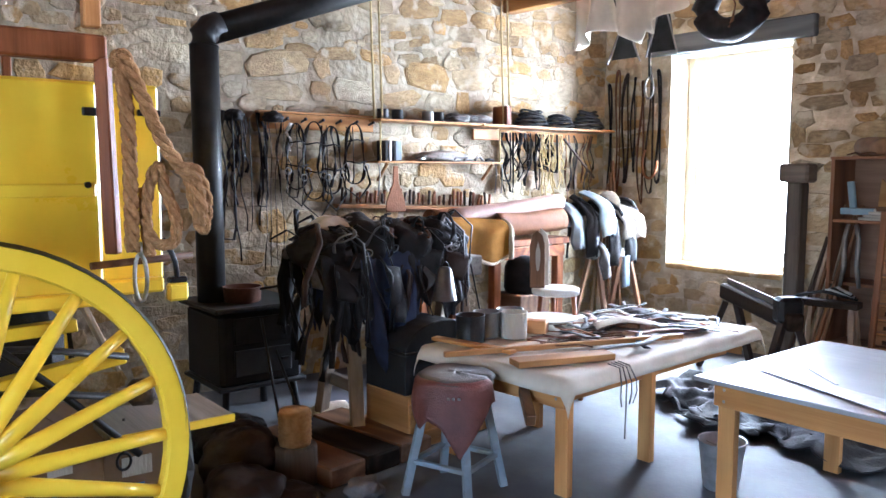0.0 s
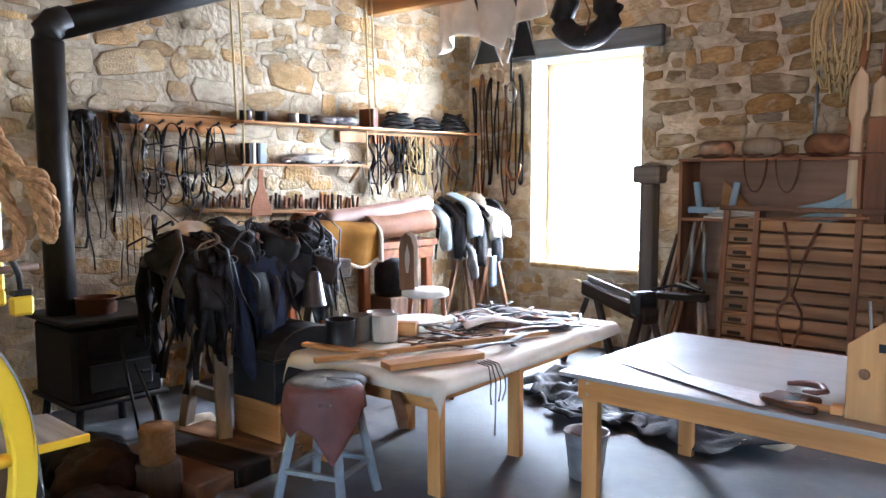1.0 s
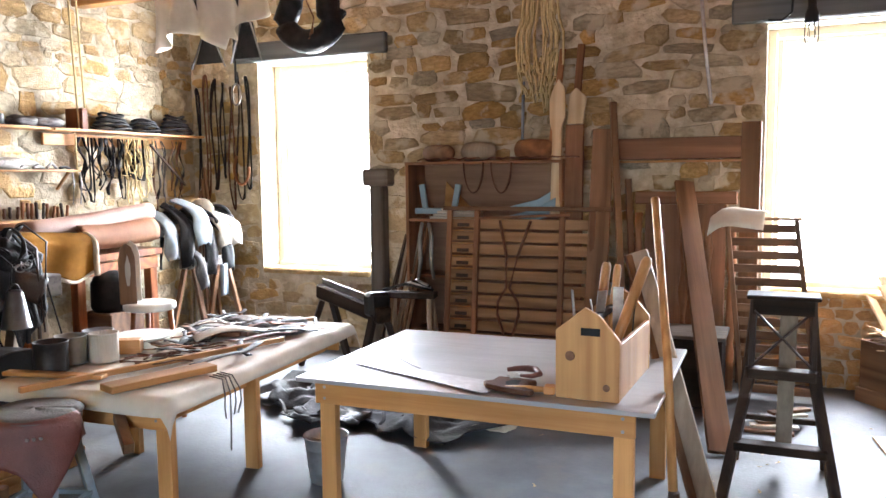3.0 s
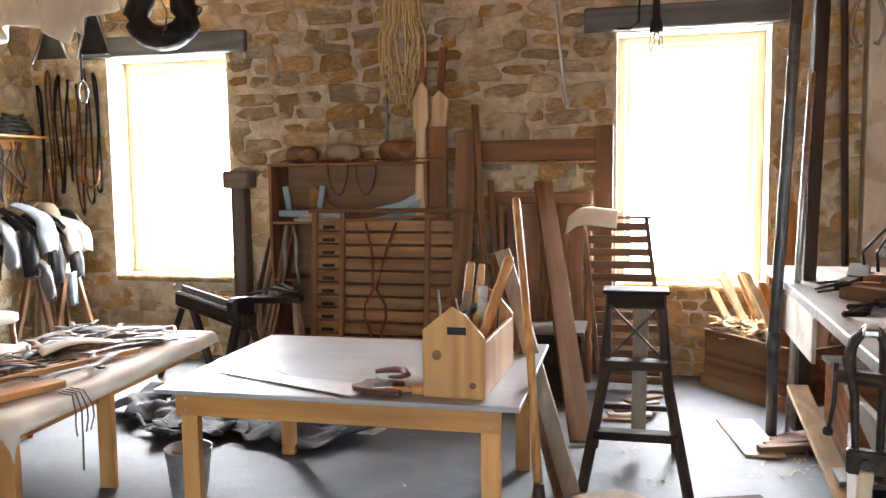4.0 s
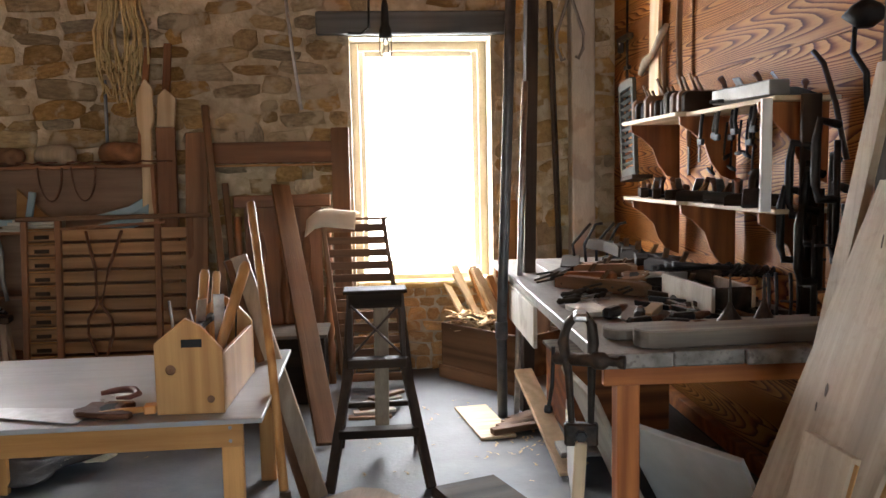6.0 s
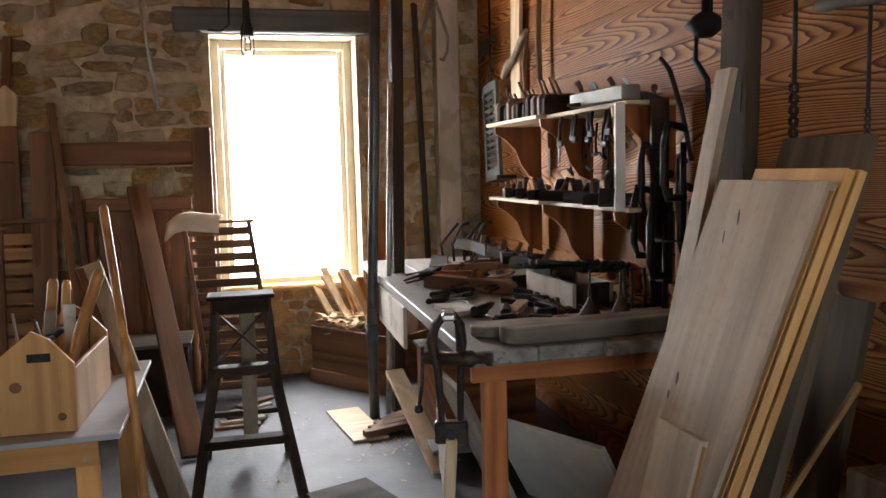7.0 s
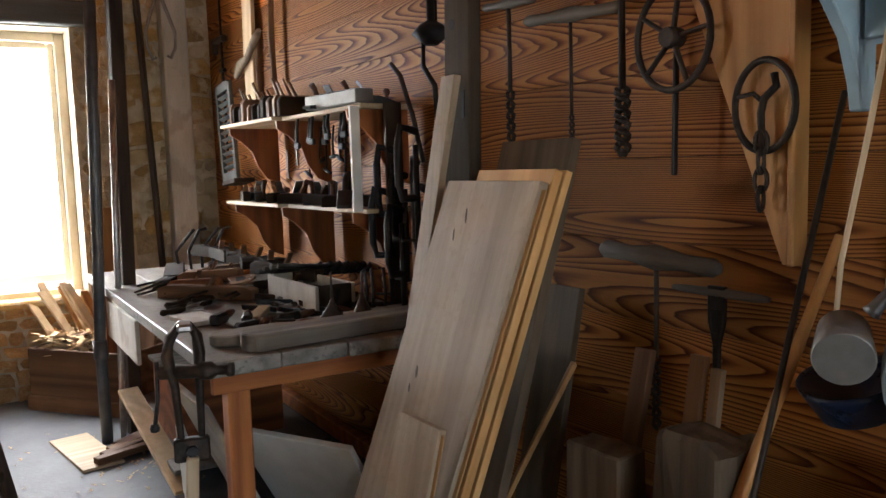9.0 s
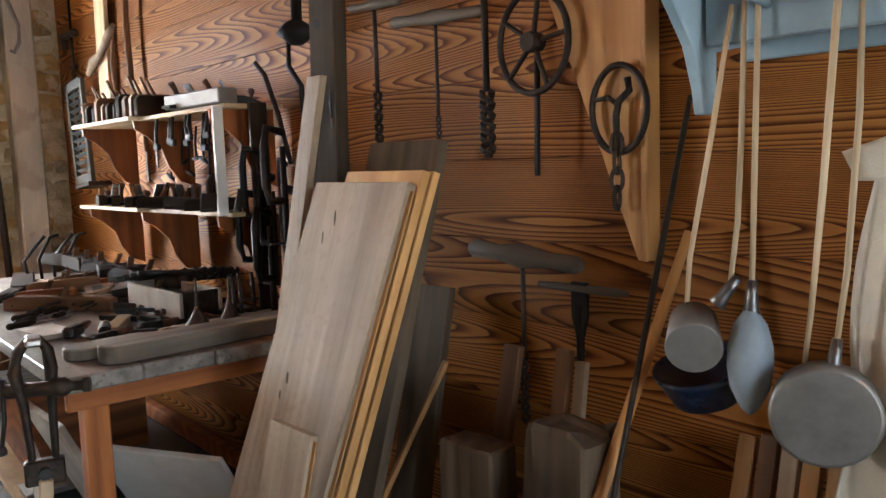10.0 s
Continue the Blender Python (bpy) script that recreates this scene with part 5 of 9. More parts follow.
# clamps that hang by the shelf end
for k, (y, z) in enumerate(((3.14, 1.72), (3.06, 1.60), (3.22, 1.66), (3.31, 1.78), (3.36, 1.58), (3.10, 1.86), (3.26, 1.50))):
    t = thing("screw_clamp", pose(1.93, y, z, 0, 0, 70 + 20 * k), "black iron screw clamp hanging on the board wall", "clamp", "screw clamps")
    part("frame", tube([(0.02, 0, 0.0), (0.10, 0, 0.02), (0.115, 0, -0.06), (0.115, 0, -0.24), (0.10, 0, -0.30), (0.02, 0, -0.30)], 0.019, 8), M_IRON, t)
    part("screw", tube([(0.03, 0, -0.50), (0.03, 0, -0.06)], 0.014, 8), M_IRON, t)
    part("tommy_bar", tube([(-0.05, 0, -0.49), (0.11, 0, -0.49)], 0.006, 6), M_IRON, t)
# hanging brace higher up
t = thing("brace", pose(2.04, 3.13, 2.34, 0, 0, 90), "black iron bit brace hanging on the board wall", "brace")
part("crank", tube([(0, 0, 0.16), (0, 0, 0.02), (0.05, 0.03, -0.05), (0.05, 0.04, -0.18), (0, 0.01, -0.27), (-0.02, 0.01, -0.48)], 0.013, 8), M_IRON, t)
part("pad", turned(((0.03, -0.05), (0.09, 0.0), (0.055, 0.04), (0.02, 0.06), (0.018, 0.3)), 16, None, (0, 0.02, -0.04)), M_BLACK, t)
# thin curved rod and cane
ob = part("curved_rod", tube([(1.90, 3.30, 2.18), (1.90, 3.22, 2.12), (1.92, 3.16, 1.95), (1.95, 3.12, 1.72)], 0.012, 8), M_DARKWOOD)
tagged(ob, "thin dark curved rod on the tool shelf", "rod")

# louvred shutter behind the shelf
t = thing("shutter", Matrix.Translation((1.97, 5.95, 1.66)) @ Matrix.Rotation(radians(-6), 4, "X"), "small old dark green-grey louvred shutter against the board wall", "shutter")
for y in (-0.15, 0.15):
    part("stile", box(0, y, 0.34, 0.03, 0.045, 0.72, 0.003), M_SHUTTER, t)
for z in (0.0, 0.67):
    part("rail", box(0, 0, z + 0.01, 0.028, 0.255, 0.07, 0.003), M_SHUTTER, t)
for k in range(11):
    part("slat", box(0, 0, 0.08 + k * 0.053, 0.034, 0.255, 0.008, 0.001, None, Matrix.Rotation(radians(35), 3, "Y")), M_SHUTTER, t)
part("bracket", box(0.05, 0, -0.035, 0.16, 0.30, 0.03, 0.003), M_DARKWOOD, t)

# odd wooden stakes hung high on the board wall
ob = part("wooden_stake", slab([(-0.10, 2.20), (0.10, 2.20), (0.105, 2.5), (0.085, 2.9), (0.11, 3.35), (-0.09, 3.35), (-0.10, 2.9), (-0.085, 2.6)], 0.03, None, 0.004), M_PALE)
ob.matrix_world = pose(EASTX - 0.015, 5.67, 0, 0, 0, 90)
tagged(ob, "rough pale wooden board hung upright on the board wall", "board")
ob = part("crooked_stick", tube([(EASTX - 0.06, 5.86, 2.40), (EASTX - 0.065, 5.74, 2.47), (EASTX - 0.065, 5.60, 2.50), (EASTX - 0.06, 5.42, 2.62), (EASTX - 0.06, 5.34, 2.66)], [0.022, 0.034, 0.024, 0.030, 0.018], 8), M_GREYWOOD)
tagged(ob, "crooked grey stick hung across the pale board", "stick", "hung sticks")
for y, z0, z1 in ((5.44, 2.22, 2.62), (5.17, 2.25, 2.95)):
    ob = part("wooden_stake", tube([(EASTX - 0.03, y, z0), (EASTX - 0.035, y + 0.02, (z0 + z1) / 2), (EASTX - 0.03, y - 0.01, z1)], [0.018, 0.022, 0.016], 8), M_BROWNWOOD_Z)
    tagged(ob, "thin brown rod hung on the board wall", "stick", "hung sticks")
t = thing("bar_clamp", pose(2.065, 6.30, 2.62, 0, 0, 90), "old iron and wood bar clamp hung in the corner", "clamp")
part("bar", tube([(0.0, 0, 0.5), (0, 0, -0.75)], 0.010, 8), M_IRON, t)
part("head", box(0.06, 0, 0.12, 0.30, 0.05, 0.05, 0.012), M_DARKWOOD, t)
part("jaw", box(0.17, 0, 0.08, 0.05, 0.045, 0.12, 0.010), M_DARKWOOD, t)
part("stop", box(0, 0, -0.12, 0.10, 0.03, 0.03, 0.004), M_IRON, t)

# corner: dark boards, ox bow, poles
ob = part("dark_board", between((1.62, 6.66, 0.0), (1.53, 6.70, 3.1), 0.10, 0.035), M_DARKWOOD)
tagged(ob, "tall narrow dark board standing in the corner", "board", "corner boards")
ob = part("dark_board", between((1.34, 6.70, 1.55), (1.38, 6.74, 3.2), 0.075, 0.03), M_BROWNWOOD_Z)
tagged(ob, "narrow brown saw-toothed board hung by the window", "board", "corner boards")
t = thing("ox_bow", pose(1.68, 6.60, 2.62), "grey bent iron ox-shoe tongs hung in the corner", "tongs")
part("left_arm", tube([(0.0, 0, 0.55), (-0.03, 0, 0.45), (-0.115, 0, 0.2), (-0.11, 0, 0.08), (-0.07, 0, -0.02), (-0.045, 0, -0.0)], 0.014, 8), M_TIN, t)
part("right_arm", tube([(0.0, 0.012, 0.55), (0.03, 0.012, 0.45), (0.115, 0.012, 0.2), (0.11, 0.012, 0.08), (0.07, 0.012, 0.0), (0.045, 0.012, 0.02)], 0.014, 8), M_TIN, t)
t = thing("iron_pole", pose(0.87, 5.35, 0), "tall dark iron pole standing by the bench", "pole")
part("pole", tube([(0, 0, 0), (0.0, 0.0, 0.62), (0.055, -0.03, 2.0), (0.10, -0.07, 3.4)], 0.036, 12), M_POLEGREY, t)
part("collar", turned(((0.042, 0), (0.045, 0.02), (0.042, 0.12)), 12, None, (0.0, 0, 0.55)), M_POLEGREY, t)
ob = part("steel_rod", tube([(0.96, 5.30, 0.0), (0.99, 5.25, 1.2), (1.02, 5.18, 2.28)], 0.020, 10), M_STEEL)
tagged(ob, "long bright steel rod leaning beside the iron pole", "rod")
ob = part("dark_beam", between((1.06, 5.45, 0.0), (1.10, 5.30, 3.3), 0.085, 0.06), M_DARKWOOD)
tagged(ob, "tall dark beam standing by the bench", "beam")
ob = part("brown_board", between((1.20, 6.66, 0.0), (1.17, 6.74, 1.45), 0.15, 0.03), M_PINE_Z)
tagged(ob, "short varnished board leaning by the window", "board", "corner boards")
ob = part("brown_board", between((1.42, 6.64, 0.0), (1.38, 6.73, 1.22), 0.05, 0.03), M_PALE)
tagged(ob, "short pale stick leaning in the corner", "board", "corner boards")

# iron levers at the far end of the bench
for k in range(4):
    ob = part("iron_lever", tube([(1.52 + 0.09 * k, 5.85 + 0.03 * k, 1.005), (1.50 + 0.09 * k, 5.85, 1.14), (1.57 + 0.09 * k, 5.80, 1.24 + 0.05 * (k % 2)), (1.62 + 0.09 * k, 5.78, 1.30)], 0.011, 8), M_BLACK)
    tagged(ob, "bent iron lever standing on the far end of the bench", "lever", "iron levers")

# under the bench
ob = part("sheet_board", box(0, 0, 0.36, 0.03, 0.62, 0.70, 0.004), M_OLDWHITE)
ob.matrix_world = Matrix.Translation((1.30, 3.85, 0.0)) @ Matrix.Rotation(radians(-24), 4, "Y")
tagged(ob, "dusty grey panel leaning under the bench", "panel", "stored panels")
ob = part("sheet_board", box(0, 0, 0.30, 0.03, 0.7, 0.58, 0.004), M_WHITE)
ob.matrix_world = Matrix.Translation((1.60, 3.5, 0.0)) @ Matrix.Rotation(radians(28), 4, "Z") @ Matrix.Rotation(radians(-32), 4, "Y")
tagged(ob, "dusty white panel leaning under the bench", "panel", "stored panels")
ob = part("grey_board", box(0, 0, 0.40, 0.03, 0.26, 0.80, 0.004), M_GREYWOOD)
ob.matrix_world = Matrix.Translation((1.72, 3.30, 0.0)) @ Matrix.Rotation(radians(30), 4, "Z") @ Matrix.Rotation(radians(22), 4, "X")
tagged(ob, "grey board leaning under the bench", "board", "stored panels")
for k, (x, y) in enumerate(((0.98, 3.75), (1.02, 3.95), (1.05, 4.12))):
    ob = part("white_board", box(0, 0, 0.30, 0.02, 0.16, 0.60, 0.003), M_WHITE)
    ob.matrix_world = Matrix.Translation((x, y, 0.0)) @ Matrix.Rotation(radians(22 + 5 * k), 4, "X") @ Matrix.Rotation(radians(-8), 4, "Y")
    tagged(ob, "white-painted board offcut leaning under the bench", "board", "white offcuts")
ob = part("pale_plank", between((1.06, 4.2, 0.02), (0.96, 5.05, 0.40), 0.12, 0.03), M_PALE)
tagged(ob, "pale plank leaning on the bench front", "plank")
t = thing("drawer_chest", pose(1.42, 4.75, 0.14), "low red-brown wooden chest under the bench", "chest")
part("body", box(0, 0, 0.22, 0.62, 0.55, 0.42, 0.006), M_REDWOOD, t)
part("lid", box(0, 0, 0.445, 0.66, 0.60, 0.025, 0.004), M_GREYWOOD_X, t)

# chest of offcuts below the window
t = thing("tool_chest", pose(1.02, 6.28, 0, 0, 0, -52), "open dark red-brown wooden chest full of wood offcuts", "chest")
for y in (-0.23, 0.23):
    part("side", box(0, y, 0.24, 0.92, 0.022, 0.44, 0.004), M_BROWNWOOD, t)
for x in (-0.449, 0.449):
    part("end", box(x, 0, 0.24, 0.022, 0.438, 0.44, 0.004), M_BROWNWOOD, t)
part("plinth", box(0, -0.25, 0.055, 0.96, 0.022, 0.11, 0.006), M_BROWNWOOD, t)
part("bottom", box(0, 0, 0.03, 0.87, 0.43, 0.02, 0.002), M_BROWNWOOD, t)
m0 = t.matrix_world.copy()
for k in range(7):
    x = -0.02 + 0.065 * k
    ob = part("offcut", between((x, -0.05 + 0.03 * (k % 3), 0.05), (x - r.uniform(0.45, 0.72), 0.0 + 0.06 * (k % 3), r.uniform(0.74, 1.0)), 0.065, 0.022), RNG.choice((M_PALE, M_PALE, M_PINE_Z)))
    ob.matrix_world = m0
    tagged(ob, "pale wood offcut standing in the chest", "offcut", "chest offcuts")
ob = part("plank_end", box(0, 0, 0.24, 0.22, 0.03, 0.62, 0.004), M_BROWNWOOD_Z)
ob.matrix_world = m0 @ pose(0.24, 0.12, 0.16, -10, 0, 0)
tagged(ob, "brown board end standing in the chest", "board", "chest offcuts")
bm = bmesh.new()
rr = random.Random(4)
for k in range(90):
    c = Vector((rr.uniform(-0.42, -0.05), rr.uniform(-0.2, 0.2), rr.uniform(0.38, 0.53)))
    a0 = rr.uniform(0, 6)
    tube([c + Vector((0.05 * math.cos(a0 + j * 0.9), 0.05 * math.sin(a0 + j * 0.9), 0.010 * j - 0.01)) for j in range(6)], 0.018, 4, bm, False, 0.12)
ob = part("shavings", bm, M_SHAVINGS)
ob.matrix_world = m0
tagged(ob, "heap of curled pale wood shavings in the chest", "wood shavings", kind="stuff")
bm = bmesh.new()
for k in range(160):
    cx, cy = (0.95, 4.9) if k < 60 else (0.6, 4.6)
    s = 0.16 if k < 60 else 0.75
    c = Vector((rr.gauss(cx, s), rr.gauss(cy, s * 1.1), 0.006))
    a0 = rr.uniform(0, 6)
    tube([c + Vector((0.012 * math.cos(a0 + j * 0.9), 0.012 * math.sin(a0 + j * 0.9), 0.003 * j)) for j in range(4)], 0.007, 4, bm, False, 0.15)
tagged(part("floor_shavings", bm, M_SHAVINGS), "scattered wood shavings on the concrete floor", "wood shavings", kind="stuff")

# boards on the floor
ob = part("plywood_board", box(0, 0, 0.009, 0.235, 0.70, 0.018, 0.002), M_PALE_X)
ob.matrix_world = pose(0.72, 5.23, 0.002, 0, 0, 8)
tagged(ob, "pale plywood board lying on the floor", "board")
for k in range(4):
    ob = part("dark_offcut", box(0, 0, 0.02, 0.42, 0.06, 0.04, 0.004), M_BROWNWOOD)
    ob.matrix_world = pose(0.93 + 0.04 * k, 4.98 + 0.09 * k, 0.022, 0, 0, 18 + 6 * k)
    tagged(ob, "short brown wood offcut on the floor", "offcut", "floor offcuts")

# ---- along the window wall ----
t = thing("step_stool", pose(0.01, 4.35, 0), "dark old folding step ladder with crossed braces", "step ladder")
part("top_step", box(0, 0.18, 1.04, 0.36, 0.20, 0.022, 0.006), M_DARKWOOD_X, t)
part("top_rail", box(0, 0.10, 0.99, 0.30, 0.022, 0.08, 0.004), M_DARKWOOD_X, t)
for s in (-1, 1):
    part("front_leg", between((s * 0.275, -0.19, 0.0), (s * 0.150, 0.10, 0.66), 0.055, 0.03), M_DARKWOOD, t)
    part("upper_stile", between((s * 0.15, 0.10, 0.60), (s * 0.145, 0.12, 1.03), 0.03, 0.03), M_DARKWOOD, t)
    part("back_leg", between((s * 0.24, 0.52, 0.0), (s * 0.14, 0.24, 1.02), 0.04, 0.025), M_DARKWOOD, t)
    part("brace", between((-s * 0.14, 0.10, 0.68), (s * 0.14, 0.105 + 0.012 * s, 0.97), 0.022, 0.012), M_DARKWOOD, t)
part("mid_step", box(0, 0.07, 0.645, 0.33, 0.10, 0.05, 0.004), M_DARKWOOD_X, t)
part("low_step", box(0, -0.06, 0.285, 0.44, 0.09, 0.045, 0.004), M_DARKWOOD_X, t)
part("back_slat", between((0.02, 0.45, 0.10), (0.03, 0.16, 0.95), 0.085, 0.018), M_GREYWOOD, t, "pale grey upright slat")
part("back_rung", box(0, 0.42, 0.30, 0.40, 0.03, 0.03, 0.003), M_DARKWOOD_X, t)

# shelf unit with blue horse parts
t = thing("shelf_unit", pose(-2.39, 6.57, 0), "red-brown open shelf unit against the stone wall", "shelf")
for x in (-0.70, 0.70):
    part("side", box(x, 0, 0.90, 0.03, 0.36, 1.80, 0.003), M_SHELFWOOD_Z, t)
for z in (0.30, 0.80, 1.30, 1.80):
    part("shelf_board", box(0, 0, z - 0.0, 1.44 if z > 1.7 else 1.368, 0.37 if z > 1.7 else 0.35, 0.024, 0.003), M_SHELFWOOD, t)
part("back_panel", box(0, 0.185, 0.91, 1.43, 0.012, 1.84, 0.002), M_SHELFBACK, t)
t = thing("rocker_frame", pose(-2.80, 6.45, 1.335), "pale blue painted wooden frame on the shelf", "frame")
part("base", box(0, 0, 0.045, 0.44, 0.10, 0.05, 0.004), M_BLUE, t)
part("arm", between((-0.14, 0, 0.07), (-0.17, 0, 0.28), 0.03, 0.05), M_BLUE, t)
part("arm", between((0.14, 0, 0.07), (0.18, 0, 0.28), 0.03, 0.05), M_BLUE, t)
for k in range(2):
    ob = part("blue_wedge", slab([(-0.26, 0.0), (0.05, -0.02), (0.20, 0.03), (0.20, 0.17), (0.02, 0.07)], 0.05, None, 0.004), M_BLUE)
    ob.matrix_world = pose(-1.93, 6.42 + 0.08 * k, 1.334 + 0.08 * k, 0, 0, -4)
    tagged(ob, "pale blue painted curved wooden wedge on the shelf", "wedge", "blue wedges")
for k in range(4):
    ob = part("folded_paper", box(0, 0, 0, 0.42 - 0.03 * k, 0.24, 0.022, 0.003), M_OLDWHITE)
    ob.matrix_world = pose(-2.66 + 0.02 * k, 6.50, 1.325 + 0.024 * k, 0, 0, 3 * k)
    tagged(ob, "grey folded sheets stacked on the shelf", "papers", "folded sheets")
for x, s, mat, lab in ((-2.83, 0.10, M_BROWNWOOD, "short rounded log on top of the shelf unit"), (-2.45, 0.11, M_GREYWOOD, "bundled rope-bound log on top of the shelf"), (-1.95, 0.12, M_SHELFWOOD, "rounded red-brown wood block on the shelf unit")):
    s *= 0.78
    prof = ((s * 0.6, -0.19), (s * 0.95, -0.175), (s, -0.05), (s * 0.9, 0.10), (s * 0.8, 0.17), (s * 0.4, 0.18))
    ob = part("log", turned(prof, 14, None, (0, 0, s), (1, -0.75, 0.0)), mat)
    ob.matrix_world = pose(x, 6.52, 1.812)
    tagged(ob, lab, "log", "shelf logs")
for k in range(6):
    pts = [(-3.0 + 0.22 * k + 0.06 * j, 6.42 + 0.03 * math.sin(j * 2 + k), 1.825 + 0.018 * abs(math.sin(j * 1.7 + k))) for j in range(7)]
    tagged(part("leather_strap", tube(pts, 0.012, 6, None, False, 0.5), M_BROWNLEATHER), "coiled brown strap on top of the shelf", "strap", "shelf straps")
for x in (-2.45, -2.20):
    pts = [(x + 0.09 * math.cos(a), 6.38 - 0.01, 1.80 - 0.26 * math.sin(a)) for a in [math.pi * j / 12 for j in range(13)]]
    ob = part("leather_strap", tube(pts, 0.010, 6, None, False, 0.6), M_BROWNLEATHER)
    tagged(ob, "brown leather strap hanging over the shelf edge", "strap", "shelf straps")
t = thing("tongs", pose(-2.90, 6.36, 1.28), "pair of pale grey bent wooden hames hanging from the shelf", "hames")
for s in (-1, 1):
    part("arm", tube([(0.03 * s, 0, 0.0), (0.055 * s, 0, -0.12), (0.05 * s, 0, -0.34), (0.075 * s, 0, -0.50)], [0.016, 0.02, 0.02, 0.014], 8), M_TIN, t)
ob = part("orange_wedge", slab([(-0.12, 0.0), (0.14, 0.0), (-0.10, 0.24)], 0.03, None, 0.003), M_PINE)
ob.matrix_world = pose(-2.72, 6.66, 1.40)
tagged(ob, "orange varnished wooden wedge on the shelf", "wedge")

# slatted frame leaning in front of the shelf
t = thing("wagon_gate", Matrix.Translation((-2.02, 6.18, 0.0)) @ Matrix.Rotation(radians(-6), 4, "X"), "brown slatted wooden wagon frame leaning on the shelf unit", "wooden frame")
for x in (-0.62, -0.37, 0.37, 0.62):
    part("stile", box(x, -0.02, 0.70, 0.045, 0.035, 1.40, 0.004), M_SHELFWOOD_Z, t)
for k in range(12):
    z = 0.10 + k * 0.108
    part("slat", box(0.13, 0.012, z, 1.0, 0.018, 0.086, 0.003), M_SLATWOOD, t)
    end = part("end_piece", box(-0.495, 0.0, z, 0.205, 0.03, 0.074, 0.004), M_SLATWOOD, t)
    part("slot", box(-0.495, -0.0165, z - 0.012, 0.11, 0.003, 0.030, 0.001), M_DARKWOOD_X, end)
    part("end_ledge", box(-0.495, 0.0, z + 0.048, 0.205, 0.03, 0.010, 0.002), M_PINE, t)
part("top_rail", box(0.05, -0.03, 1.415, 1.45, 0.04, 0.035, 0.004), M_BROWNWOOD, t)
part("loose_stick", box(0.05, -0.055, 1.35, 0.78, 0.02, 0.022, 0.003, None, Matrix.Rotation(radians(-2.5), 3, "Y")), M_SHELFWOOD, t)
t = thing("wrought_iron", pose(-2.04, 6.06, 0.32), "long bent wrought-iron hook piece hanging on the slatted frame", "iron hook")
for s in (-1, 1):
    part("arm", tube([(s * 0.02, 0, 0.0), (s * 0.035, 0, 0.06), (s * 0.09, 0, 0.24), (s * 0.085, 0, 0.34), (s * 0.015, 0.0, 0.46), (s * 0.05 + 0.02, 0.05, 0.72), (s * 0.13 + 0.04, 0.075, 1.0)], 0.012, 8), M_BROWNLEATHER, t)

# boards standing on the wall
def standing(a, b, w, d, mat, label, group="standing boards", spin=0.0):
    a, b = Vector(a), Vector(b)
    ob = part("board", box(0, 0, 0, w, d, (b - a).length, 0.004), mat)
    ob.matrix_world = Matrix.Translation((a + b) / 2) @ (b - a).to_track_quat("Z", "Y").to_matrix().to_4x4() @ Matrix.Rotation(spin, 4, "Z")
    return tagged(ob, label, "board", group)


standing((-1.36, 6.10, 0.0), (-1.345, 6.42, 2.05), 0.17, 0.03, M_BROWNWOOD_Z, "tall dark brown plank leaning on the stone wall")
standing((-1.10, 6.15, 0.0), (-1.27, 6.40, 2.26), 0.055, 0.03, M_BROWNWOOD_Z, "tall thin brown batten leaning on the stone wall")
standing((-1.03, 6.25, 0.0), (-1.17, 6.55, 1.65), 0.05, 0.03, M_BROWNWOOD_Z, "thin brown batten leaning on the stone wall")
standing((-0.25, 6.70, 0.0), (-0.245, 6.72, 2.09), 0.15, 0.03, M_BROWNWOOD_Z, "upright brown board beside the window")
standing((-0.31, 4.89, 0.02), (-0.74, 6.62, 1.62), 0.15, 0.035, M_BROWNWOOD_Z, "long brown plank leaning far out from the wall", "standing boards", radians(8))
standing((-1.60, 6.40, 0.0), (-1.60, 6.50, 2.10), 0.15, 0.04, M_SHELFWOOD_Z, "red-brown board standing behind the slatted frame")
standing((-1.80, 6.45, 1.80), (-1.76, 6.72, 2.75), 0.05, 0.03, M_SHELFWOOD_Z, "thin red-brown batten standing behind the boards")
standing((-1.62, 6.50, 1.9), (-1.60, 6.72, 2.78), 0.06, 0.03, M_SHELFWOOD_Z, "thin red-brown batten leaning on the stone wall")
ob = part("gunstock_blank", slab([(-0.055, 0.0), (0.03, 0.0), (0.025, 0.72), (0.055, 0.80), (0.045, 1.05), (-0.01, 1.12), (-0.05, 1.05), (-0.085, 0.95), (-0.075, 0.75), (-0.05, 0.68)], 0.045, None, 0.006), M_PALE)
ob.matrix_world = pose(-1.725, 6.40, 1.36, -5, 0, 0)
tagged(ob, "pale shaped wooden blank standing among the boards", "wooden blank")
ob = part("pale_block", slab([(-0.07, 0.0), (0.06, 0.0), (0.085, 0.22), (0.0, 0.30), (-0.06, 0.24)], 0.04, None, 0.006), M_PALE)
ob.matrix_world = pose(-1.585, 6.47, 2.10, -5, 0, 0)
tagged(ob, "pale cut wood block resting on the brown board", "wood block")
t = thing("wall_rail", pose(-0.84, YW - 0.045, 1.895), "long red-brown plank rail fixed to the stone wall", "rail")
part("rail", box(0, 0, 0, 1.18, 0.04, 0.175, 0.004), M_SHELFWOOD, t)
part("ledge", box(0.1, -0.01, -0.105, 1.06, 0.055, 0.02, 0.003), M_PINE, t)

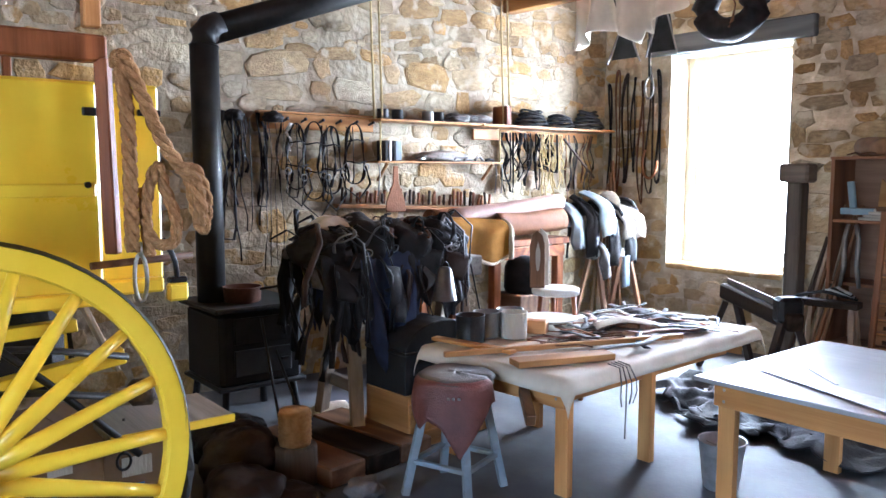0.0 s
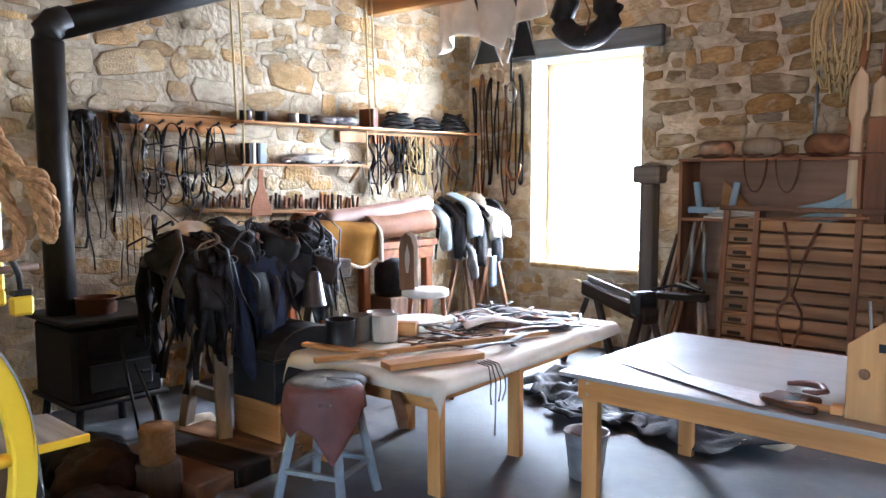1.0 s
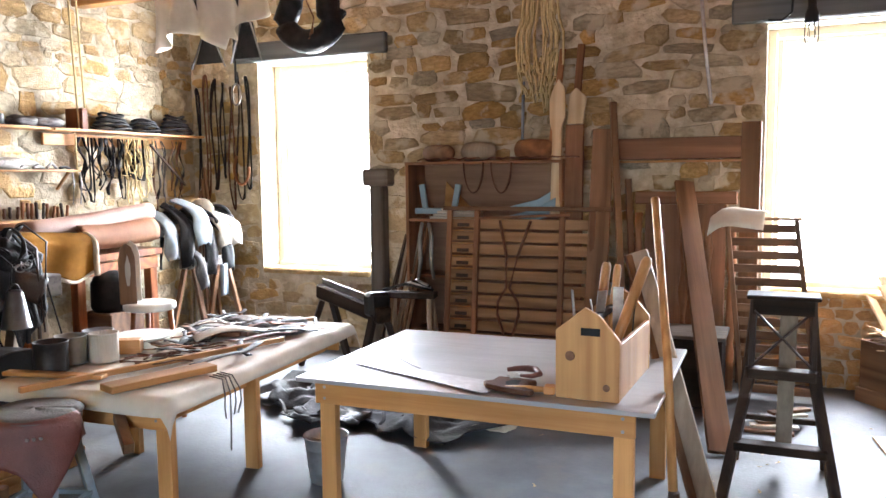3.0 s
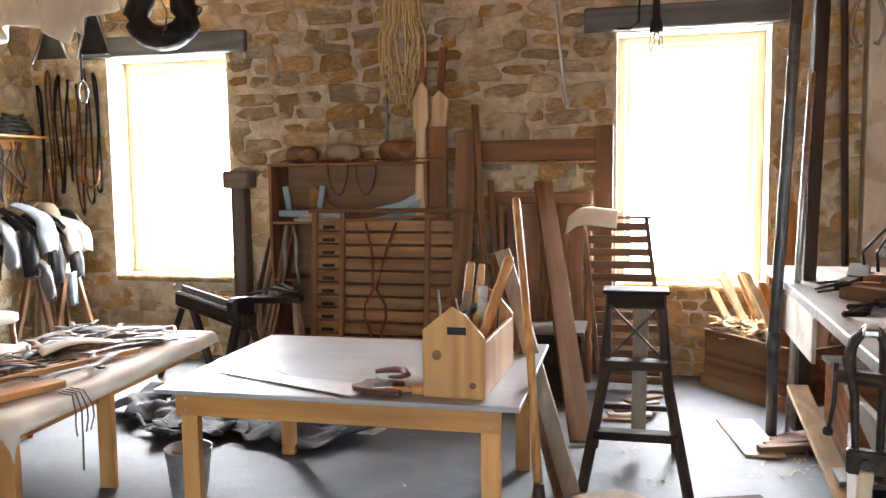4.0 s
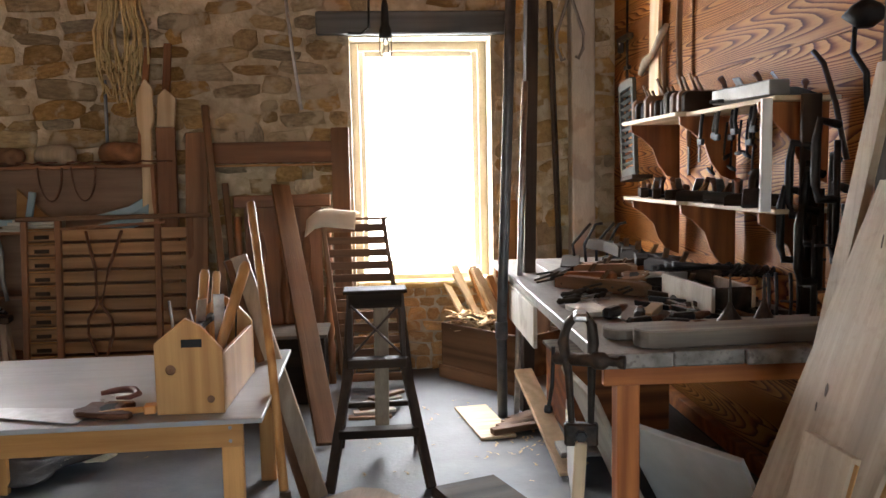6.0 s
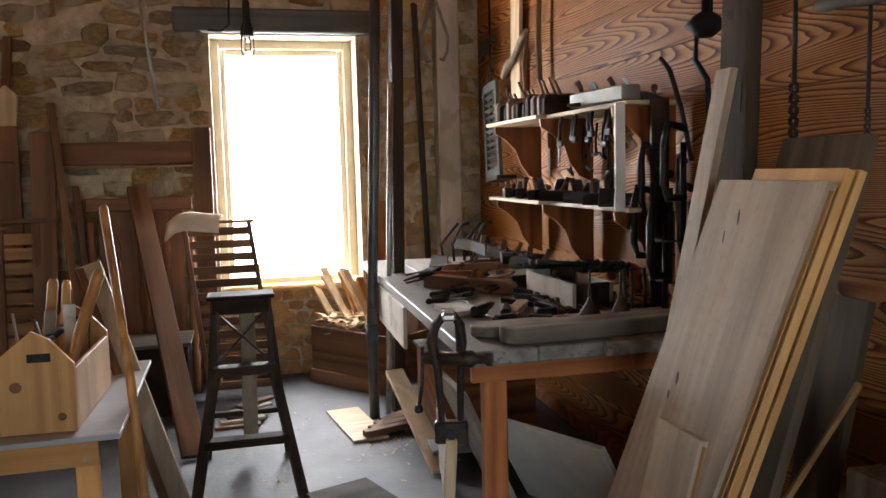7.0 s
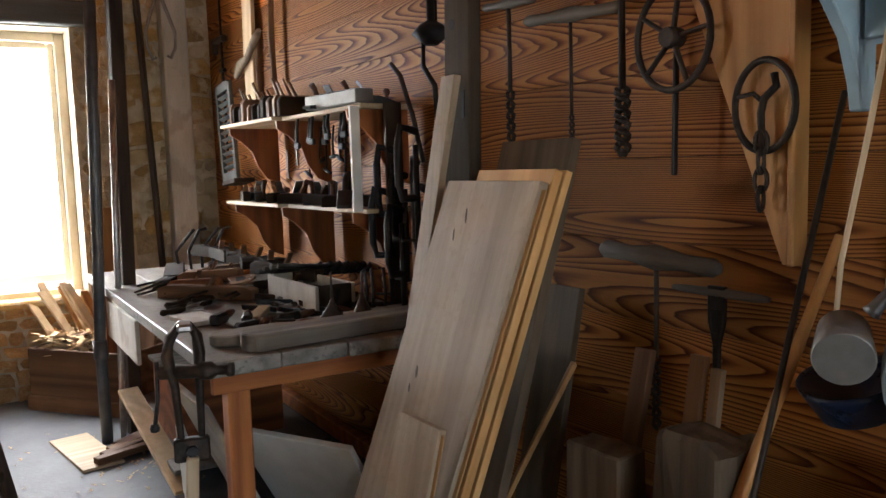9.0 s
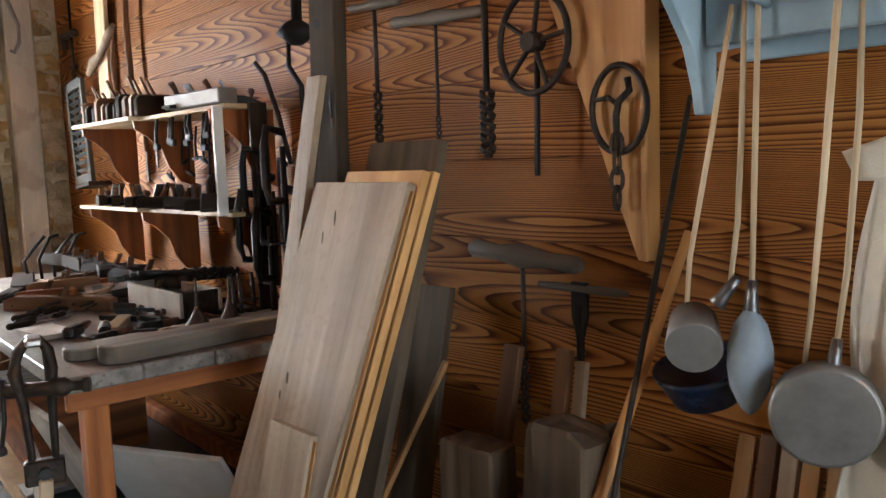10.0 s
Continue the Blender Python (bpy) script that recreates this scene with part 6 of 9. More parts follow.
# dark carved bed parts
t = thing("bed_headboard", Matrix.Translation((-0.72, 6.45, 0.0)) @ Matrix.Rotation(radians(-5), 4, "X"), "dark red-brown carved wooden headboard leaning on the wall", "headboard")
part("panel", box(0, 0, 0.75, 0.62, 0.03, 1.40, 0.005), M_SHELFWOOD_Z, t)
part("top_rail", box(0, -0.02, 1.50, 0.78, 0.05, 0.10, 0.008), M_SHELFWOOD, t)
for x in (-0.36, 0.36):
    part("post", turned(((0.03, 0.0), (0.035, 0.3), (0.022, 0.36), (0.038, 0.46), (0.03, 0.8), (0.02, 0.86), (0.04, 0.95), (0.026, 1.2), (0.034, 1.38)), 14, None, (x, -0.02, 0.0)), M_SHELFWOOD_Z, t)
for x in (-0.18, 0.0, 0.18):
    part("turned_split", turned(((0.02, 0.25), (0.04, 0.4), (0.018, 0.55), (0.045, 0.75), (0.02, 0.95), (0.04, 1.1), (0.02, 1.25)), 12, None, (x, -0.015, 0.0)), M_SHELFWOOD_Z, t)
t = thing("slatted_rack", Matrix.Translation((-0.10, 6.25, 0.0)) @ Matrix.Rotation(radians(-5), 4, "X"), "brown slatted wooden rack leaning before the window", "wooden rack")
part("stile", between((-0.15, 0, 0.0), (-0.29, 0, 1.335), 0.05, 0.035), M_BROWNWOOD_Z, t)
part("stile", between((0.36, 0, 0.0), (0.19, 0, 1.345), 0.05, 0.035), M_BROWNWOOD_Z, t)
part("top_rail", box(-0.05, 0.0, 1.352, 0.56, 0.05, 0.022, 0.003), M_BROWNWOOD, t)
for k in range(13):
    z = 0.08 + k * 0.1
    part("slat", box(0.105 - z * 0.116, 0.026, z, 0.53 - z * 0.03, 0.016, 0.062, 0.003), M_BROWNWOOD, t)
ob = part("grey_cloth", sheet(18, 8, lambda u, v: (-0.49 + 0.36 * u + 0.03 * v - 0.02 * max(0, 0.2 - u) * 5, 6.06 + 0.26 * v, 1.385 + 0.055 * math.sin(min(1, u * 2.2) * 1.57) - 0.04 * max(0, 0.16 - u) * 6 + 0.02 * math.sin(v * 3.1) - 0.045 * u - 0.11 * max(0.0, 0.4 - v) / 0.4), 0.006), M_CANVAS)
tagged(ob, "grey canvas cloth draped over the slatted rack", "cloth")
for k in range(5):
    ob = part("loose_board", box(0, 0, 0, 0.30, 0.07, 0.02, 0.003), M_OLDWHITE if k % 2 else M_BROWNWOOD)
    ob.matrix_world = pose(-0.05 + 0.03 * k, 5.45 + 0.06 * k, 0.012 + 0.021 * k, 0, 0, 10 * k)
    tagged(ob, "short board in a loose pile on the floor", "board", "floor boards")
t = thing("wooden_bench", pose(-0.75, 6.05, 0), "low dark wooden crate behind the work table", "crate")
part("body", box(0, 0, 0.26, 0.75, 0.45, 0.50, 0.01), M_DARKWOOD_X, t)
part("lid", box(0, 0, 0.52, 0.80, 0.48, 0.025, 0.004), M_OLDTIMBER_X, t)

# anvil-like black block on a post, greyed by painted-in window glare; long sticks in the corner of the shelf
t = thing("swage_post", pose(-3.44, 6.52, 0), "black iron block, greyed with painted glare, on a thick dark wooden post", "anvil post")
part("post", box(0, 0, 0.80, 0.13, 0.14, 1.60, 0.012), M_OLDTIMBER, t)
part("block", box(0.0, -0.01, 1.68, 0.26, 0.18, 0.16, 0.02), M_OLDTIMBER_X, t)
for k in range(8):
    x = -3.30 + 0.035 * k
    standing((x + 0.02, 6.05 + 0.03 * (k % 3), 0.0), (x + 0.10 + 0.02 * (k % 2), 6.60, 1.15 + 0.09 * (k % 4)), 0.028, 0.028, RNG.choice((M_BROWNWOOD_Z, M_DARKWOOD, M_GREYWOOD)), "thin dark stick leaning in a bundle by the shelf", "stick bundle")

# shaving horse with a clamped jaw
t = thing("stitching_horse", pose(-3.35, 5.85, 0, 0, 0, -32), "dark wooden work horse with a heavy clamp jaw", "work horse")
part("beam", between((-0.60, 0, 0.66), (0.52, 0, 0.58), 0.13, 0.13, 0.015), M_DARKWOOD_X, t)
part("top_wear", between((-0.58, 0, 0.728), (0.30, 0, 0.668), 0.09, 0.012, 0.003, None, radians(90)), M_TIN, t, "bright worn metal strip")
part("jaw", box(0.40, 0, 0.66, 0.14, 0.20, 0.20, 0.03), M_IRON, t)
for x, y in ((-0.5, -0.16), (-0.5, 0.16), (0.42, -0.16), (0.42, 0.16)):
    part("leg", between((x * 1.15, y * 1.5, 0), (x, y * 0.3, 0.58), 0.06, 0.05), M_DARKWOOD, t)
t = thing("saw_horse", pose(-2.85, 5.95, 0, 0, 0, 10), "small dark trestle with iron tools lying on it", "trestle")
part("top", box(0, 0, 0.70, 0.42, 0.14, 0.05, 0.006), M_DARKWOOD_X, t)
for x in (-0.16, 0.16):
    for y in (-0.12, 0.12):
        part("leg", between((x * 1.3, y * 1.4, 0), (x, y * 0.4, 0.68), 0.035, 0.035), M_GREYWOOD, t)
for k in range(5):
    ob = part("iron_tool", tube([(-3.08 + 0.05 * k, 5.88 + 0.02 * k, 0.742 + 0.012 * k), (-2.9 + 0.03 * k, 5.92, 0.79 + 0.01 * k), (-2.66, 5.98 - 0.03 * k, 0.745 + 0.014 * k)], 0.012, 6), RNG.choice((M_IRON, M_STEEL)))
    tagged(ob, "long thin iron tool lying on the trestle", "iron tool", "trestle tools")

# on the wall: coil of rope, rods, work light
t = thing("rope_coil", pose(-1.97, YW - 0.11, 2.60), "coil of cream cotton rope hanging on the stone wall", "rope coil")
for k in range(13):
    r1 = random.Random(60 + k)
    w, d = r1.uniform(0.07, 0.19), r1.uniform(0.02, 0.36)
    x0 = r1.uniform(-0.05, 0.05)
    pts = [(x0 + w * math.cos(a) * (1.0 if math.sin(a) < 0.2 else 0.75), -0.02 + r1.uniform(-0.012, 0.03) + 0.02 * math.sin(3 * a), (-0.02 - 0.13 * (k % 4) * 0.6) * (1 if math.sin(a) < 0 else 0) + (0.62 if math.sin(a) > 0 else (0.16 + 0.26 * r1.random())) * math.sin(a) + 0.28)
           for a in [j * math.tau / 30 for j in range(30)]]
    part("strand", tube(pts, 0.011, 7, None, True), M_CORD, t)
part("peg", turned(((0.012, -0.1), (0.012, 0.06), (0.02, 0.07)), 10, None, (0, -0.02, 0.88), (0, -1, 0.2)), M_IRON, t)
ob = part("iron_rod", tube([(-0.66, YW - 0.04, 3.25), (-0.61, YW - 0.045, 2.7), (-0.555, YW - 0.05, 2.24)], 0.014, 8), M_GALV)
tagged(ob, "thin pale metal rod hanging on the stone wall", "rod")
ob = part("blue_rod", tube([(-2.13, YW - 0.06, 1.83), (-2.12, YW - 0.05, 2.5)], 0.013, 8), M_BLUEGREY)
tagged(ob, "thin blue-grey rod standing on the shelf unit", "rod")
t = thing("work_light", pose(0.145, 6.2, 2.95), "black hanging work lamp with a clear bulb and cord", "work lamp")
part("cord", tube([(0, 0, 1.0), (0.0, 0, 0.05)], 0.012, 8), M_BLACK, t)
part("socket", turned(((0.012, 0.08), (0.026, 0.02), (0.03, -0.12), (0.046, -0.16), (0.05, -0.22), (0.03, -0.225)), 16), M_BLACK, t)
part("bulb", turned(((0.012, -0.215), (0.018, -0.24), (0.03, -0.30), (0.028, -0.35), (0.01, -0.375), (0, -0.378)), 16), M_GLASS, t)
for k in range(4):
    a = k * math.pi / 2 + 0.4
    part("guard_wire", tube([(0.045 * math.cos(a), 0.045 * math.sin(a), -0.21), (0.05 * math.cos(a), 0.05 * math.sin(a), -0.33), (0.02 * math.cos(a), 0.02 * math.sin(a), -0.41)], 0.004, 6), M_BLACK, t)
ob = part("power_cord", tube([(-0.15, YW - 0.07, 2.86), (-0.05, YW - 0.08, 2.85), (0.02, YW - 0.09, 2.90), (0.03, YW - 0.12, 3.3), (0.03, YW - 0.12, 3.9)], 0.010, 8), M_BLACK)
tagged(ob, "black power cord hanging past the window lintel", "cord")

# ---- yellow coach ----
def coach():
    t = thing("stagecoach", pose(-2.80, 0.25, 0), "old horse-drawn coach painted bright yellow with brown rails", "coach")
    hub = 0.743
    w = part("wheel", turned(((0.06, -0.10), (0.085, -0.08), (0.095, 0.0), (0.085, 0.10), (0.055, 0.13), (0.05, 0.16), (0.0, 0.165)), 20, None, (0, 0, hub), (1, 0, 0)), M_YELLOW, t, "large yellow spoked wheel with iron tyre")
    n, ro, ri = 64, 0.728, 0.652
    bm = bmesh.new()
    rings = []
    for k in range(n):
        a = k * math.tau / n
        c, s = math.cos(a), math.sin(a)
        rings.append([bm.verts.new((x, r * c, hub + r * s)) for r, x in ((ro, -0.03), (ro, 0.03), (ri + 0.008, 0.034), (ri, 0.022), (ri, -0.022), (ri + 0.008, -0.034))])
    for k in range(n):
        A, B = rings[k], rings[(k + 1) % n]
        for j in range(6):
            bm.faces.new((A[j], A[(j + 1) % 6], B[(j + 1) % 6], B[j])).smooth = False
    bmesh.ops.recalc_face_normals(bm, faces=bm.faces)
    part("felloe", bm, M_YELLOW, w, "yellow wooden rim")
    part("tyre", tube([(0, (ro + 0.007) * math.cos(k * math.tau / n), hub + (ro + 0.007) * math.sin(k * math.tau / n)) for k in range(n)], 0.036, 4, None, True, 0.2, True), M_IRON, w, "worn black iron tyre")
    for k in range(20):
        a = (k + 0.03) * math.tau / 20
        c, s = math.cos(a), math.sin(a)
        part("spoke", tube([(0.05, 0.08 * c, hub + 0.08 * s), (0.04, 0.25 * c, hub + 0.25 * s), (0.012, 0.50 * c, hub + 0.50 * s), (0.0, 0.66 * c, hub + 0.66 * s)], [0.032, 0.030, 0.024, 0.021], 10), M_YELLOW, w)
    # the other wheels, as objects on the same meshes
    for dx, dy, sc in ((-1.72, 0.0, 1.0), (0.0, -1.62, 0.72), (-1.72, -1.62, 0.72)):
        base = new("wheel", w.data)
        base.parent = t
        base.matrix_local = Matrix.Translation((dx, dy, 0)) @ Matrix.Diagonal((-1.0 if dx else 1.0, sc, sc, 1))
        for c in w.children:
            o2 = new(c.name.split(".")[0], c.data)
            o2.parent = base
            o2.matrix_local = c.matrix_local
    # body
    part("body", box(-0.86, -0.40, 1.615, 1.10, 1.90, 0.79, 0.012), M_YELLOW, t, "smooth yellow panelled body")
    part("undercarriage", box(-0.98, -0.15, 0.98, 0.80, 1.25, 0.34, 0.06), M_LEATHER, t, "black leather and iron gear under the body")
    part("panel_moulding", box(-0.303, -0.40, 1.615, 0.02, 1.86, 0.05, 0.006), M_YELLOW, t)
    part("sill_beam", box(-0.33, -0.20, 1.215, 0.10, 1.60, 0.055, 0.008), M_YELLOW, t)
    part("boot_panel", box(-0.86, 0.69, 1.635, 0.80, 0.27, 0.78, 0.012), M_YELLOW, t)
    part("boot_floor", box(-0.66, 0.60, 1.23, 0.50, 0.42, 0.06, 0.01), M_YELLOW, t)
    part("corner_post", between((-0.25, 0.555, 2.09), (-0.27, 0.575, 1.38), 0.05, 0.045, 0.006), M_REDWOOD_Z, t, "brown varnished corner post")
    part("top_rail", box(-0.27, -0.30, 2.12, 0.07, 1.74, 0.095, 0.008), M_REDWOOD_Z, t, "red-brown upper rail")
    for y in (0.53, 0.17, -0.7):
        part("roof_post", box(-0.28, y, 2.60, 0.05, 0.06, 0.81, 0.006), M_PINE_Z, t, "varnished roof post")
    part("roof", box(-0.80, -0.35, 3.04, 1.25, 1.9, 0.07, 0.02), M_REDWOOD, t)
    for y in (0.30, -0.3):
        part("lower_post", box(-0.55, y, 2.08, 0.03, 0.03, 0.12, 0.004), M_REDWOOD_Z, t)
    part("hasp", box(-0.29, 0.52, 1.90, 0.02, 0.06, 0.03, 0.004), M_IRON, t)
    part("hasp", box(-0.45, 0.78, 1.915, 0.02, 0.09, 0.025, 0.004), M_IRON, t)
    part("bolt", turned(((0.012, 0), (0.012, 0.015)), 10, None, (-0.30, 0.50, 1.635), (1, 0, 0)), M_IRON, t)
    # running gear
    part("axle", between((0.10, 0, hub), (-1.7, 0, hub), 0.07, 0.07), M_YELLOW, t)
    for k, (z0, z1) in enumerate(((0.98, 0.86), (0.82, 0.70))):
        part("leaf_spring", tube([(-0.30, 0.62, z0), (-0.31, 0.3, z0 + 0.07), (-0.32, 0.0, z0 + 0.10), (-0.31, -0.4, z0 + 0.05), (-0.3, -0.8, z1)], 0.03, 6, None, False, 0.35), M_IRON, t)
    part("reach_pole", between((-0.35, 0.62, 0.98), (-0.45, -1.0, 0.72), 0.07, 0.06), M_YELLOW, t)
    part("reach_pole", between((-0.55, 0.50, 1.08), (-0.55, -1.0, 1.02), 0.06, 0.05), M_YELLOW, t)
    part("stay_rod", tube([(-0.25, 0.05, 1.20), (-0.30, 0.34, 0.92), (-0.32, 0.66, 0.58)], 0.014, 8), M_IRON, t)
    part("stay_bar", between((-0.45, 0.50, 1.18), (-0.45, 0.62, 0.90), 0.07, 0.02), M_GREYWOOD, t)
    part("iron_joint", turned(((0.03, -0.05), (0.055, -0.03), (0.055, 0.04), (0.025, 0.06)), 12, None, (-0.35, 0.68, 0.82), (0.3, 1, 0)), M_RUSTIRON, t)
    part("brake_hook", tube([(-0.34, 0.70, 0.86), (-0.33, 0.77, 0.90), (-0.33, 0.79, 0.83), (-0.34, 0.75, 0.80)], 0.008, 8), M_STEEL, t)
    part("footboard", box(-0.52, 0.80, 0.655, 0.40, 0.50, 0.03, 0.004), M_GREYWOOD_X, t, "grey worn footboard")
    part("footboard_edge", box(-0.312, 0.80, 0.655, 0.014, 0.50, 0.034, 0.003), M_YELLOW, t)
    part("peg", tube([(-0.22, 0.48, 1.345), (-0.24, 0.86, 1.36)], 0.014, 8), M_BROWNWOOD, t)
    return t


coach()


def rope(points, r, parent, mat=M_ROPE, turns_per_m=11.0):
    """A laid rope: three strands that wind about a smooth line."""
    P = [Vector(p) for p in points]
    dense = []
    for i in range(len(P) - 1):
        a, b, c, d = P[max(i - 1, 0)], P[i], P[i + 1], P[min(i + 2, len(P) - 1)]
        for k in range(14):
            u = k / 14
            dense.append(0.5 * ((2 * b) + (c - a) * u + (2 * a - 5 * b + 4 * c - d) * u * u + (3 * b - a - 3 * c + d) * u ** 3))
    dense.append(P[-1])
    ln, out = 0.0, [[], [], []]
    ref = Vector((1, 0.2, 0.1)).normalized()
    for i, p in enumerate(dense):
        t = (dense[min(i + 1, len(dense) - 1)] - dense[max(i - 1, 0)]).normalized()
        if i:
            ln += (p - dense[i - 1]).length
        s = t.cross(ref).normalized()
        u = s.cross(t)
        for k in range(3):
            a = ln * turns_per_m * math.tau / 1.0 * 0.55 + k * math.tau / 3
            out[k].append(p + r * 0.52 * (math.cos(a) * s + math.sin(a) * u))
    for k in range(3):
        part("strand", tube(out[k], r * 0.56, 6), mat, parent)


t = thing("rope_bundle", pose(0, 0, 0), "thick tan hemp rope looped over the coach rail", "rope")
rope(((-2.95, 0.835, 2.08), (-2.93, 0.85, 1.85), (-2.94, 0.855, 1.60), (-2.93, 0.85, 1.40)), 0.027, t)
rope(((-2.97, 0.82, 2.05), (-2.94, 0.845, 2.09), (-2.92, 0.90, 1.95), (-2.91, 0.96, 1.80), (-2.91, 1.03, 1.70), (-2.91, 1.08, 1.69), (-2.91, 1.12, 1.58), (-2.91, 1.105, 1.47), (-2.92, 1.085, 1.55), (-2.92, 1.06, 1.68)), 0.025, t)
rope(((-2.97, 0.91, 1.62), (-2.94, 0.905, 1.50), (-2.93, 0.93, 1.43), (-2.92, 0.99, 1.42), (-2.92, 1.01, 1.50), (-2.93, 0.975, 1.62), (-2.93, 0.95, 1.70), (-2.93, 0.92, 1.64), (-2.94, 0.905, 1.52), (-2.94, 0.915, 1.38)), 0.022, t)
rope(((-2.91, 1.02, 1.70), (-2.89, 1.07, 1.65), (-2.89, 1.09, 1.55), (-2.90, 1.085, 1.49)), 0.026, t)
t = thing("padlock", pose(-2.96, 1.02, 1.235), "yellow-bodied padlock hanging from an iron hook", "padlock")
part("body", box(0, 0, 0, 0.035, 0.078, 0.07, 0.010), M_YELLOW, t)
part("cap", box(0, 0, 0.045, 0.036, 0.07, 0.022, 0.006), M_IRON, t)
part("shackle", tube([(0, 0.0, 0.05), (0, -0.005, 0.11), (0, -0.02, 0.15), (0, -0.05, 0.20)], 0.010, 8), M_IRON, t)
t = thing("iron_hook", pose(-2.94, 0.88, 1.33), "grey iron snap hook hanging below the rope", "hook")
part("loop", tube([(0, 0.022 * math.cos(a), 0.085 * math.sin(a) - 0.03) for a in [k * math.tau / 24 for k in range(24)]], 0.008, 8, None, True), M_STEEL, t)
part("eye", tube([(0, 0, 0.05), (0, 0.0, 0.10)], 0.010, 8), M_STEEL, t)


def carton(m, w, d, h, label):
    t = thing("cardboard_box", m, label, "cardboard box", "cardboard boxes")
    part("body", box(0, 0, h / 2, w, d, h, 0.006), M_CARD, t)
    part("label", box(w / 2 + 0.0005, -d * 0.12, h * 0.78, 0.003, d * 0.34, h * 0.14, 0), M_OLDWHITE, t, "white printed label")
    part("print", box(w / 2 + 0.0025, -d * 0.14, h * 0.62, 0.002, d * 0.20, h * 0.06, 0), M_BLUELABEL, t, "blue printed bar")
    part("tape", box(0, 0, h + 0.0005, w * 0.98, 0.05, 0.002, 0), M_CARD, t)
    return t


carton(pose(-3.52, 0.68, 0, 0, 0, 6), 0.36, 0.28, 0.68, "brown cardboard carton with a white label under the coach")
carton(pose(-3.54, 1.02, 0, 0, 0, -3), 0.38, 0.36, 0.58, "brown cardboard carton with blue print under the coach")
t = thing("iron_stirrup", pose(-3.30, 0.90, 0.50), "small iron ring hanging before the carton", "ring")
part("ring", tube([(0, 0.028 * math.cos(a), 0.035 * math.sin(a)) for a in [k * math.tau / 20 for k in range(20)]], 0.006, 6, None, True), M_IRON, t)
part("strap", tube([(0, 0, 0.03), (0, 0.005, 0.18)], 0.006, 6), M_IRON, t)

# ---- stove, pipe and things on the floor ----
t = thing("stove", pose(-5.05, 2.22, 0), "small black iron stove with a long bent smoke pipe", "stove")
part("top_plate", box(0, 0, 0.80, 0.66, 0.66, 0.035, 0.012), M_PIPE, t)
part("firebox", box(0, 0, 0.535, 0.58, 0.58, 0.49, 0.03), M_PIPE, t)
for z in (0.45, 0.66):
    d = part("fire_door", box(0.298, 0, z, 0.022, 0.40, 0.17, 0.006), M_PIPE, t)
    part("latch", box(0.315, 0.15, z, 0.02, 0.06, 0.02, 0.004), M_IRON, d)
part("base_rim", box(0, 0, 0.29, 0.62, 0.62, 0.03, 0.01), M_PIPE, t)
for x in (-0.24, 0.24):
    for y in (-0.24, 0.24):
        part("leg", tube([(x * 0.8, y * 0.8, 0.46), (x, y, 0.25), (x * 1.1, y * 1.1, 0.0)], [0.03, 0.022, 0.028], 8), M_PIPE, t)
part("smoke_pipe", tube([(-0.05, -0.20, 0.80), (-0.05, -0.205, 1.6), (-0.05, -0.21, 2.50)], 0.092, 22), M_PIPE, t, "straight black smoke pipe")
part("pipe_elbow", tube([(-0.05, -0.21, 2.49), (-0.05, -0.205, 2.56), (-0.05, -0.17, 2.60), (-0.05, -0.10, 2.63)], 0.097, 22), M_PIPE, t)
part("flue_pipe", tube([(-0.05, -0.15, 2.60), (-0.05, 0.87, 2.97), (-0.05, 2.3, 3.48)], 0.092, 22), M_PIPE, t, "sloping black flue pipe")
t = thing("cooking_pot", pose(-4.95, 2.17, 0.818), "small copper-brown pot standing on the stove", "pot")
part("body", turned(((0.10, 0.0), (0.12, 0.01), (0.125, 0.10), (0.13, 0.105), (0.12, 0.105), (0.11, 0.02), (0, 0.015)), 24), M_BROWNLEATHER, t)
part("handle", tube([(0.10, 0.08, 0.09), (0.2, 0.24, 0.12)], 0.008, 8), M_IRON, t)
for a, b in (((-4.23, 2.08, 0.115), (-4.48, 2.08, 0.785)), ((-3.94, 2.12, 0.115), (-4.37, 2.12, 0.60))):
    ob = part("poker", tube([a, b], 0.009, 6), M_IRON)
    tagged(ob, "thin iron rod leaning by the stove", "rod", "stove rods")
t = thing("twine_spool", pose(-3.78, 1.93, 0.22), "spool of tan twine standing on a wooden block", "spool")
prof = [(0.085, 0.0)] + [(0.085 + 0.006 * (k % 2), 0.015 + 0.0115 * k) for k in range(15)] + [(0.082, 0.19), (0.02, 0.185), (0.0, 0.185)]
part("twine", turned(prof, 22), M_ROPE, t)
ob = part("log_block", turned(((0.115, 0.0), (0.125, 0.02), (0.12, 0.20), (0.11, 0.22), (0.0, 0.22)), 14), M_OLDTIMBER)
ob.matrix_world = pose(-3.78, 1.93, 0)
tagged(ob, "weathered round wood block on the floor", "wood block")
t = thing("timber_step", pose(-4.05, 2.36, 0, 0, 0, 8), "low step of dark brown timber on the floor", "timber")
for k in range(3):
    part("beam", box(0, -0.27 + 0.26 * k, 0.055, 0.85, 0.25, 0.11, 0.010), (M_BROWNWOOD, M_DARKWOOD_X, M_BROWNWOOD)[k], t)


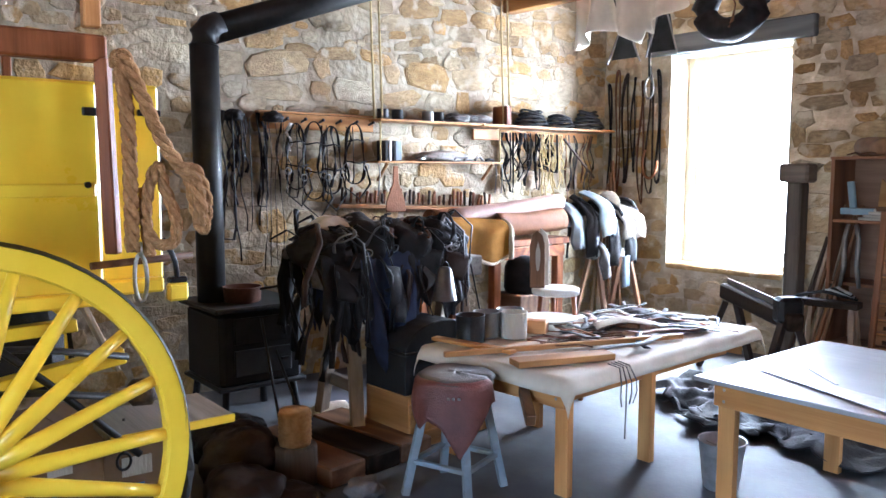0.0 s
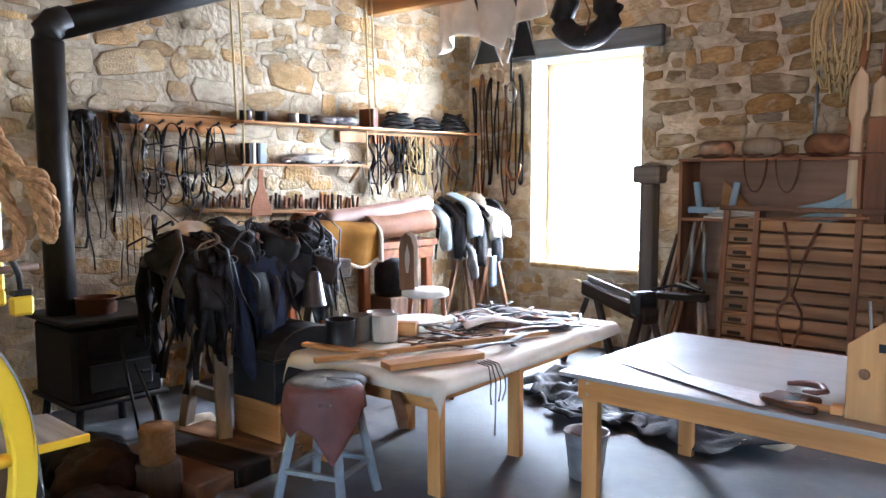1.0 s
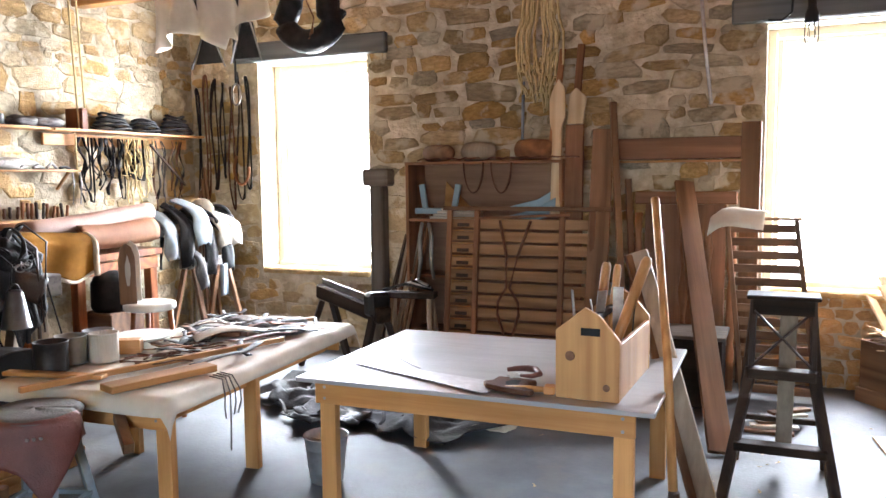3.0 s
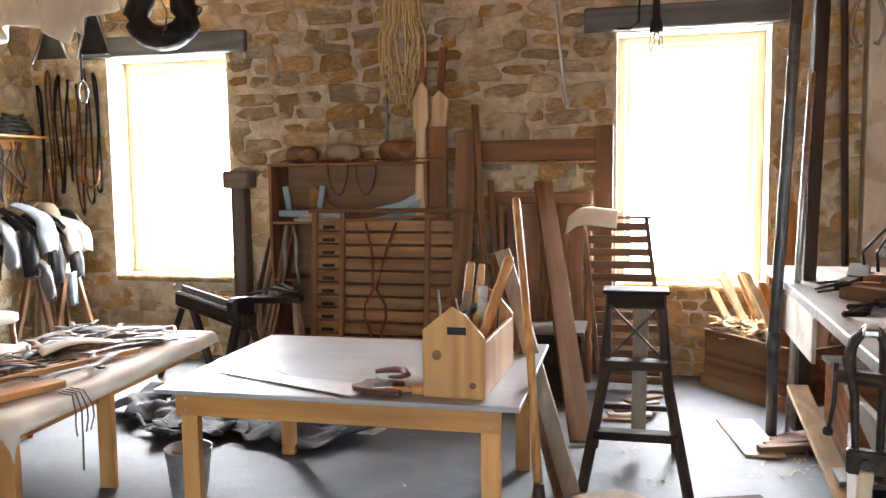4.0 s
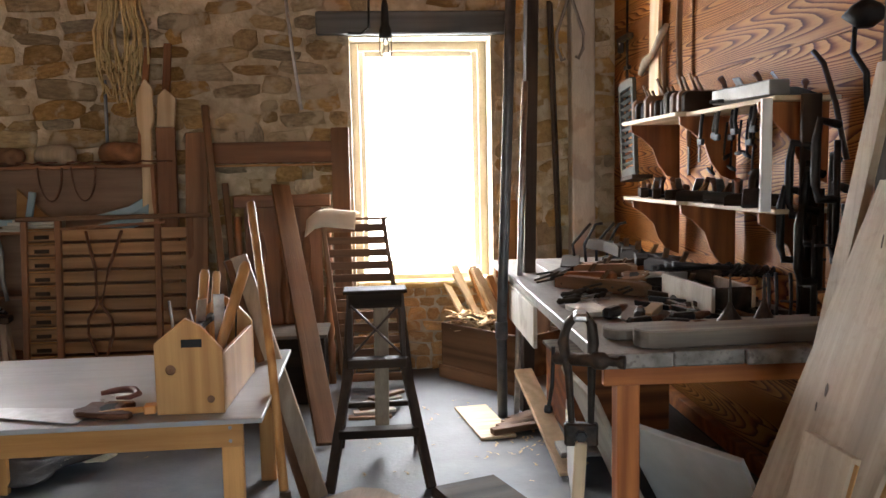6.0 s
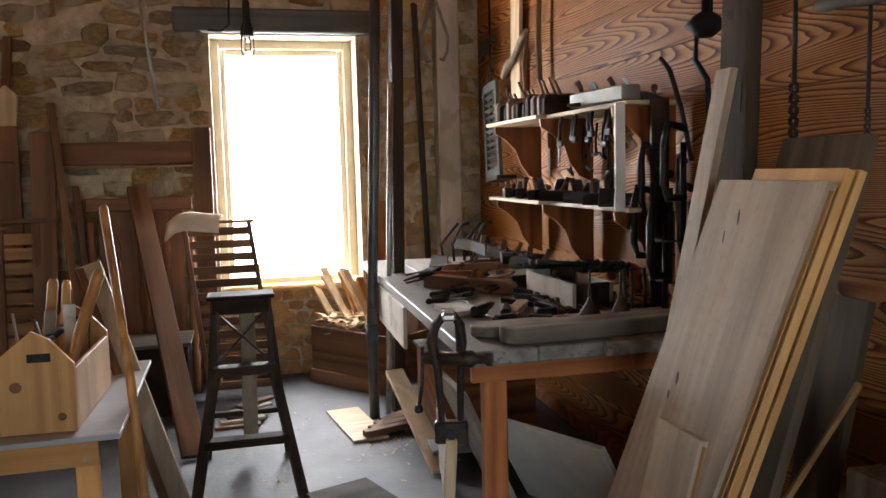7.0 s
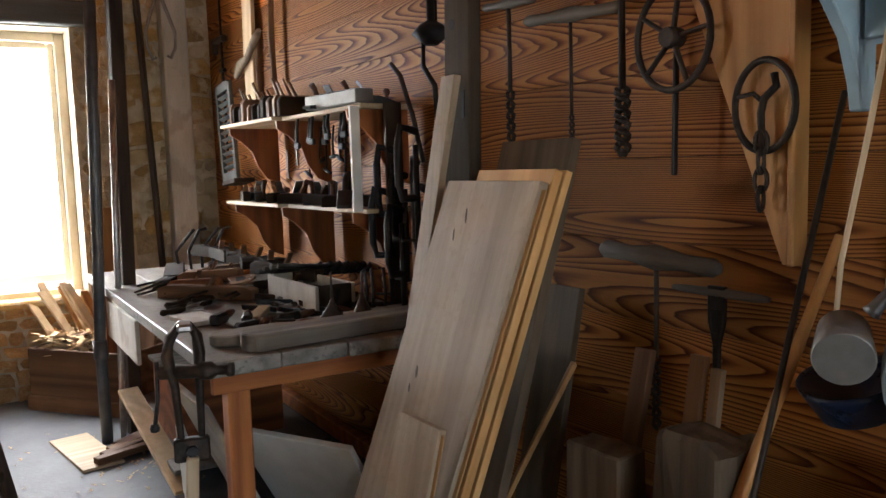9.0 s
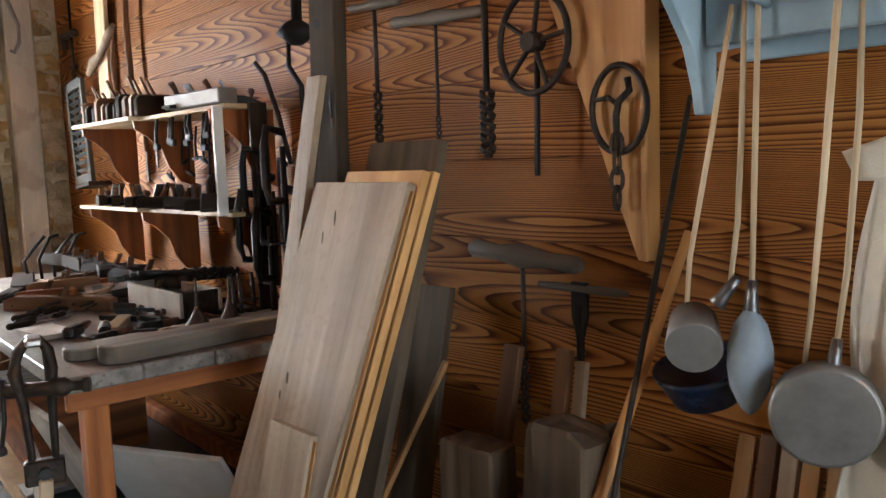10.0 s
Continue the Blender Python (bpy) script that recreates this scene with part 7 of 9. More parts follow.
def lump(x, y, z, sx, sy, sz, seed, mat, label, cat, name="leather_bag"):
    bm = bmesh.new()
    bmesh.ops.create_icosphere(bm, subdivisions=4, radius=1)
    o = Vector((seed * 2.3, seed, 0))
    for v in bm.verts:
        n = v.co.copy()
        d = 1 + 0.28 * noise.noise(n * 1.6 + o) + 0.10 * noise.noise(n * 5 + o)
        v.co = Vector((n.x * sx * d, n.y * sy * d, max(0.0, (n.z * d + 0.75) * sz * 0.6)))
    ob = part(name, bm, mat, None, "", True)
    ob.matrix_world = pose(x, y, z)
    return tagged(ob, label, cat)


lump(-4.0, 1.72, 0.0, 0.24, 0.22, 0.30, 1, M_DARKBROWN, "crumpled brown leather bag on the floor", "leather bag")
lump(-3.6, 1.55, 0.0, 0.22, 0.20, 0.22, 2, M_DARKBROWN, "slumped dark leather saddlebag on the floor", "leather bag")
lump(-4.35, 1.80, 0.0, 0.20, 0.24, 0.24, 3, M_LEATHER, "black leather bundle on the floor by the stove", "leather bundle")
lump(-3.45, 1.75, 0.0, 0.16, 0.14, 0.12, 4, M_DARKBROWN, "small brown leather scrap heap on the floor", "leather scrap")
lump(-3.40, 2.12, 0.0, 0.09, 0.10, 0.10, 6, M_GREYHIDE, "small grey cloth bundle on the floor", "cloth")
lump(-4.60, 2.62, 0.0, 0.10, 0.18, 0.12, 7, M_FLEECE, "cream fleece scrap on the floor", "fleece")

# ---- trestle heaped with harness ----
t = thing("harness_trestle", pose(-4.35, 3.05, 0), "grey wooden trestle carrying the heaped harness", "trestle")
part("beam", box(0, 0, 1.02, 0.16, 1.30, 0.14, 0.01), M_GREYWOOD_Y, t)
for y in (-0.45, 0.45):
    for s in (-1, 1):
        part("leg", between((s * 0.24, y - 0.06, 0), (s * 0.07, y, 1.0), 0.085, 0.06), M_GREYWOOD, t)
    part("cross_rail", box(0, y, 0.32, 0.36, 0.04, 0.08, 0.004), M_GREYWOOD_X, t)


def drape(u, v, x, y, length, width, drop, seed):
    a = (u - 0.5) * 2
    ragged = drop * (0.82 + 0.55 * noise.noise(Vector((v * 4.5, seed * 3.1, 0.4 if a > 0 else 7.0))))
    arc = abs(a) * (0.24 + ragged)
    over = max(0.0, arc - 0.24)
    px = (0.24 if arc > 0.24 else arc) * (1 if a > 0 else -1) * 1.05
    fold = 0.06 * noise.noise(Vector((a * 2, v * 7, seed))) * (1 + 2 * over)
    return (x + px + (0.08 + fold) * (1 if a > 0 else -1) * min(1, over * 2), y + (v - 0.5) * width + 0.03 * noise.noise(Vector((v * 3, a * 4, seed + 3))),
            1.13 + 0.06 * math.cos(a * 1.4) - over + 0.02 * noise.noise(Vector((v * 6, a * 5, seed))))


for y, w, d, mat, lab, sd in ((2.78, 0.44, 0.60, M_BLUECLOTH, "navy blue saddle blanket draped over the trestle", 1), (3.16, 0.50, 0.44, M_LEATHER, "black leather harness cover draped over the trestle", 2), (2.45, 0.34, 0.52, M_LEATHER, "black leather skirt draped over the trestle", 3)):
    ob = part("blanket", sheet(30, 16, lambda u, v: drape(u, v, -4.35, y, 1, w, d, sd), 0.012), mat)
    tagged(ob, lab, "blanket", "draped blankets")


def saddle(x, y, z, mat, label, seed, s=1.0, ang=0):
    t = thing("harness_saddle", pose(x, y, z, 0, 0, ang), label, "saddle", "harness saddles")
    part("seat", sheet(22, 14, lambda u, v: (s * 0.26 * math.sin((u - 0.5) * 3.2) * (0.8 + 0.3 * math.sin(v * 3.1)), s * (v - 0.5) * 0.44,
                                             s * (0.20 * math.cos((u - 0.5) * 2.9) + 0.10 * abs(v - 0.5) ** 1.5 * 4 - 0.03 + 0.015 * noise.noise(Vector((u * 7, v * 7, seed))))), 0.02), mat, t)
    part("horn", tube([(0, -0.19 * s, 0.24 * s), (0, -0.22 * s, 0.31 * s), (0.0, -0.21 * s, 0.34 * s)], [0.03, 0.022, 0.034], 10), mat, t)
    part("cantle", tube([(s * 0.15 * math.cos(a), 0.20 * s, s * (0.22 + 0.10 * math.sin(a))) for a in [math.pi * k / 10 for k in range(11)]], 0.022, 8), mat, t)
    for sx in (-1, 1):
        part("stirrup_strap", tube([(sx * 0.25 * s, 0, 0.0), (sx * 0.28 * s, 0.01, -0.18), (sx * 0.27 * s, -0.02, -0.36 * s)], 0.022, 6, None, False, 0.25), M_LEATHER, t)
    return t


saddle(-4.35, 2.55, 1.10, M_LEATHER, "black leather harness saddle on the heap", 1, 0.72, 48)
saddle(-4.32, 3.18, 1.08, M_DARKBROWN, "dark brown pack saddle on the harness heap", 4, 0.7, 120)
for k, (y, sx, sy, sz, mat) in enumerate(((2.42, 0.22, 0.18, 0.26, M_LEATHER), (2.72, 0.26, 0.20, 0.30, M_LEATHER), (2.98, 0.25, 0.22, 0.27, M_LEATHER), (3.22, 0.24, 0.18, 0.29, M_LEATHER), (3.36, 0.20, 0.15, 0.24, M_LEATHER))):
    lump(-4.33, y, 1.085, sx, sy, sz, 70 + k, mat, "bunched black harness leather on the trestle", "harness", "harness_pad")
rr = random.Random(31)
for k in range(26):
    y0 = rr.uniform(2.25, 3.40)
    x0 = rr.uniform(-4.52, -4.16)
    top = 1.33 + rr.uniform(-0.08, 0.10)
    dx = rr.choice((0.24, 0.28, 0.34))
    hang = rr.uniform(0.05, 0.38)
    y1 = y0 + rr.uniform(-0.2, 0.2)
    pts = [(x0 - 0.12, y0 - 0.05, top - 0.06), (x0, y0, top), (x0 + dx * 0.6, (y0 + y1) / 2, top - 0.10), (-4.35 + dx + 0.03, y1, top - 0.32), (-4.35 + dx + 0.05 + rr.uniform(-0.02, 0.03), y1 + rr.uniform(-0.08, 0.08), top - 0.32 - hang)]
    ob = part("harness_strap", tube(pts, rr.uniform(0.012, 0.022), 6, None, False, 0.3), rr.choice((M_LEATHER, M_LEATHER, M_BLACK, M_DARKBROWN)))
    tagged(ob, "black leather harness strap hanging over the trestle", "harness strap", "heaped harness straps")
for k in range(40):
    c = Vector((rr.uniform(-4.45, -4.10), rr.uniform(2.28, 3.38), rr.uniform(1.16, 1.33)))
    a0, b0, ra, rb = rr.uniform(0, 6.3), rr.uniform(-0.9, 0.9), rr.uniform(0.07, 0.17), rr.uniform(0.04, 0.11)
    q = Euler((b0, rr.uniform(0.1, 1.1), a0)).to_matrix()
    span = rr.uniform(3.0, 6.0)
    pts = [c + q @ Vector((ra * math.cos(j * span / 11), rb * math.sin(j * span / 11), 0.03 * math.sin(j * 0.8 + k))) for j in range(12)]
    ob = part("harness_strap", tube(pts, rr.uniform(0.010, 0.020), 6, None, False, 0.35), rr.choice((M_LEATHER, M_LEATHER, M_LEATHER, M_GREYHIDE, M_BROWNLEATHER)))
    tagged(ob, "tangled leather harness strap on the heap", "harness strap", "heaped harness straps")
for k in range(22):
    y0, x0 = rr.uniform(2.3, 3.4), rr.uniform(-4.3, -4.08)
    z0 = 1.40 - (x0 + 4.3) * 1.0
    ob = part("buckle", tube([(0.022 * math.cos(a), 0.028 * math.sin(a), 0) for a in [j * math.tau / 12 for j in range(12)]], 0.004, 5, None, True), M_STEEL)
    ob.matrix_world = pose(x0, y0, z0, rr.uniform(0, 60), rr.uniform(20, 90), 0)
    tagged(ob, "bright steel harness buckle on a strap", "buckle", "harness buckles")
t = thing("cow_bell", pose(-3.98, 3.12, 0.96), "grey sheet-iron cow bell hanging on the harness", "bell")
part("body", turned(((0.085, -0.10), (0.08, -0.095), (0.045, 0.10), (0.035, 0.115), (0.0, 0.118)), 14), M_DULLSTEEL, t)
part("loop", tube([(0, 0.03 * math.cos(a), 0.115 + 0.035 * math.sin(a)) for a in [math.pi * k / 8 for k in range(9)]], 0.006, 6), M_IRON, t)
lump(-4.36, 2.50, 1.27, 0.10, 0.14, 0.13, 11, M_WHITECLOTH, "white padded collar top on the harness heap", "collar", "collar_pad")
for k in range(16):
    y0, x0 = rr.uniform(2.28, 2.75), rr.uniform(-4.62, -4.06)
    z0, drop = rr.uniform(1.0, 1.2), rr.uniform(0.35, 0.75)
    pts = [(x0 + 0.02 * math.sin(j * 1.7 + k), y0 + 0.05 * math.sin(j * 0.8 + k * 2), z0 - drop * j / 6) for j in range(7)]
    ob = part("harness_strap", tube(pts, rr.uniform(0.014, 0.034), 6, None, False, 0.25), rr.choice((M_LEATHER, M_LEATHER, M_BLACK, M_DARKBROWN)))
    tagged(ob, "black leather harness strap hanging below the heap", "harness strap", "hanging harness straps")

for k in range(12):
    w, h = rr.uniform(0.10, 0.20), rr.uniform(0.16, 0.30)
    ob = part("harness_flap", sheet(6, 6, lambda u, v: (0.02 * math.sin(u * 3 + k) + 0.03 * v * math.sin(v * 4 + k), (u - 0.5) * w * (1 - 0.3 * v), -h * v), 0.008), rr.choice((M_LEATHER, M_LEATHER, M_DARKBROWN, M_BLACK, M_GREYHIDE)))
    ob.matrix_world = pose(rr.uniform(-4.16, -4.02), rr.uniform(2.32, 3.32), rr.uniform(1.02, 1.26), rr.uniform(-40, 40), rr.uniform(-30, -5), rr.uniform(-50, 30))
    tagged(ob, "stiff dark leather flap of the heaped harness", "leather flap", "harness flaps")

# black domed trunk and wooden crate under the table end
t = thing("trunk", pose(-4.02, 2.97, 0, 0, 0, 3), "black domed trunk on a plain wooden crate", "trunk")
part("body", box(0, 0, 0.466, 0.40, 0.60, 0.252, 0.006), M_BLACK, t)
o = [(0.30 * math.cos(a), 0.60 + 0.17 * math.sin(a)) for a in [math.pi * k / 12 for k in range(13)]]
part("lid", slab(o, 0.404, None, 0.006), M_BLACK, t, "domed black lid").matrix_local = pose(0, 0, 0.0, 0, 0, 90)
part("lid_rim", box(0, 0, 0.592, 0.412, 0.612, 0.02, 0.003), M_IRON, t)
part("handle", tube([(0.21, -0.06, 0.50), (0.235, -0.05, 0.47), (0.235, 0.05, 0.47), (0.21, 0.06, 0.50)], 0.008, 8), M_IRON, t)
t = thing("wooden_crate", pose(-4.02, 3.03, 0, 0, 0, 3), "orange-brown wooden crate under the black trunk", "crate")
part("body", box(0, 0, 0.168, 0.44, 0.70, 0.335, 0.008), M_PINE, t)
for z in (0.08, 0.26):
    part("batten", box(0.228, 0, z, 0.016, 0.70, 0.06, 0.003), M_PINE_Y, t)

# ---- low table with cloth, and what lies on it ----
TC = pose(-3.25, 3.78, 0, 0, 0, 4)
TZ = 0.6605


def table_cloth(u, v):
    hx, hy = 0.545, 0.99
    x, y = (u - 0.5) * 2 * (hx + 0.075), (v - 0.5) * 2 * (hy + 0.085)
    ox, oy = max(0, abs(x) - hx), max(0, abs(y) - hy)
    fold = 0.016 * noise.noise(Vector((x * 5, y * 5, 2)))
    px = max(-hx, min(hx, x)) + math.copysign(0.018 + fold * 0.8 + 0.3 * ox, x) * (1 if ox else 0)
    py = max(-hy, min(hy, y)) + math.copysign(0.018 + fold * 0.8 + 0.3 * oy, y) * (1 if oy else 0)
    z = TZ + 0.004 - (ox + oy) * (1.05 if (ox and oy) else 0.95) + (0.003 * noise.noise(Vector((x * 6, y * 6, 0))) if not (ox or oy) else 0)
    if ox and oy:
        z -= 0.02
    return (px, py, z)


ob = part("tablecloth", sheet(44, 70, table_cloth, 0.004), M_CANVAS)
ob.matrix_world = TC
tagged(ob, "cream canvas cloth covering the low work table", "tablecloth")


def on_table(x, y, ang=0, z=0.012):
    return TC @ pose(x, y, TZ + z, 0, 0, ang)


def strip(x, y, L, w, h, ang, mat, label, cat="wood strip", name="wood_strip", group=""):
    ob = part(name, box(0, 0, h / 2, L, w, h, 0.003), mat)
    ob.matrix_world = on_table(x, y, ang)
    return tagged(ob, label, cat, group)


strip(0.11, -0.43, 1.55, 0.032, 0.03, 67, M_PINE, "long narrow pine batten lying across the cloth")
strip(0.31, -0.74, 0.58, 0.12, 0.035, 68, M_PINE, "short thick pine board on the cloth")
strip(-0.28, -0.84, 0.58, 0.06, 0.022, 8, M_PINE, "pine batten lying at the table edge")
strip(-0.30, -0.27, 0.16, 0.08, 0.085, 25, M_PINE, "small pine block on the cloth", "wood block")
strip(-0.10, 0.30, 0.34, 0.08, 0.03, 20, M_TAN, "tan leather strip on the cloth", "leather strip")
strip(-0.02, 0.42, 0.30, 0.10, 0.035, -12, M_PINKHIDE, "folded pale leather piece on the cloth", "leather strip")
for x, y, rad, h, mat, lab in ((-0.44, -0.56, 0.085, 0.155, M_TIN, "round tin can standing on the cloth"), (-0.40, -0.74, 0.088, 0.16, M_IRON, "dark steel can standing on the cloth"), (-0.43, -0.36, 0.085, 0.15, M_GALV, "round galvanised can on the cloth"), (-0.30, -0.46, 0.08, 0.16, M_OLDWHITE, "off-white tin can on the cloth")):
    t = thing("tin_can", on_table(x, y), lab, "can", "tin cans")
    part("body", turned(((rad, 0.0), (rad * 1.01, 0.004), (rad * 0.985, 0.01), (rad * 0.985, h - 0.01), (rad * 1.02, h - 0.005), (rad * 1.02, h), (rad * 0.95, h), (rad * 0.95, 0.02), (0, 0.02)), 26), mat, t)
t = thing("plate", on_table(-0.36, -0.06, 0, 0.045), "white enamel plate lying on the cloth", "plate")
part("dish", turned(((0.09, 0.0), (0.14, 0.012), (0.185, 0.03), (0.19, 0.034), (0.183, 0.036), (0.13, 0.018), (0.0, 0.012)), 30), M_WHITE, t)
for k in range(46):
    x, y = rr.uniform(-0.45, 0.40), rr.uniform(-0.25, 0.92)
    a, L, w = rr.uniform(0, 180), rr.uniform(0.22, 0.6), rr.uniform(0.02, 0.07)
    ob = part("leather_strip", sheet(10, 2, lambda u, v: ((u - 0.5) * L, (v - 0.5) * w + 0.05 * math.sin(u * 3 + k), 0.010 + 0.016 * abs(math.sin(u * 5 + k)) + 0.009 * (k % 4)), 0.004), rr.choice((M_GREYHIDE, M_GREYHIDE, M_BROWNLEATHER, M_CANVAS, M_LEATHER, M_TAN)))
    ob.matrix_world = on_table(x, y, a, 0.004)
    tagged(ob, "curled leather strip lying on the cloth", "leather strip", "leather on the table")
for k in range(14):
    x, y = rr.uniform(-0.1, 0.2), rr.uniform(-0.6, 0.1)
    a = rr.uniform(30, 80)
    ob = part("leather_lace", tube([(j * 0.05 - 0.15, 0.03 * math.sin(j * 1.4 + k), 0.012 + 0.008 * (k % 3)) for j in range(7)], 0.008, 6, None, False, 0.6), rr.choice((M_BROWNLEATHER, M_BROWNLEATHER, M_LEATHER)))
    ob.matrix_world = on_table(x, y, a, 0.004)
    tagged(ob, "thin brown leather lace on the cloth", "leather lace", "leather laces")
ob = part("silver_hide", sheet(16, 8, lambda u, v: ((u - 0.5) * 0.75, (v - 0.5) * 0.22 + 0.08 * math.sin(u * 3), 0.04 + 0.03 * math.sin(u * 6) + 0.02 * math.sin(v * 5)), 0.005), M_CANVAS)
ob.matrix_world = on_table(0.12, 0.35, 55, 0.006)
tagged(ob, "pale grey leather belt piece lying in a wave", "leather strip")
for k, (x, y) in enumerate(((0.02, 0.72), (0.18, 0.80), (0.30, 0.60), (-0.2, 0.78))):
    q = TC @ Vector((x, y, TZ + 0.006))
    lump(q.x, q.y, q.z, 0.10, 0.12, 0.05, 20 + k, rr.choice((M_GREYHIDE, M_CANVAS)), "crumpled grey leather scrap on the cloth", "leather scrap", "leather_scrap")
for k in range(4):
    pts = [(0.50, -0.60 + 0.03 * k, 0.675), (0.575, -0.60 + 0.03 * k, 0.665), (0.59, -0.60 + 0.045 * k, 0.58), (0.592, -0.61 + 0.05 * k, 0.52 - 0.1 * (k == 1)), (0.592, -0.60 + 0.035 * k, 0.46 - 0.18 * (k == 1))]
    ob = part("lace", tube(pts, 0.004, 5), M_GREYHIDE)
    ob.matrix_world = TC
    tagged(ob, "thin grey leather lace hanging off the cloth", "leather lace", "hanging laces")
# clamp block under the near table edge
ob = part("wooden_bracket", between((-2.98, 2.86, 0.54), (-2.78, 2.72, 0.44), 0.05, 0.06), M_BROWNWOOD)
tagged(ob, "brown wooden bar fixed at the table edge", "wooden bar")

# blue-legged stool with leather
t = thing("stool", pose(-3.17, 2.55, 0, 0, 0, 20), "stool with pale blue painted legs", "stool")
part("seat", turned(((0.185, 0.58), (0.20, 0.585), (0.20, 0.61), (0.185, 0.618), (0, 0.618)), 26), M_GREYWOOD_X, t)
for k in range(4):
    a = math.pi / 4 + k * math.pi / 2
    c, s = math.cos(a), math.sin(a)
    part("leg", between((0.27 * c, 0.27 * s, 0), (0.14 * c, 0.14 * s, 0.585), 0.042, 0.042), M_BLUEGREY, t)
for k in range(4):
    a, b = math.pi / 4 + k * math.pi / 2, math.pi * 3 / 4 + k * math.pi / 2
    part("stretcher", between((0.23 * math.cos(a), 0.23 * math.sin(a), 0.18), (0.23 * math.cos(b), 0.23 * math.sin(b), 0.18), 0.03, 0.025), M_BLUEGREY, t)


def apron(u, v):
    a = math.radians(-70) + (u - 0.5) * 2.4
    if v < 0.45:
        rad = 0.205 * v / 0.45
        return (rad * math.cos(a), rad * math.sin(a), 0.628 + 0.006 * noise.noise(Vector((u * 5, v * 5, 0))))
    q = (v - 0.45) / 0.55
    tip = 0.10 + 0.28 * max(0.0, 1 - abs(u - 0.62) * 3.2) + 0.14 * max(0.0, 1 - abs(u - 0.22) * 4.5)
    rad = 0.212 + 0.018 * q + 0.01 * math.sin(u * 9)
    return (rad * math.cos(a), rad * math.sin(a), 0.622 - tip * q)


t2 = thing("leather_apron", t.matrix_world, "oxblood leather pieces draped over the stool seat", "leather")
part("leather", sheet(40, 18, apron, 0.005), M_REDLEATHER, t2)
part("grey_cover", sheet(30, 8, lambda u, v: (0.208 * v * math.cos(u * math.tau), 0.208 * v * math.sin(u * math.tau), 0.638 + 0.004 * math.sin(u * 20) - (0.018 if v > 0.97 else 0)), 0.004), M_GREYHIDE, t2, "grey leather seat cover")
for k in range(3):
    part("stud", turned(((0.008, 0), (0.006, 0.005), (0, 0.006)), 10, None, (0.226 * math.cos(-1.2 + 0.12 * k), 0.226 * math.sin(-1.2 + 0.12 * k), 0.56), (math.cos(-1.2), math.sin(-1.2), 0)), M_STEEL, t2)

# lacing clamp behind the table
t = thing("lacing_pony", pose(-4.12, 4.30, 0, 0, 0, 50), "dark wooden lacing pony with an arched clamp and white seat", "lacing pony")
part("seat", turned(((0.17, 0.77), (0.18, 0.78), (0.18, 0.815), (0.16, 0.822), (0, 0.822)), 22), M_WHITE, t, "white painted seat")
for x, y in ((-0.12, -0.1), (0.12, -0.1), (0.0, 0.14)):
    part("leg", tube([(x * 1.5, y * 1.5, 0), (x, y, 0.77)], 0.018, 8), M_REDWOOD_Z, t)
arch = [(-0.055, 0.67), (-0.06, 0.98), (-0.045, 1.06), (-0.01, 1.10), (0.03, 1.07), (0.05, 1.0), (0.055, 0.67)]
part("clamp", slab(arch, 0.03, None, 0.005), M_BROWNWOOD_Z, t).matrix_local = pose(-0.14, -0.02, 0.15)
part("clamp_slot", slab([(-0.008, 0.80), (-0.018, 0.88), (-0.018, 0.94), (0.0, 1.02), (0.018, 0.94), (0.018, 0.88), (0.008, 0.80)], 0.034), M_OLDWHITE, t).matrix_local = pose(-0.14, -0.02, 0.15)
part("clamp", slab(arch, 0.03, None, 0.005), M_OLDWHITE, t).matrix_local = pose(-0.10, 0.04, 0.16)

# ---- hide bench ----
t = thing("hide_bench", pose(-5.38, 4.55, 0), "tall rough red-brown bench stacked with rolled hides", "bench")
part("top", box(0, 0, 1.06, 0.72, 1.75, 0.06, 0.006), M_REDWOOD_Z, t)
for x in (-0.28, 0.30):
    for y in (-0.78, 0.0, 0.78):
        part("leg", box(x, y, 0.515, 0.08, 0.08, 1.03, 0.005), M_REDWOOD_Z, t)
part("rail", box(0.33, 0, 0.97, 0.03, 1.66, 0.10, 0.004), M_REDWOOD, t)


def roll(a, b, r, mat, label, turns=2.6):
    a, b = Vector(a), Vector(b)
    q = (b - a).to_track_quat("X", "Z").to_matrix()
    L = (b - a).length

    def shape(u, v):
        ang = u * turns * math.tau
        rad = r * (0.35 + 0.65 * u) * (1 + 0.05 * math.sin(v * 7 + ang))
        return a + q @ Vector((L * v, rad * math.cos(ang), rad * math.sin(ang)))

    t = thing("hide_roll", pose(0, 0, 0), label, "hide roll", "hide rolls")
    part("hide", sheet(54, 14, shape, 0.006), mat, t)
    return t


roll((-5.14, 4.12, 1.30), (-5.16, 5.42, 1.40), 0.085, M_PINKHIDE, "long pale pink rolled hide tied with cord")
roll((-5.12, 4.55, 1.22), (-5.14, 5.40, 1.235), 0.13, M_TAN, "thick roll of tan leather on the bench")
roll((-5.42, 4.10, 1.24), (-5.42, 5.35, 1.25), 0.13, M_TAN, "tan leather roll at the back of the bench")
t = thing("suede_hide", pose(0, 0, 0), "orange suede hide with fleece edge hanging over the bench", "hide")
part("suede", sheet(24, 18, lambda u, v: (-5.04 + 0.13 * math.sin(min(1, v * 2.2) * 1.57) + 0.012 * math.sin(u * 9 + v * 3), 3.90 + 0.66 * u + 0.10 * v * (1 - u), 1.315 - 0.36 * v ** 1.5 - 0.05 * u * (1 - v) + 0.035 * v * math.sin(u * 7)), 0.014), M_ORANGEHIDE, t)
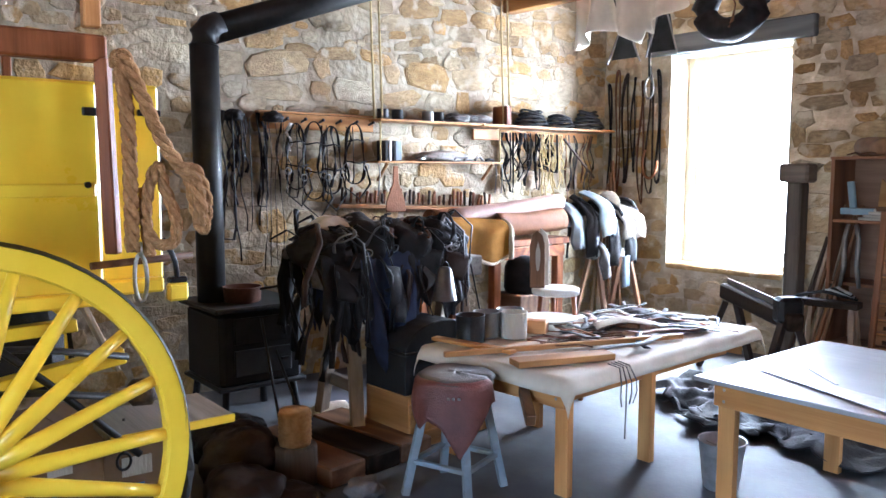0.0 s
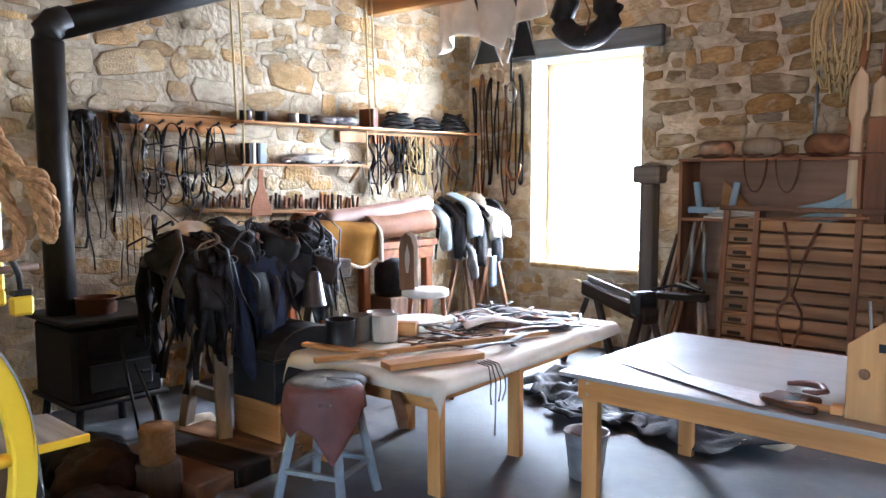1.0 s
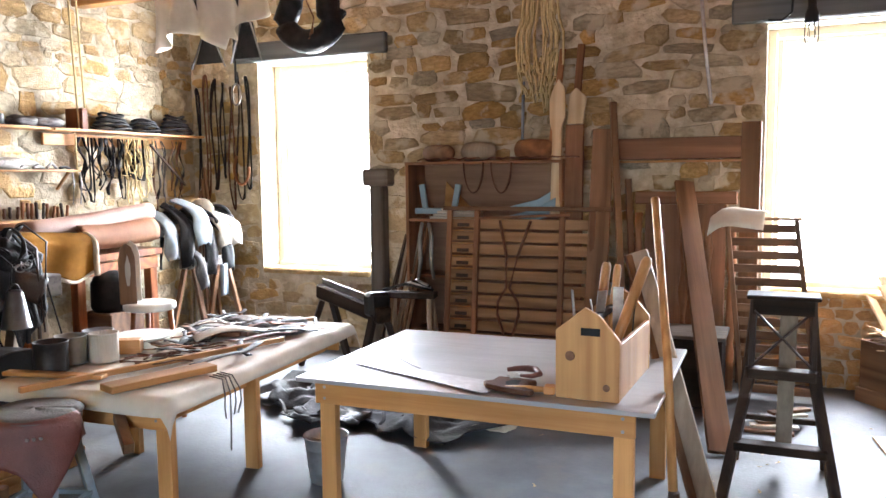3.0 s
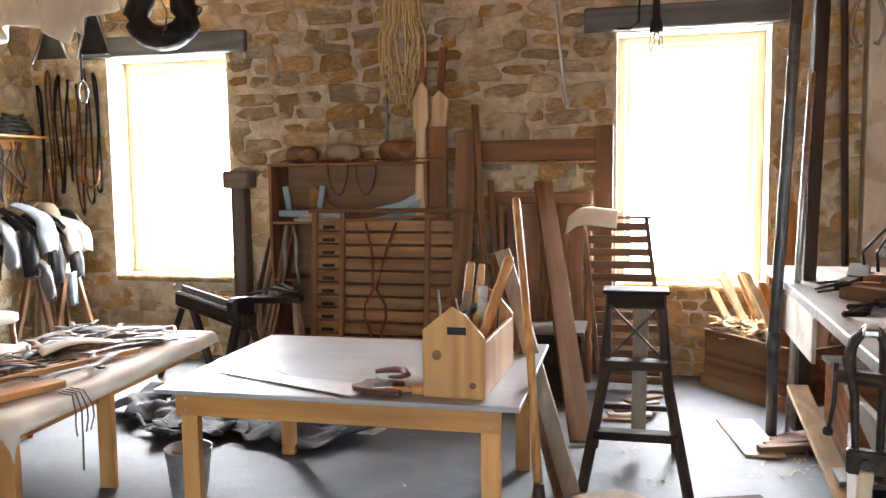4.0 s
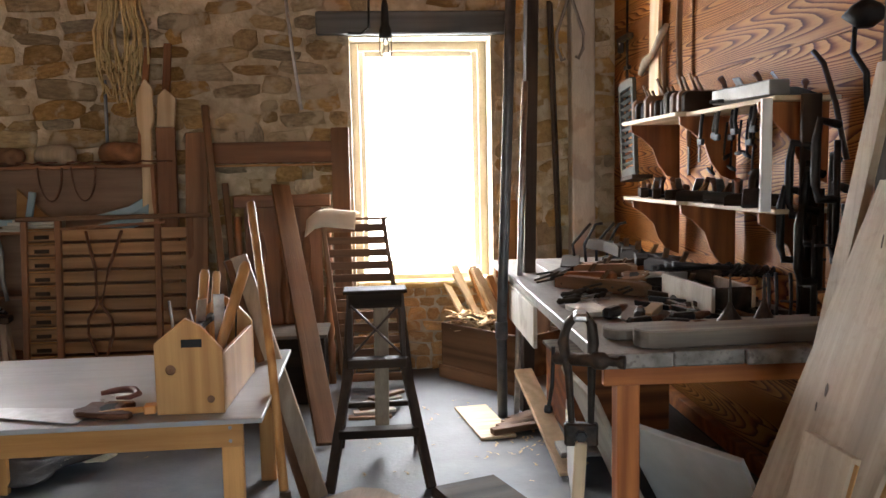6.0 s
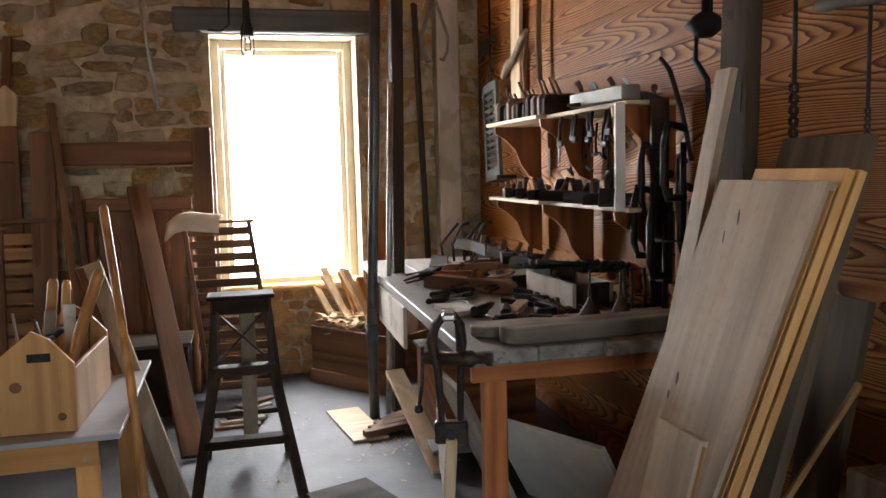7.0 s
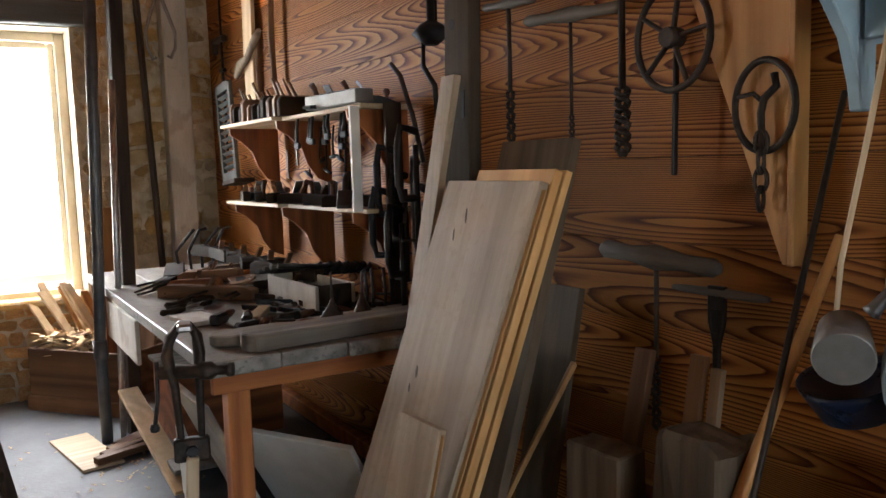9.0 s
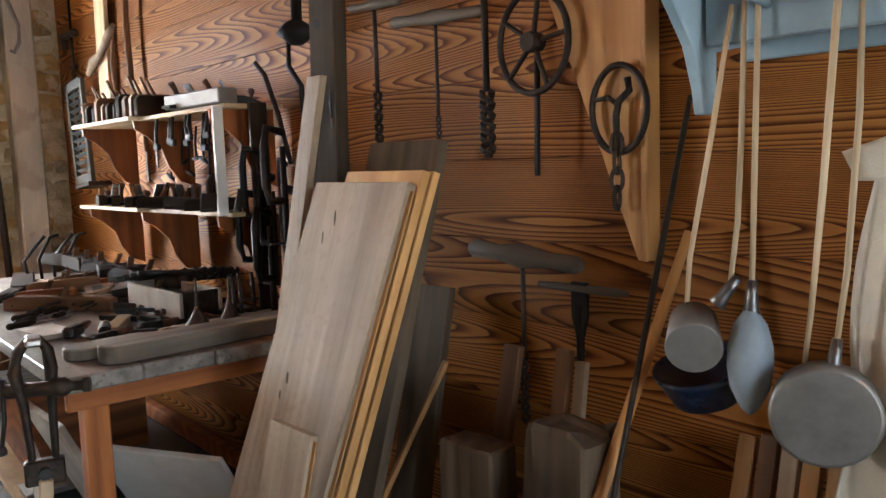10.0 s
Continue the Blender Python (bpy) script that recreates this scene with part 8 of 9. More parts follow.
part("fleece_edge", tube([(-5.03 + 0.13 * math.sin(min(1, v * 2.2) * 1.57), 4.575, 1.27 - 0.32 * v ** 1.5) for v in [k / 10 for k in range(11)]], 0.024, 8), M_FLEECE, t)
part("lower_fringe", tube([(-4.905 + 0.012 * math.sin(u * 9 + 3), 3.99 + 0.56 * u, 0.955 + 0.035 * math.sin(u * 7)) for u in [k / 12 for k in range(13)]], 0.016, 8), M_FLEECE, t)
t = thing("leather_bag", pose(-5.05, 4.85, 0.0), "black leather bag standing under the bench", "bag")
part("body", turned(((0.14, 0.62), (0.16, 0.66), (0.155, 0.85), (0.11, 0.93), (0.03, 0.95)), 18), M_LEATHER, t)
part("stand", box(0, 0, 0.31, 0.34, 0.36, 0.62, 0.008), M_BROWNWOOD, t)

# ---- saddle stand in the corner ----
t = thing("saddle_stand", pose(-5.15, 6.15, 0), "wooden saddle stand with splayed legs in the corner", "saddle stand")
part("beam", box(0, 0, 0.88, 0.14, 0.62, 0.08, 0.01), M_GREYWOOD_Y, t)
for y in (-0.24, 0.24):
    for s in (-1, 1):
        part("leg", between((s * 0.26, y * 1.15, 0), (s * 0.05, y, 0.86), 0.05, 0.04), M_BROWNWOOD_Z, t)
for y, lab, sd in ((5.85, "black worn saddle on the stand", 6), (6.22, "black saddle with pale flaps on the stand", 8)):
    saddle(-5.16, y, 1.14, M_LEATHER, lab, sd, 0.85, 12)


ob = part("saddle_cantle", turned(((0.0, -0.12), (0.085, -0.12), (0.115, -0.03), (0.12, 0.0), (0.11, 0.012), (0.0, 0.016)), 24, None, (0, 0, 0), (0.86, -0.48, 0.16)), M_DRABHIDE)
ob.matrix_world = pose(-5.10, 6.06, 1.385)
tagged(ob, "round olive-brown leather saddle cantle on the stand", "saddle cantle")


def saddle_flap(y, top, w, h, out, seed, mat, label):
    """A stiff leather flap that bends over the saddle and hangs down with a curled, rounded end."""
    def shape(u, v):
        a = u - 0.5
        narrow = (0.75 + 0.5 * v - 0.55 * max(0.0, v - 0.7) ** 2 * 9)
        x = -5.22 + out * math.sin(min(1.0, v * 1.9) * 1.57) + 0.05 * math.cos(a * 3.0) * v + 0.025 * noise.noise(Vector((u * 3, v * 4, seed)))
        return (x, y + w * a * narrow + 0.06 * v * noise.noise(Vector((v * 2, seed, 1))), top - h * v ** 1.25 - 0.05 * abs(a) + 0.02 * noise.noise(Vector((u * 4, v * 5, seed + 9))))
    return tagged(part("saddle_skirt", sheet(10, 14, shape, 0.012), mat), label, "saddle skirt", "saddle skirts")


for y, top, w, h, out, mat, lab in ((5.54, 1.40, 0.17, 0.42, 0.20, M_BLUEGREY, "pale blue-grey leather saddle flap hanging down"), (5.68, 1.46, 0.15, 0.55, 0.25, M_LEATHER, "black leather saddle flap hanging down"),
                                    (5.83, 1.50, 0.20, 0.40, 0.30, M_BLUEGREY, "pale blue-grey curled saddle flap"), (5.96, 1.42, 0.16, 0.62, 0.27, M_LEATHER, "long black leather saddle flap"),
                                    (6.14, 1.36, 0.16, 0.30, 0.30, M_OLDWHITE, "worn off-white saddle flap"), (6.20, 1.34, 0.15, 0.52, 0.29, M_BLACK, "stiff black saddle flap"),
                                    (6.33, 1.36, 0.17, 0.30, 0.26, M_OLDWHITE, "pale worn leather saddle flap"), (5.76, 1.10, 0.12, 0.40, 0.34, M_GREYHIDE, "grey stirrup leather hanging from the saddle")):
    saddle_flap(y, top, w, h, out, y * 7, mat, lab)
ob = part("blue_cloth", sheet(8, 12, lambda u, v: (-4.88 + 0.02 * math.sin(u * 6), 6.02 + 0.12 * u, 0.88 - 0.30 * v), 0.008), M_BLUEGREY)
tagged(ob, "pale blue cloth strip hanging from the saddle stand", "cloth")
ob = part("straw_hat", turned(((0.20, 0.0), (0.21, 0.01), (0.12, 0.03), (0.10, 0.12), (0.06, 0.15), (0, 0.155)), 22, None, (0, 0, 0), (1, -0.5, 0.9)), M_HAT)
ob.matrix_world = pose(-5.50, 6.42, 1.34)
tagged(ob, "tan felt hat hanging behind the saddles", "hat")
for k in range(6):
    tagged(part("long_stick", between((-5.55 + 0.05 * k, 6.35 + 0.04 * k, 0), (-5.66 + 0.03 * k, 6.6, 1.2 + 0.12 * k), 0.03, 0.03), rr.choice((M_DARKWOOD, M_BROWNWOOD_Z, M_GREYWOOD))), "thin stick leaning in the corner", "stick", "corner sticks")

# ---- harness wall ----
SX = XL + 0.02
shelf_top = t = thing("wall_shelf", pose(XL, 5.20, 2.11, 0, 0, -90), "long narrow pine wall shelf for harness parts", "shelf")
part("shelf_board", box(-0.55, 0.13, 0.0, 1.85, 0.25, 0.022, 0.003), M_PINE, t)
part("shelf_board", box(0.50, 0.12, 0.004, 2.00, 0.23, 0.022, 0.003), M_PINE, t)
part("divider", box(0.05, 0.14, 0.10, 0.06, 0.20, 0.18, 0.004), M_REDWOOD_Z, t)
part("peg_rail", box(-0.55, 0.035, -0.075, 1.75, 0.03, 0.10, 0.003), M_PINE, t)
shelf_low = t = thing("wall_shelf", pose(XL, 4.41, 1.765, 0, 0, -90), "short lower pine wall shelf with small tools", "shelf")
part("shelf_board", box(0, 0.10, 0, 1.42, 0.19, 0.018, 0.003), M_PINE, t)
for x in (-0.6, 0.6):
    part("support", between((x, 0.02, -0.16), (x, 0.17, -0.01), 0.025, 0.02), M_PINE_Z, t)
t = thing("peg_rail", pose(XL, 3.22, 2.075, 0, 0, -90), "varnished pine peg rail hung with bridles", "rail")
part("board", box(0, 0.04, 0, 1.05, 0.03, 0.12, 0.004), M_PINE, t)
part("cap", box(0, 0.06, 0.068, 1.10, 0.07, 0.016, 0.003), M_PINE, t)
for k in range(7):
    part("peg", turned(((0.009, 0.0), (0.010, 0.07), (0.015, 0.08), (0, 0.086)), 10, None, (-0.48 + 0.16 * k, 0.05, 0.0), (0, 1, 0.25)), M_IRON, t)
t = thing("tool_rack", pose(XL, 4.24, 1.36, 0, -2.5, -90), "wooden wall rack full of small leather-working tools", "tool rack")
part("board", box(0, 0.05, 0, 1.75, 0.07, 0.032, 0.004), M_PINE, t)
q = t.matrix_world.copy()
for k in range(34):
    x = -0.84 + 0.0505 * k + rr.uniform(-0.012, 0.012)
    h = rr.uniform(0.08, 0.14)
    tt = thing("awl", q @ pose(x, 0.055 + rr.uniform(-0.01, 0.01), 0.028, rr.uniform(-8, 4), rr.uniform(-7, 7), 0), "small leather-working awl in the rack", "awl", "rack tools")
    part("handle", turned(((0.008, 0.0), (0.014, 0.03), (0.011, h * 0.7), (0.014, h), (0.0, h + 0.006)), 8), rr.choice((M_REDWOOD_Z, M_TAN, M_DARKWOOD, M_BROWNLEATHER)), tt)

# cords that carry the shelf
for y in (3.66, 3.74, 5.12, 5.20):
    ob = part("cord", tube([(XL + 0.20, y, 2.12 if y < 5 else 2.1), (XL + 0.16, y, 2.9), (XL + 0.12, y, 3.9)], 0.010, 6), M_CORD)
    ob.parent, ob.matrix_parent_inverse = shelf_top, shelf_top.matrix_world.inverted()
for y in (3.74, 5.10):
    ob = part("cord", tube([(XL + 0.17, y, 1.77), (XL + 0.17, y, 2.10)], 0.009, 6), M_CORD)
    ob.parent, ob.matrix_parent_inverse = shelf_low, shelf_low.matrix_world.inverted()

# on the shelves
def coil(x, y, z, R, n, mat, label, flat=0.6):
    t = thing("leather_coil", pose(x, y, z), label, "coiled strap", "coiled straps")
    for k in range(n):
        rad = R * (1 - 0.10 * k)
        pts = [(0.10 * math.cos(a) * rad / R, rad * 1.5 * math.sin(a), 0.022 + 0.032 * k + 0.012 * math.sin(2 * a + k)) for a in [j * math.tau / 22 for j in range(22)]]
        part("turn", tube(pts, 0.018, 6, None, True, flat), mat, t)
    return t


coil(XL + 0.13, 5.55, 2.122, 0.14, 5, M_LEATHER, "coiled black leather strap on the shelf")
coil(XL + 0.13, 5.95, 2.122, 0.12, 4, M_LEATHER, "coiled dark rope on the shelf")
coil(XL + 0.13, 6.38, 2.122, 0.15, 6, M_LEATHER, "heap of coiled black straps on the shelf")
for y, L in ((4.85, 0.30), (4.62, 0.26)):
    lump(XL + 0.13, y, 2.126, 0.09, L * 0.55, 0.09, 30 + y, M_GREYHIDE, "folded grey leather on the shelf", "leather", "folded_leather")
for k, y in enumerate((3.80, 3.95, 4.28, 4.40)):
    t = thing("shelf_tin", pose(XL + 0.12, y, 2.126), "small dark tin on the shelf", "tin", "shelf tins")
    part("body", turned(((0.05, 0), (0.052, 0.005), (0.05, 0.08), (0.052, 0.085), (0, 0.086)), 16), rr.choice((M_IRON, M_TIN, M_BLACK)), t)
t = thing("book_row", pose(XL + 0.11, 3.86, 1.775), "small worn books standing on the lower shelf", "books")
for k, (w, mat) in enumerate(((0.03, M_LEATHER), (0.025, M_WHITE), (0.025, M_LEATHER), (0.06, M_BLUEGREY))):
    part("book", box(0.0, -0.06 + 0.042 * k, 0.085, 0.13, w, 0.17, 0.003), mat, t)
lump(XL + 0.11, 4.45, 1.776, 0.07, 0.28, 0.09, 41, M_GREYWOOD_Y, "rounded grey wooden roller on the lower shelf", "roller", "roller")
for k in range(7):
    ob = part("small_tool", tube([(XL + 0.16, 4.15 + 0.13 * k, 1.79), (XL + 0.14, 4.22 + 0.13 * k, 1.80 + 0.03 * (k % 2)), (XL + 0.10, 4.30 + 0.13 * k, 1.79)], 0.012, 6), rr.choice((M_IRON, M_LEATHER, M_STEEL)))
    tagged(ob, "small dark hand tool on the lower shelf", "hand tool", "shelf tools")
t = thing("leather_tag", pose(XL + 0.22, 3.86, 1.53), "brown bottle-shaped leather pattern hanging on a string", "leather pattern")
part("tag", slab([(-0.10, -0.19), (0.10, -0.19), (0.095, -0.10), (0.03, 0.06), (0.022, 0.20), (-0.022, 0.20), (-0.03, 0.06), (-0.095, -0.10)], 0.012, None, 0.003), M_TAN, t).matrix_local = pose(0, 0, 0, 0, 0, 90)
for y in (3.70, 5.02, 5.10):
    t = thing("hand_tool", pose(XL + 0.20, y, 1.68), "small steel tool hanging from the lower shelf", "hand tool", "hanging small tools")
    part("blade", tube([(0, 0, 0.07), (0.005, 0.01, -0.02), (0, -0.005, -0.20)], 0.012, 6, None, False, 0.5), M_STEEL, t)

# straps and bridles on the pegs
def hanging_strap(y, top, bottom, mat, wob_y=0.02, r=0.016, x=None, label="black leather strap hanging on the wall", flat=0.35, loop=False):
    x = x or XL + rr.uniform(0.06, 0.14)
    n = 9
    pts = [(x + 0.02 * math.sin(k * 1.3 + y * 9), y + wob_y * math.sin(k * 0.9 + y * 20), top + (bottom - top) * k / n) for k in range(n + 1)]
    if loop:
        w = rr.uniform(0.03, 0.06)
        pts += [(x + 0.02, y + w, bottom - 0.01)] + [(x + 0.02, y + w * 1.4 - 0.3 * w * k / n, bottom + (top - bottom) * k / n) for k in range(1, n + 1)]
    ob = part("hanging_strap", tube(pts, r, 6, None, False, flat), mat)
    return tagged(ob, label, "strap", "hanging straps")


for k in range(12):
    y = (2.38, 2.40, 2.43, 2.46, 2.48, 2.50, 2.53, 2.56, 2.68, 2.70, 2.73, 2.84)[k] + rr.uniform(-0.02, 0.02)
    hanging_strap(y, rr.uniform(2.04, 2.16), rr.uniform(1.0, 1.75), M_LEATHER, 0.02, rr.uniform(0.010, 0.022), loop=k % 3 == 0)
for y in (2.46, 2.78):
    lump(XL + 0.12, y, 2.06, 0.06, 0.08, 0.08, 50 + y, M_LEATHER, "bunched black harness pad on a wall hook", "harness pad", "harness_pad")
for k in range(4):
    hanging_strap(2.70 + 0.06 * k, 2.06, rr.uniform(0.75, 1.0), M_IRON, 0.01, 0.006, label="thin iron chain hanging on the wall")


def bridle(y, top, w, drop, label, mat=M_LEATHER):
    t = thing("bridle", pose(XL + 0.11, y, top), label, "bridle", "hanging bridles")
    loop = [(0.02 * math.sin(3 * a), w * math.sin(a) * (1 - 0.25 * math.cos(a)), -drop / 2 + drop / 2 * math.cos(a)) for a in [k * math.tau / 30 for k in range(30)]]
    part("headstall", tube(loop, 0.015, 6, None, True, 0.35), mat, t)
    part("brow_band", tube([(0.02, -w * 0.8, -drop * 0.30), (0.05, 0, -drop * 0.27), (0.02, w * 0.8, -drop * 0.30)], 0.014, 6, None, False, 0.4), mat, t)
    part("nose_band", tube([(0.02, -w * 1.0, -drop * 0.62), (0.07, 0, -drop * 0.66), (0.02, w * 1.0, -drop * 0.62)], 0.015, 6, None, False, 0.4), mat, t)
    part("rein", tube([(0.03, w * 0.9, -drop * 0.7), (0.04, w * 1.3, -drop * 1.0), (0.04, 0.2 * w, -drop * 1.25), (0.04, -w * 1.2, -drop * 1.05), (0.03, -w, -drop * 0.7)], 0.010, 6, None, False, 0.5), mat, t)
    for s in (-1, 1):
        ring = part("bit_ring", tube([(0.026 * math.cos(a), 0, 0.026 * math.sin(a)) for a in [k * math.tau / 14 for k in range(14)]], 0.005, 6, None, True), M_STEEL, t)
        ring.matrix_local = pose(0.03, s * w * 0.98, -drop * 0.72, 0, 0, 90)
    return t


bridle(2.98, 2.06, 0.09, 0.52, "black leather bridle with steel bit hanging on a peg")
bridle(3.14, 2.08, 0.11, 0.62, "black leather bridle with blinkers hanging on a peg")
bridle(3.30, 2.05, 0.09, 0.55, "worn black bridle hanging on a peg")
bridle(3.52, 2.08, 0.10, 0.50, "small brown and black bridle hanging on a peg")
for k in range(5):
    hanging_strap(2.92 + 0.13 * k, 2.05, rr.uniform(1.35, 1.75), M_LEATHER, 0.025, 0.013, loop=k % 2 == 0)
hanging_strap(2.92, 2.06, 1.84, M_WHITE, 0.01, 0.02, label="short white strap hanging on a peg")
for k in range(15):
    y = 5.20 + 0.048 * k
    hanging_strap(y, 2.06, rr.uniform(1.45, 1.75), M_LEATHER, 0.03, rr.uniform(0.012, 0.022), loop=k % 2 == 0)
for k in range(9):
    y = 5.66 + 0.045 * k
    hanging_strap(y, 2.06, rr.uniform(1.35, 1.85), M_CORD, 0.02, 0.008, label="cream cord hanging under the shelf", loop=k % 2 == 0, flat=0.9)
for k in range(8):
    y = 6.08 + 0.06 * k
    hanging_strap(y, 2.06, rr.uniform(1.2, 1.6), rr.choice((M_GREYHIDE, M_LEATHER, M_BROWNLEATHER)), 0.02, 0.014, label="dusty leather strap hanging under the shelf")
ob = part("whip_stock", between((XL + 0.15, 6.00, 2.02), (XL + 0.17, 6.45, 1.62), 0.022, 0.02), M_DARKWOOD)
tagged(ob, "dark wooden stick hanging aslant under the shelf", "stick")
# straps on the window wall corner
for k in range(7):
    x, top, low, w = -5.68 + 0.105 * k, 2.62 + 0.14 * ((k * 3) % 4) / 3, 1.35 + 0.11 * ((k * 5) % 4), 0.025 + 0.012 * (k % 3)
    pts = [(x + w * math.sin(a) * (0.4 + 0.6 * (1 - math.cos(a)) / 2) + 0.012 * math.sin(3 * a + k), YW - 0.05 - 0.015 * math.cos(2 * a + k), (top + low) / 2 + (top - low) / 2 * math.cos(a)) for a in [j * math.tau / 26 for j in range(26)]]
    ob = part("hanging_strap", tube(pts, 0.020 - 0.003 * (k % 2), 6, None, True, 0.4), (M_LEATHER, M_BROWNLEATHER, M_DARKBROWN)[k % 3])
    tagged(ob, "dark looped leather strap hanging in the corner", "strap", "corner straps")
t = thing("horse_collar", pose(-5.12, YW - 0.09, 1.78), "pale bent hame hanging on the corner wall", "hame")
part("hame", tube([(0.09 * math.cos(a), 0, 0.16 * math.sin(a)) for a in [math.pi * 0.7 + k * 4.2 / 18 for k in range(19)]], 0.016, 8), M_TAN, t)

# ---- hanging from the beam ----
beam = tagged(part("beam", box((XL + XR) / 2, 5.34, 3.30, XR - XL - 0.01, 0.14, 0.20, 0.01), M_PINE), "varnished pine ceiling beam", "beam", kind="structure")


def garment(u, v):
    x = -5.12 + 1.18 * u
    hem = 2.73 + 0.20 * abs(math.sin(u * 4.0 + 0.4)) ** 1.3 + (0.12 if u > 0.62 else 0)
    return (x + 0.03 * math.sin(v * 3 + u * 9), 5.54 + 0.075 * math.sin(u * 21) * (0.4 + v) + 0.03 * math.sin(u * 9), 3.40 + (hem - 3.40) * v)


t = thing("canvas_apron", pose(0, 0, 0), "cream canvas skirt hanging in folds from the beam", "canvas")
part("cloth", sheet(60, 14, garment, 0.006), M_CANVAS, t)
for x, z0, z1, w in ((-4.62, 2.92, 2.68, 0.30), (-4.22, 3.0, 2.70, 0.26)):
    t = thing("leather_flap", pose(x, 5.66, 0), "black leather flap edged with pale straps below the canvas", "leather flap", "leather flaps")
    part("flap", slab([(-0.06, z0), (0.06, z0), (w / 2, z1), (-w / 2, z1)], 0.012, None, 0.002), M_LEATHER, t)
    part("hanger", tube([(0, 0, z0 - 0.02), (0, -0.24, 3.32)], 0.012, 6), M_LEATHER, t)
    for s in (-1, 1):
        part("pale_strap", between((s * 0.05, -0.02, z0), (s * (w / 2 + 0.03), -0.02, z1 - 0.04), 0.022, 0.008), M_GREYHIDE, t)
t = thing("horse_collar", pose(-3.62, 5.70, 3.02), "padded black leather horse collar hanging from the beam", "horse collar")
part("collar", tube([(0.25 * math.cos(a) * (1 if math.sin(a) < 0 else 0.7), 0, 0.22 * math.sin(a) + (0.1 if math.sin(a) > 0 else 0)) for a in [k * math.tau / 30 for k in range(30)]], [0.10] * 30, 12, None, True), M_LEATHER, t)
part("hanger", tube([(0, 0, 0.28), (0, -0.31, 0.34)], 0.012, 6), M_LEATHER, t)
part("strap", tube([(-0.05, -0.09, 0.25), (0.10, -0.10, -0.05), (0.06, -0.09, -0.22)], 0.022, 6, None, False, 0.3), M_BROWNLEATHER, t)
t = thing("buckle_strap", pose(-4.46, 5.80, 2.42), "leather strap with a steel ring hanging from the beam", "strap")
part("strap", tube([(0.02, -0.41, 0.86), (0.0, -0.05, 0.72), (0.0, 0, 0.4), (0.0, 0, 0.10)], 0.020, 6, None, False, 0.4), M_LEATHER, t)
part("ring", tube([(0.045 * math.cos(a), 0, 0.09 * math.sin(a)) for a in [k * math.tau / 22 for k in range(22)]], 0.010, 8, None, True), M_TIN, t)

# ---- pieces of the walls ----
def stone_mesh(k, mat=None):
    r = random.Random(100 + k)
    bm = bmesh.new()
    n = r.choice((8, 9, 10))
    base, mid, top = [], [], []
    p = r.uniform(2.6, 12.0)
    for i in range(n):
        a = i * math.tau / n + r.uniform(-0.2, 0.2)
        c, s = math.cos(a), math.sin(a)
        rad = 0.5 / (abs(c) ** p + abs(s) ** p) ** (1 / p) * r.uniform(0.80, 1.08)
        base.append(bm.verts.new((c * rad, 0.6, s * rad)))
        mid.append(bm.verts.new((c * rad * 0.97, -0.35, s * rad * 0.97)))
        q = r.uniform(0.78, 0.95)
        top.append(bm.verts.new((c * rad * q, -1 + r.uniform(-0.25, 0.25), s * rad * q)))
    tip = bm.verts.new((r.uniform(-0.1, 0.1), -1.1 + r.uniform(-0.3, 0.2), r.uniform(-0.1, 0.1)))
    for A, B in ((base, mid), (mid, top)):
        for i in range(n):
            bm.faces.new((A[i], A[(i + 1) % n], B[(i + 1) % n], B[i]))
    for i in range(n):
        bm.faces.new((top[i], top[(i + 1) % n], tip))
    bmesh.ops.recalc_face_normals(bm, faces=bm.faces)
    me = bpy.data.meshes.new("stone")
    bm.to_mesh(me)
    bm.free()
    me.materials.append(mat or M_STONE)
    return me


STONES = [stone_mesh(k) for k in range(16)]


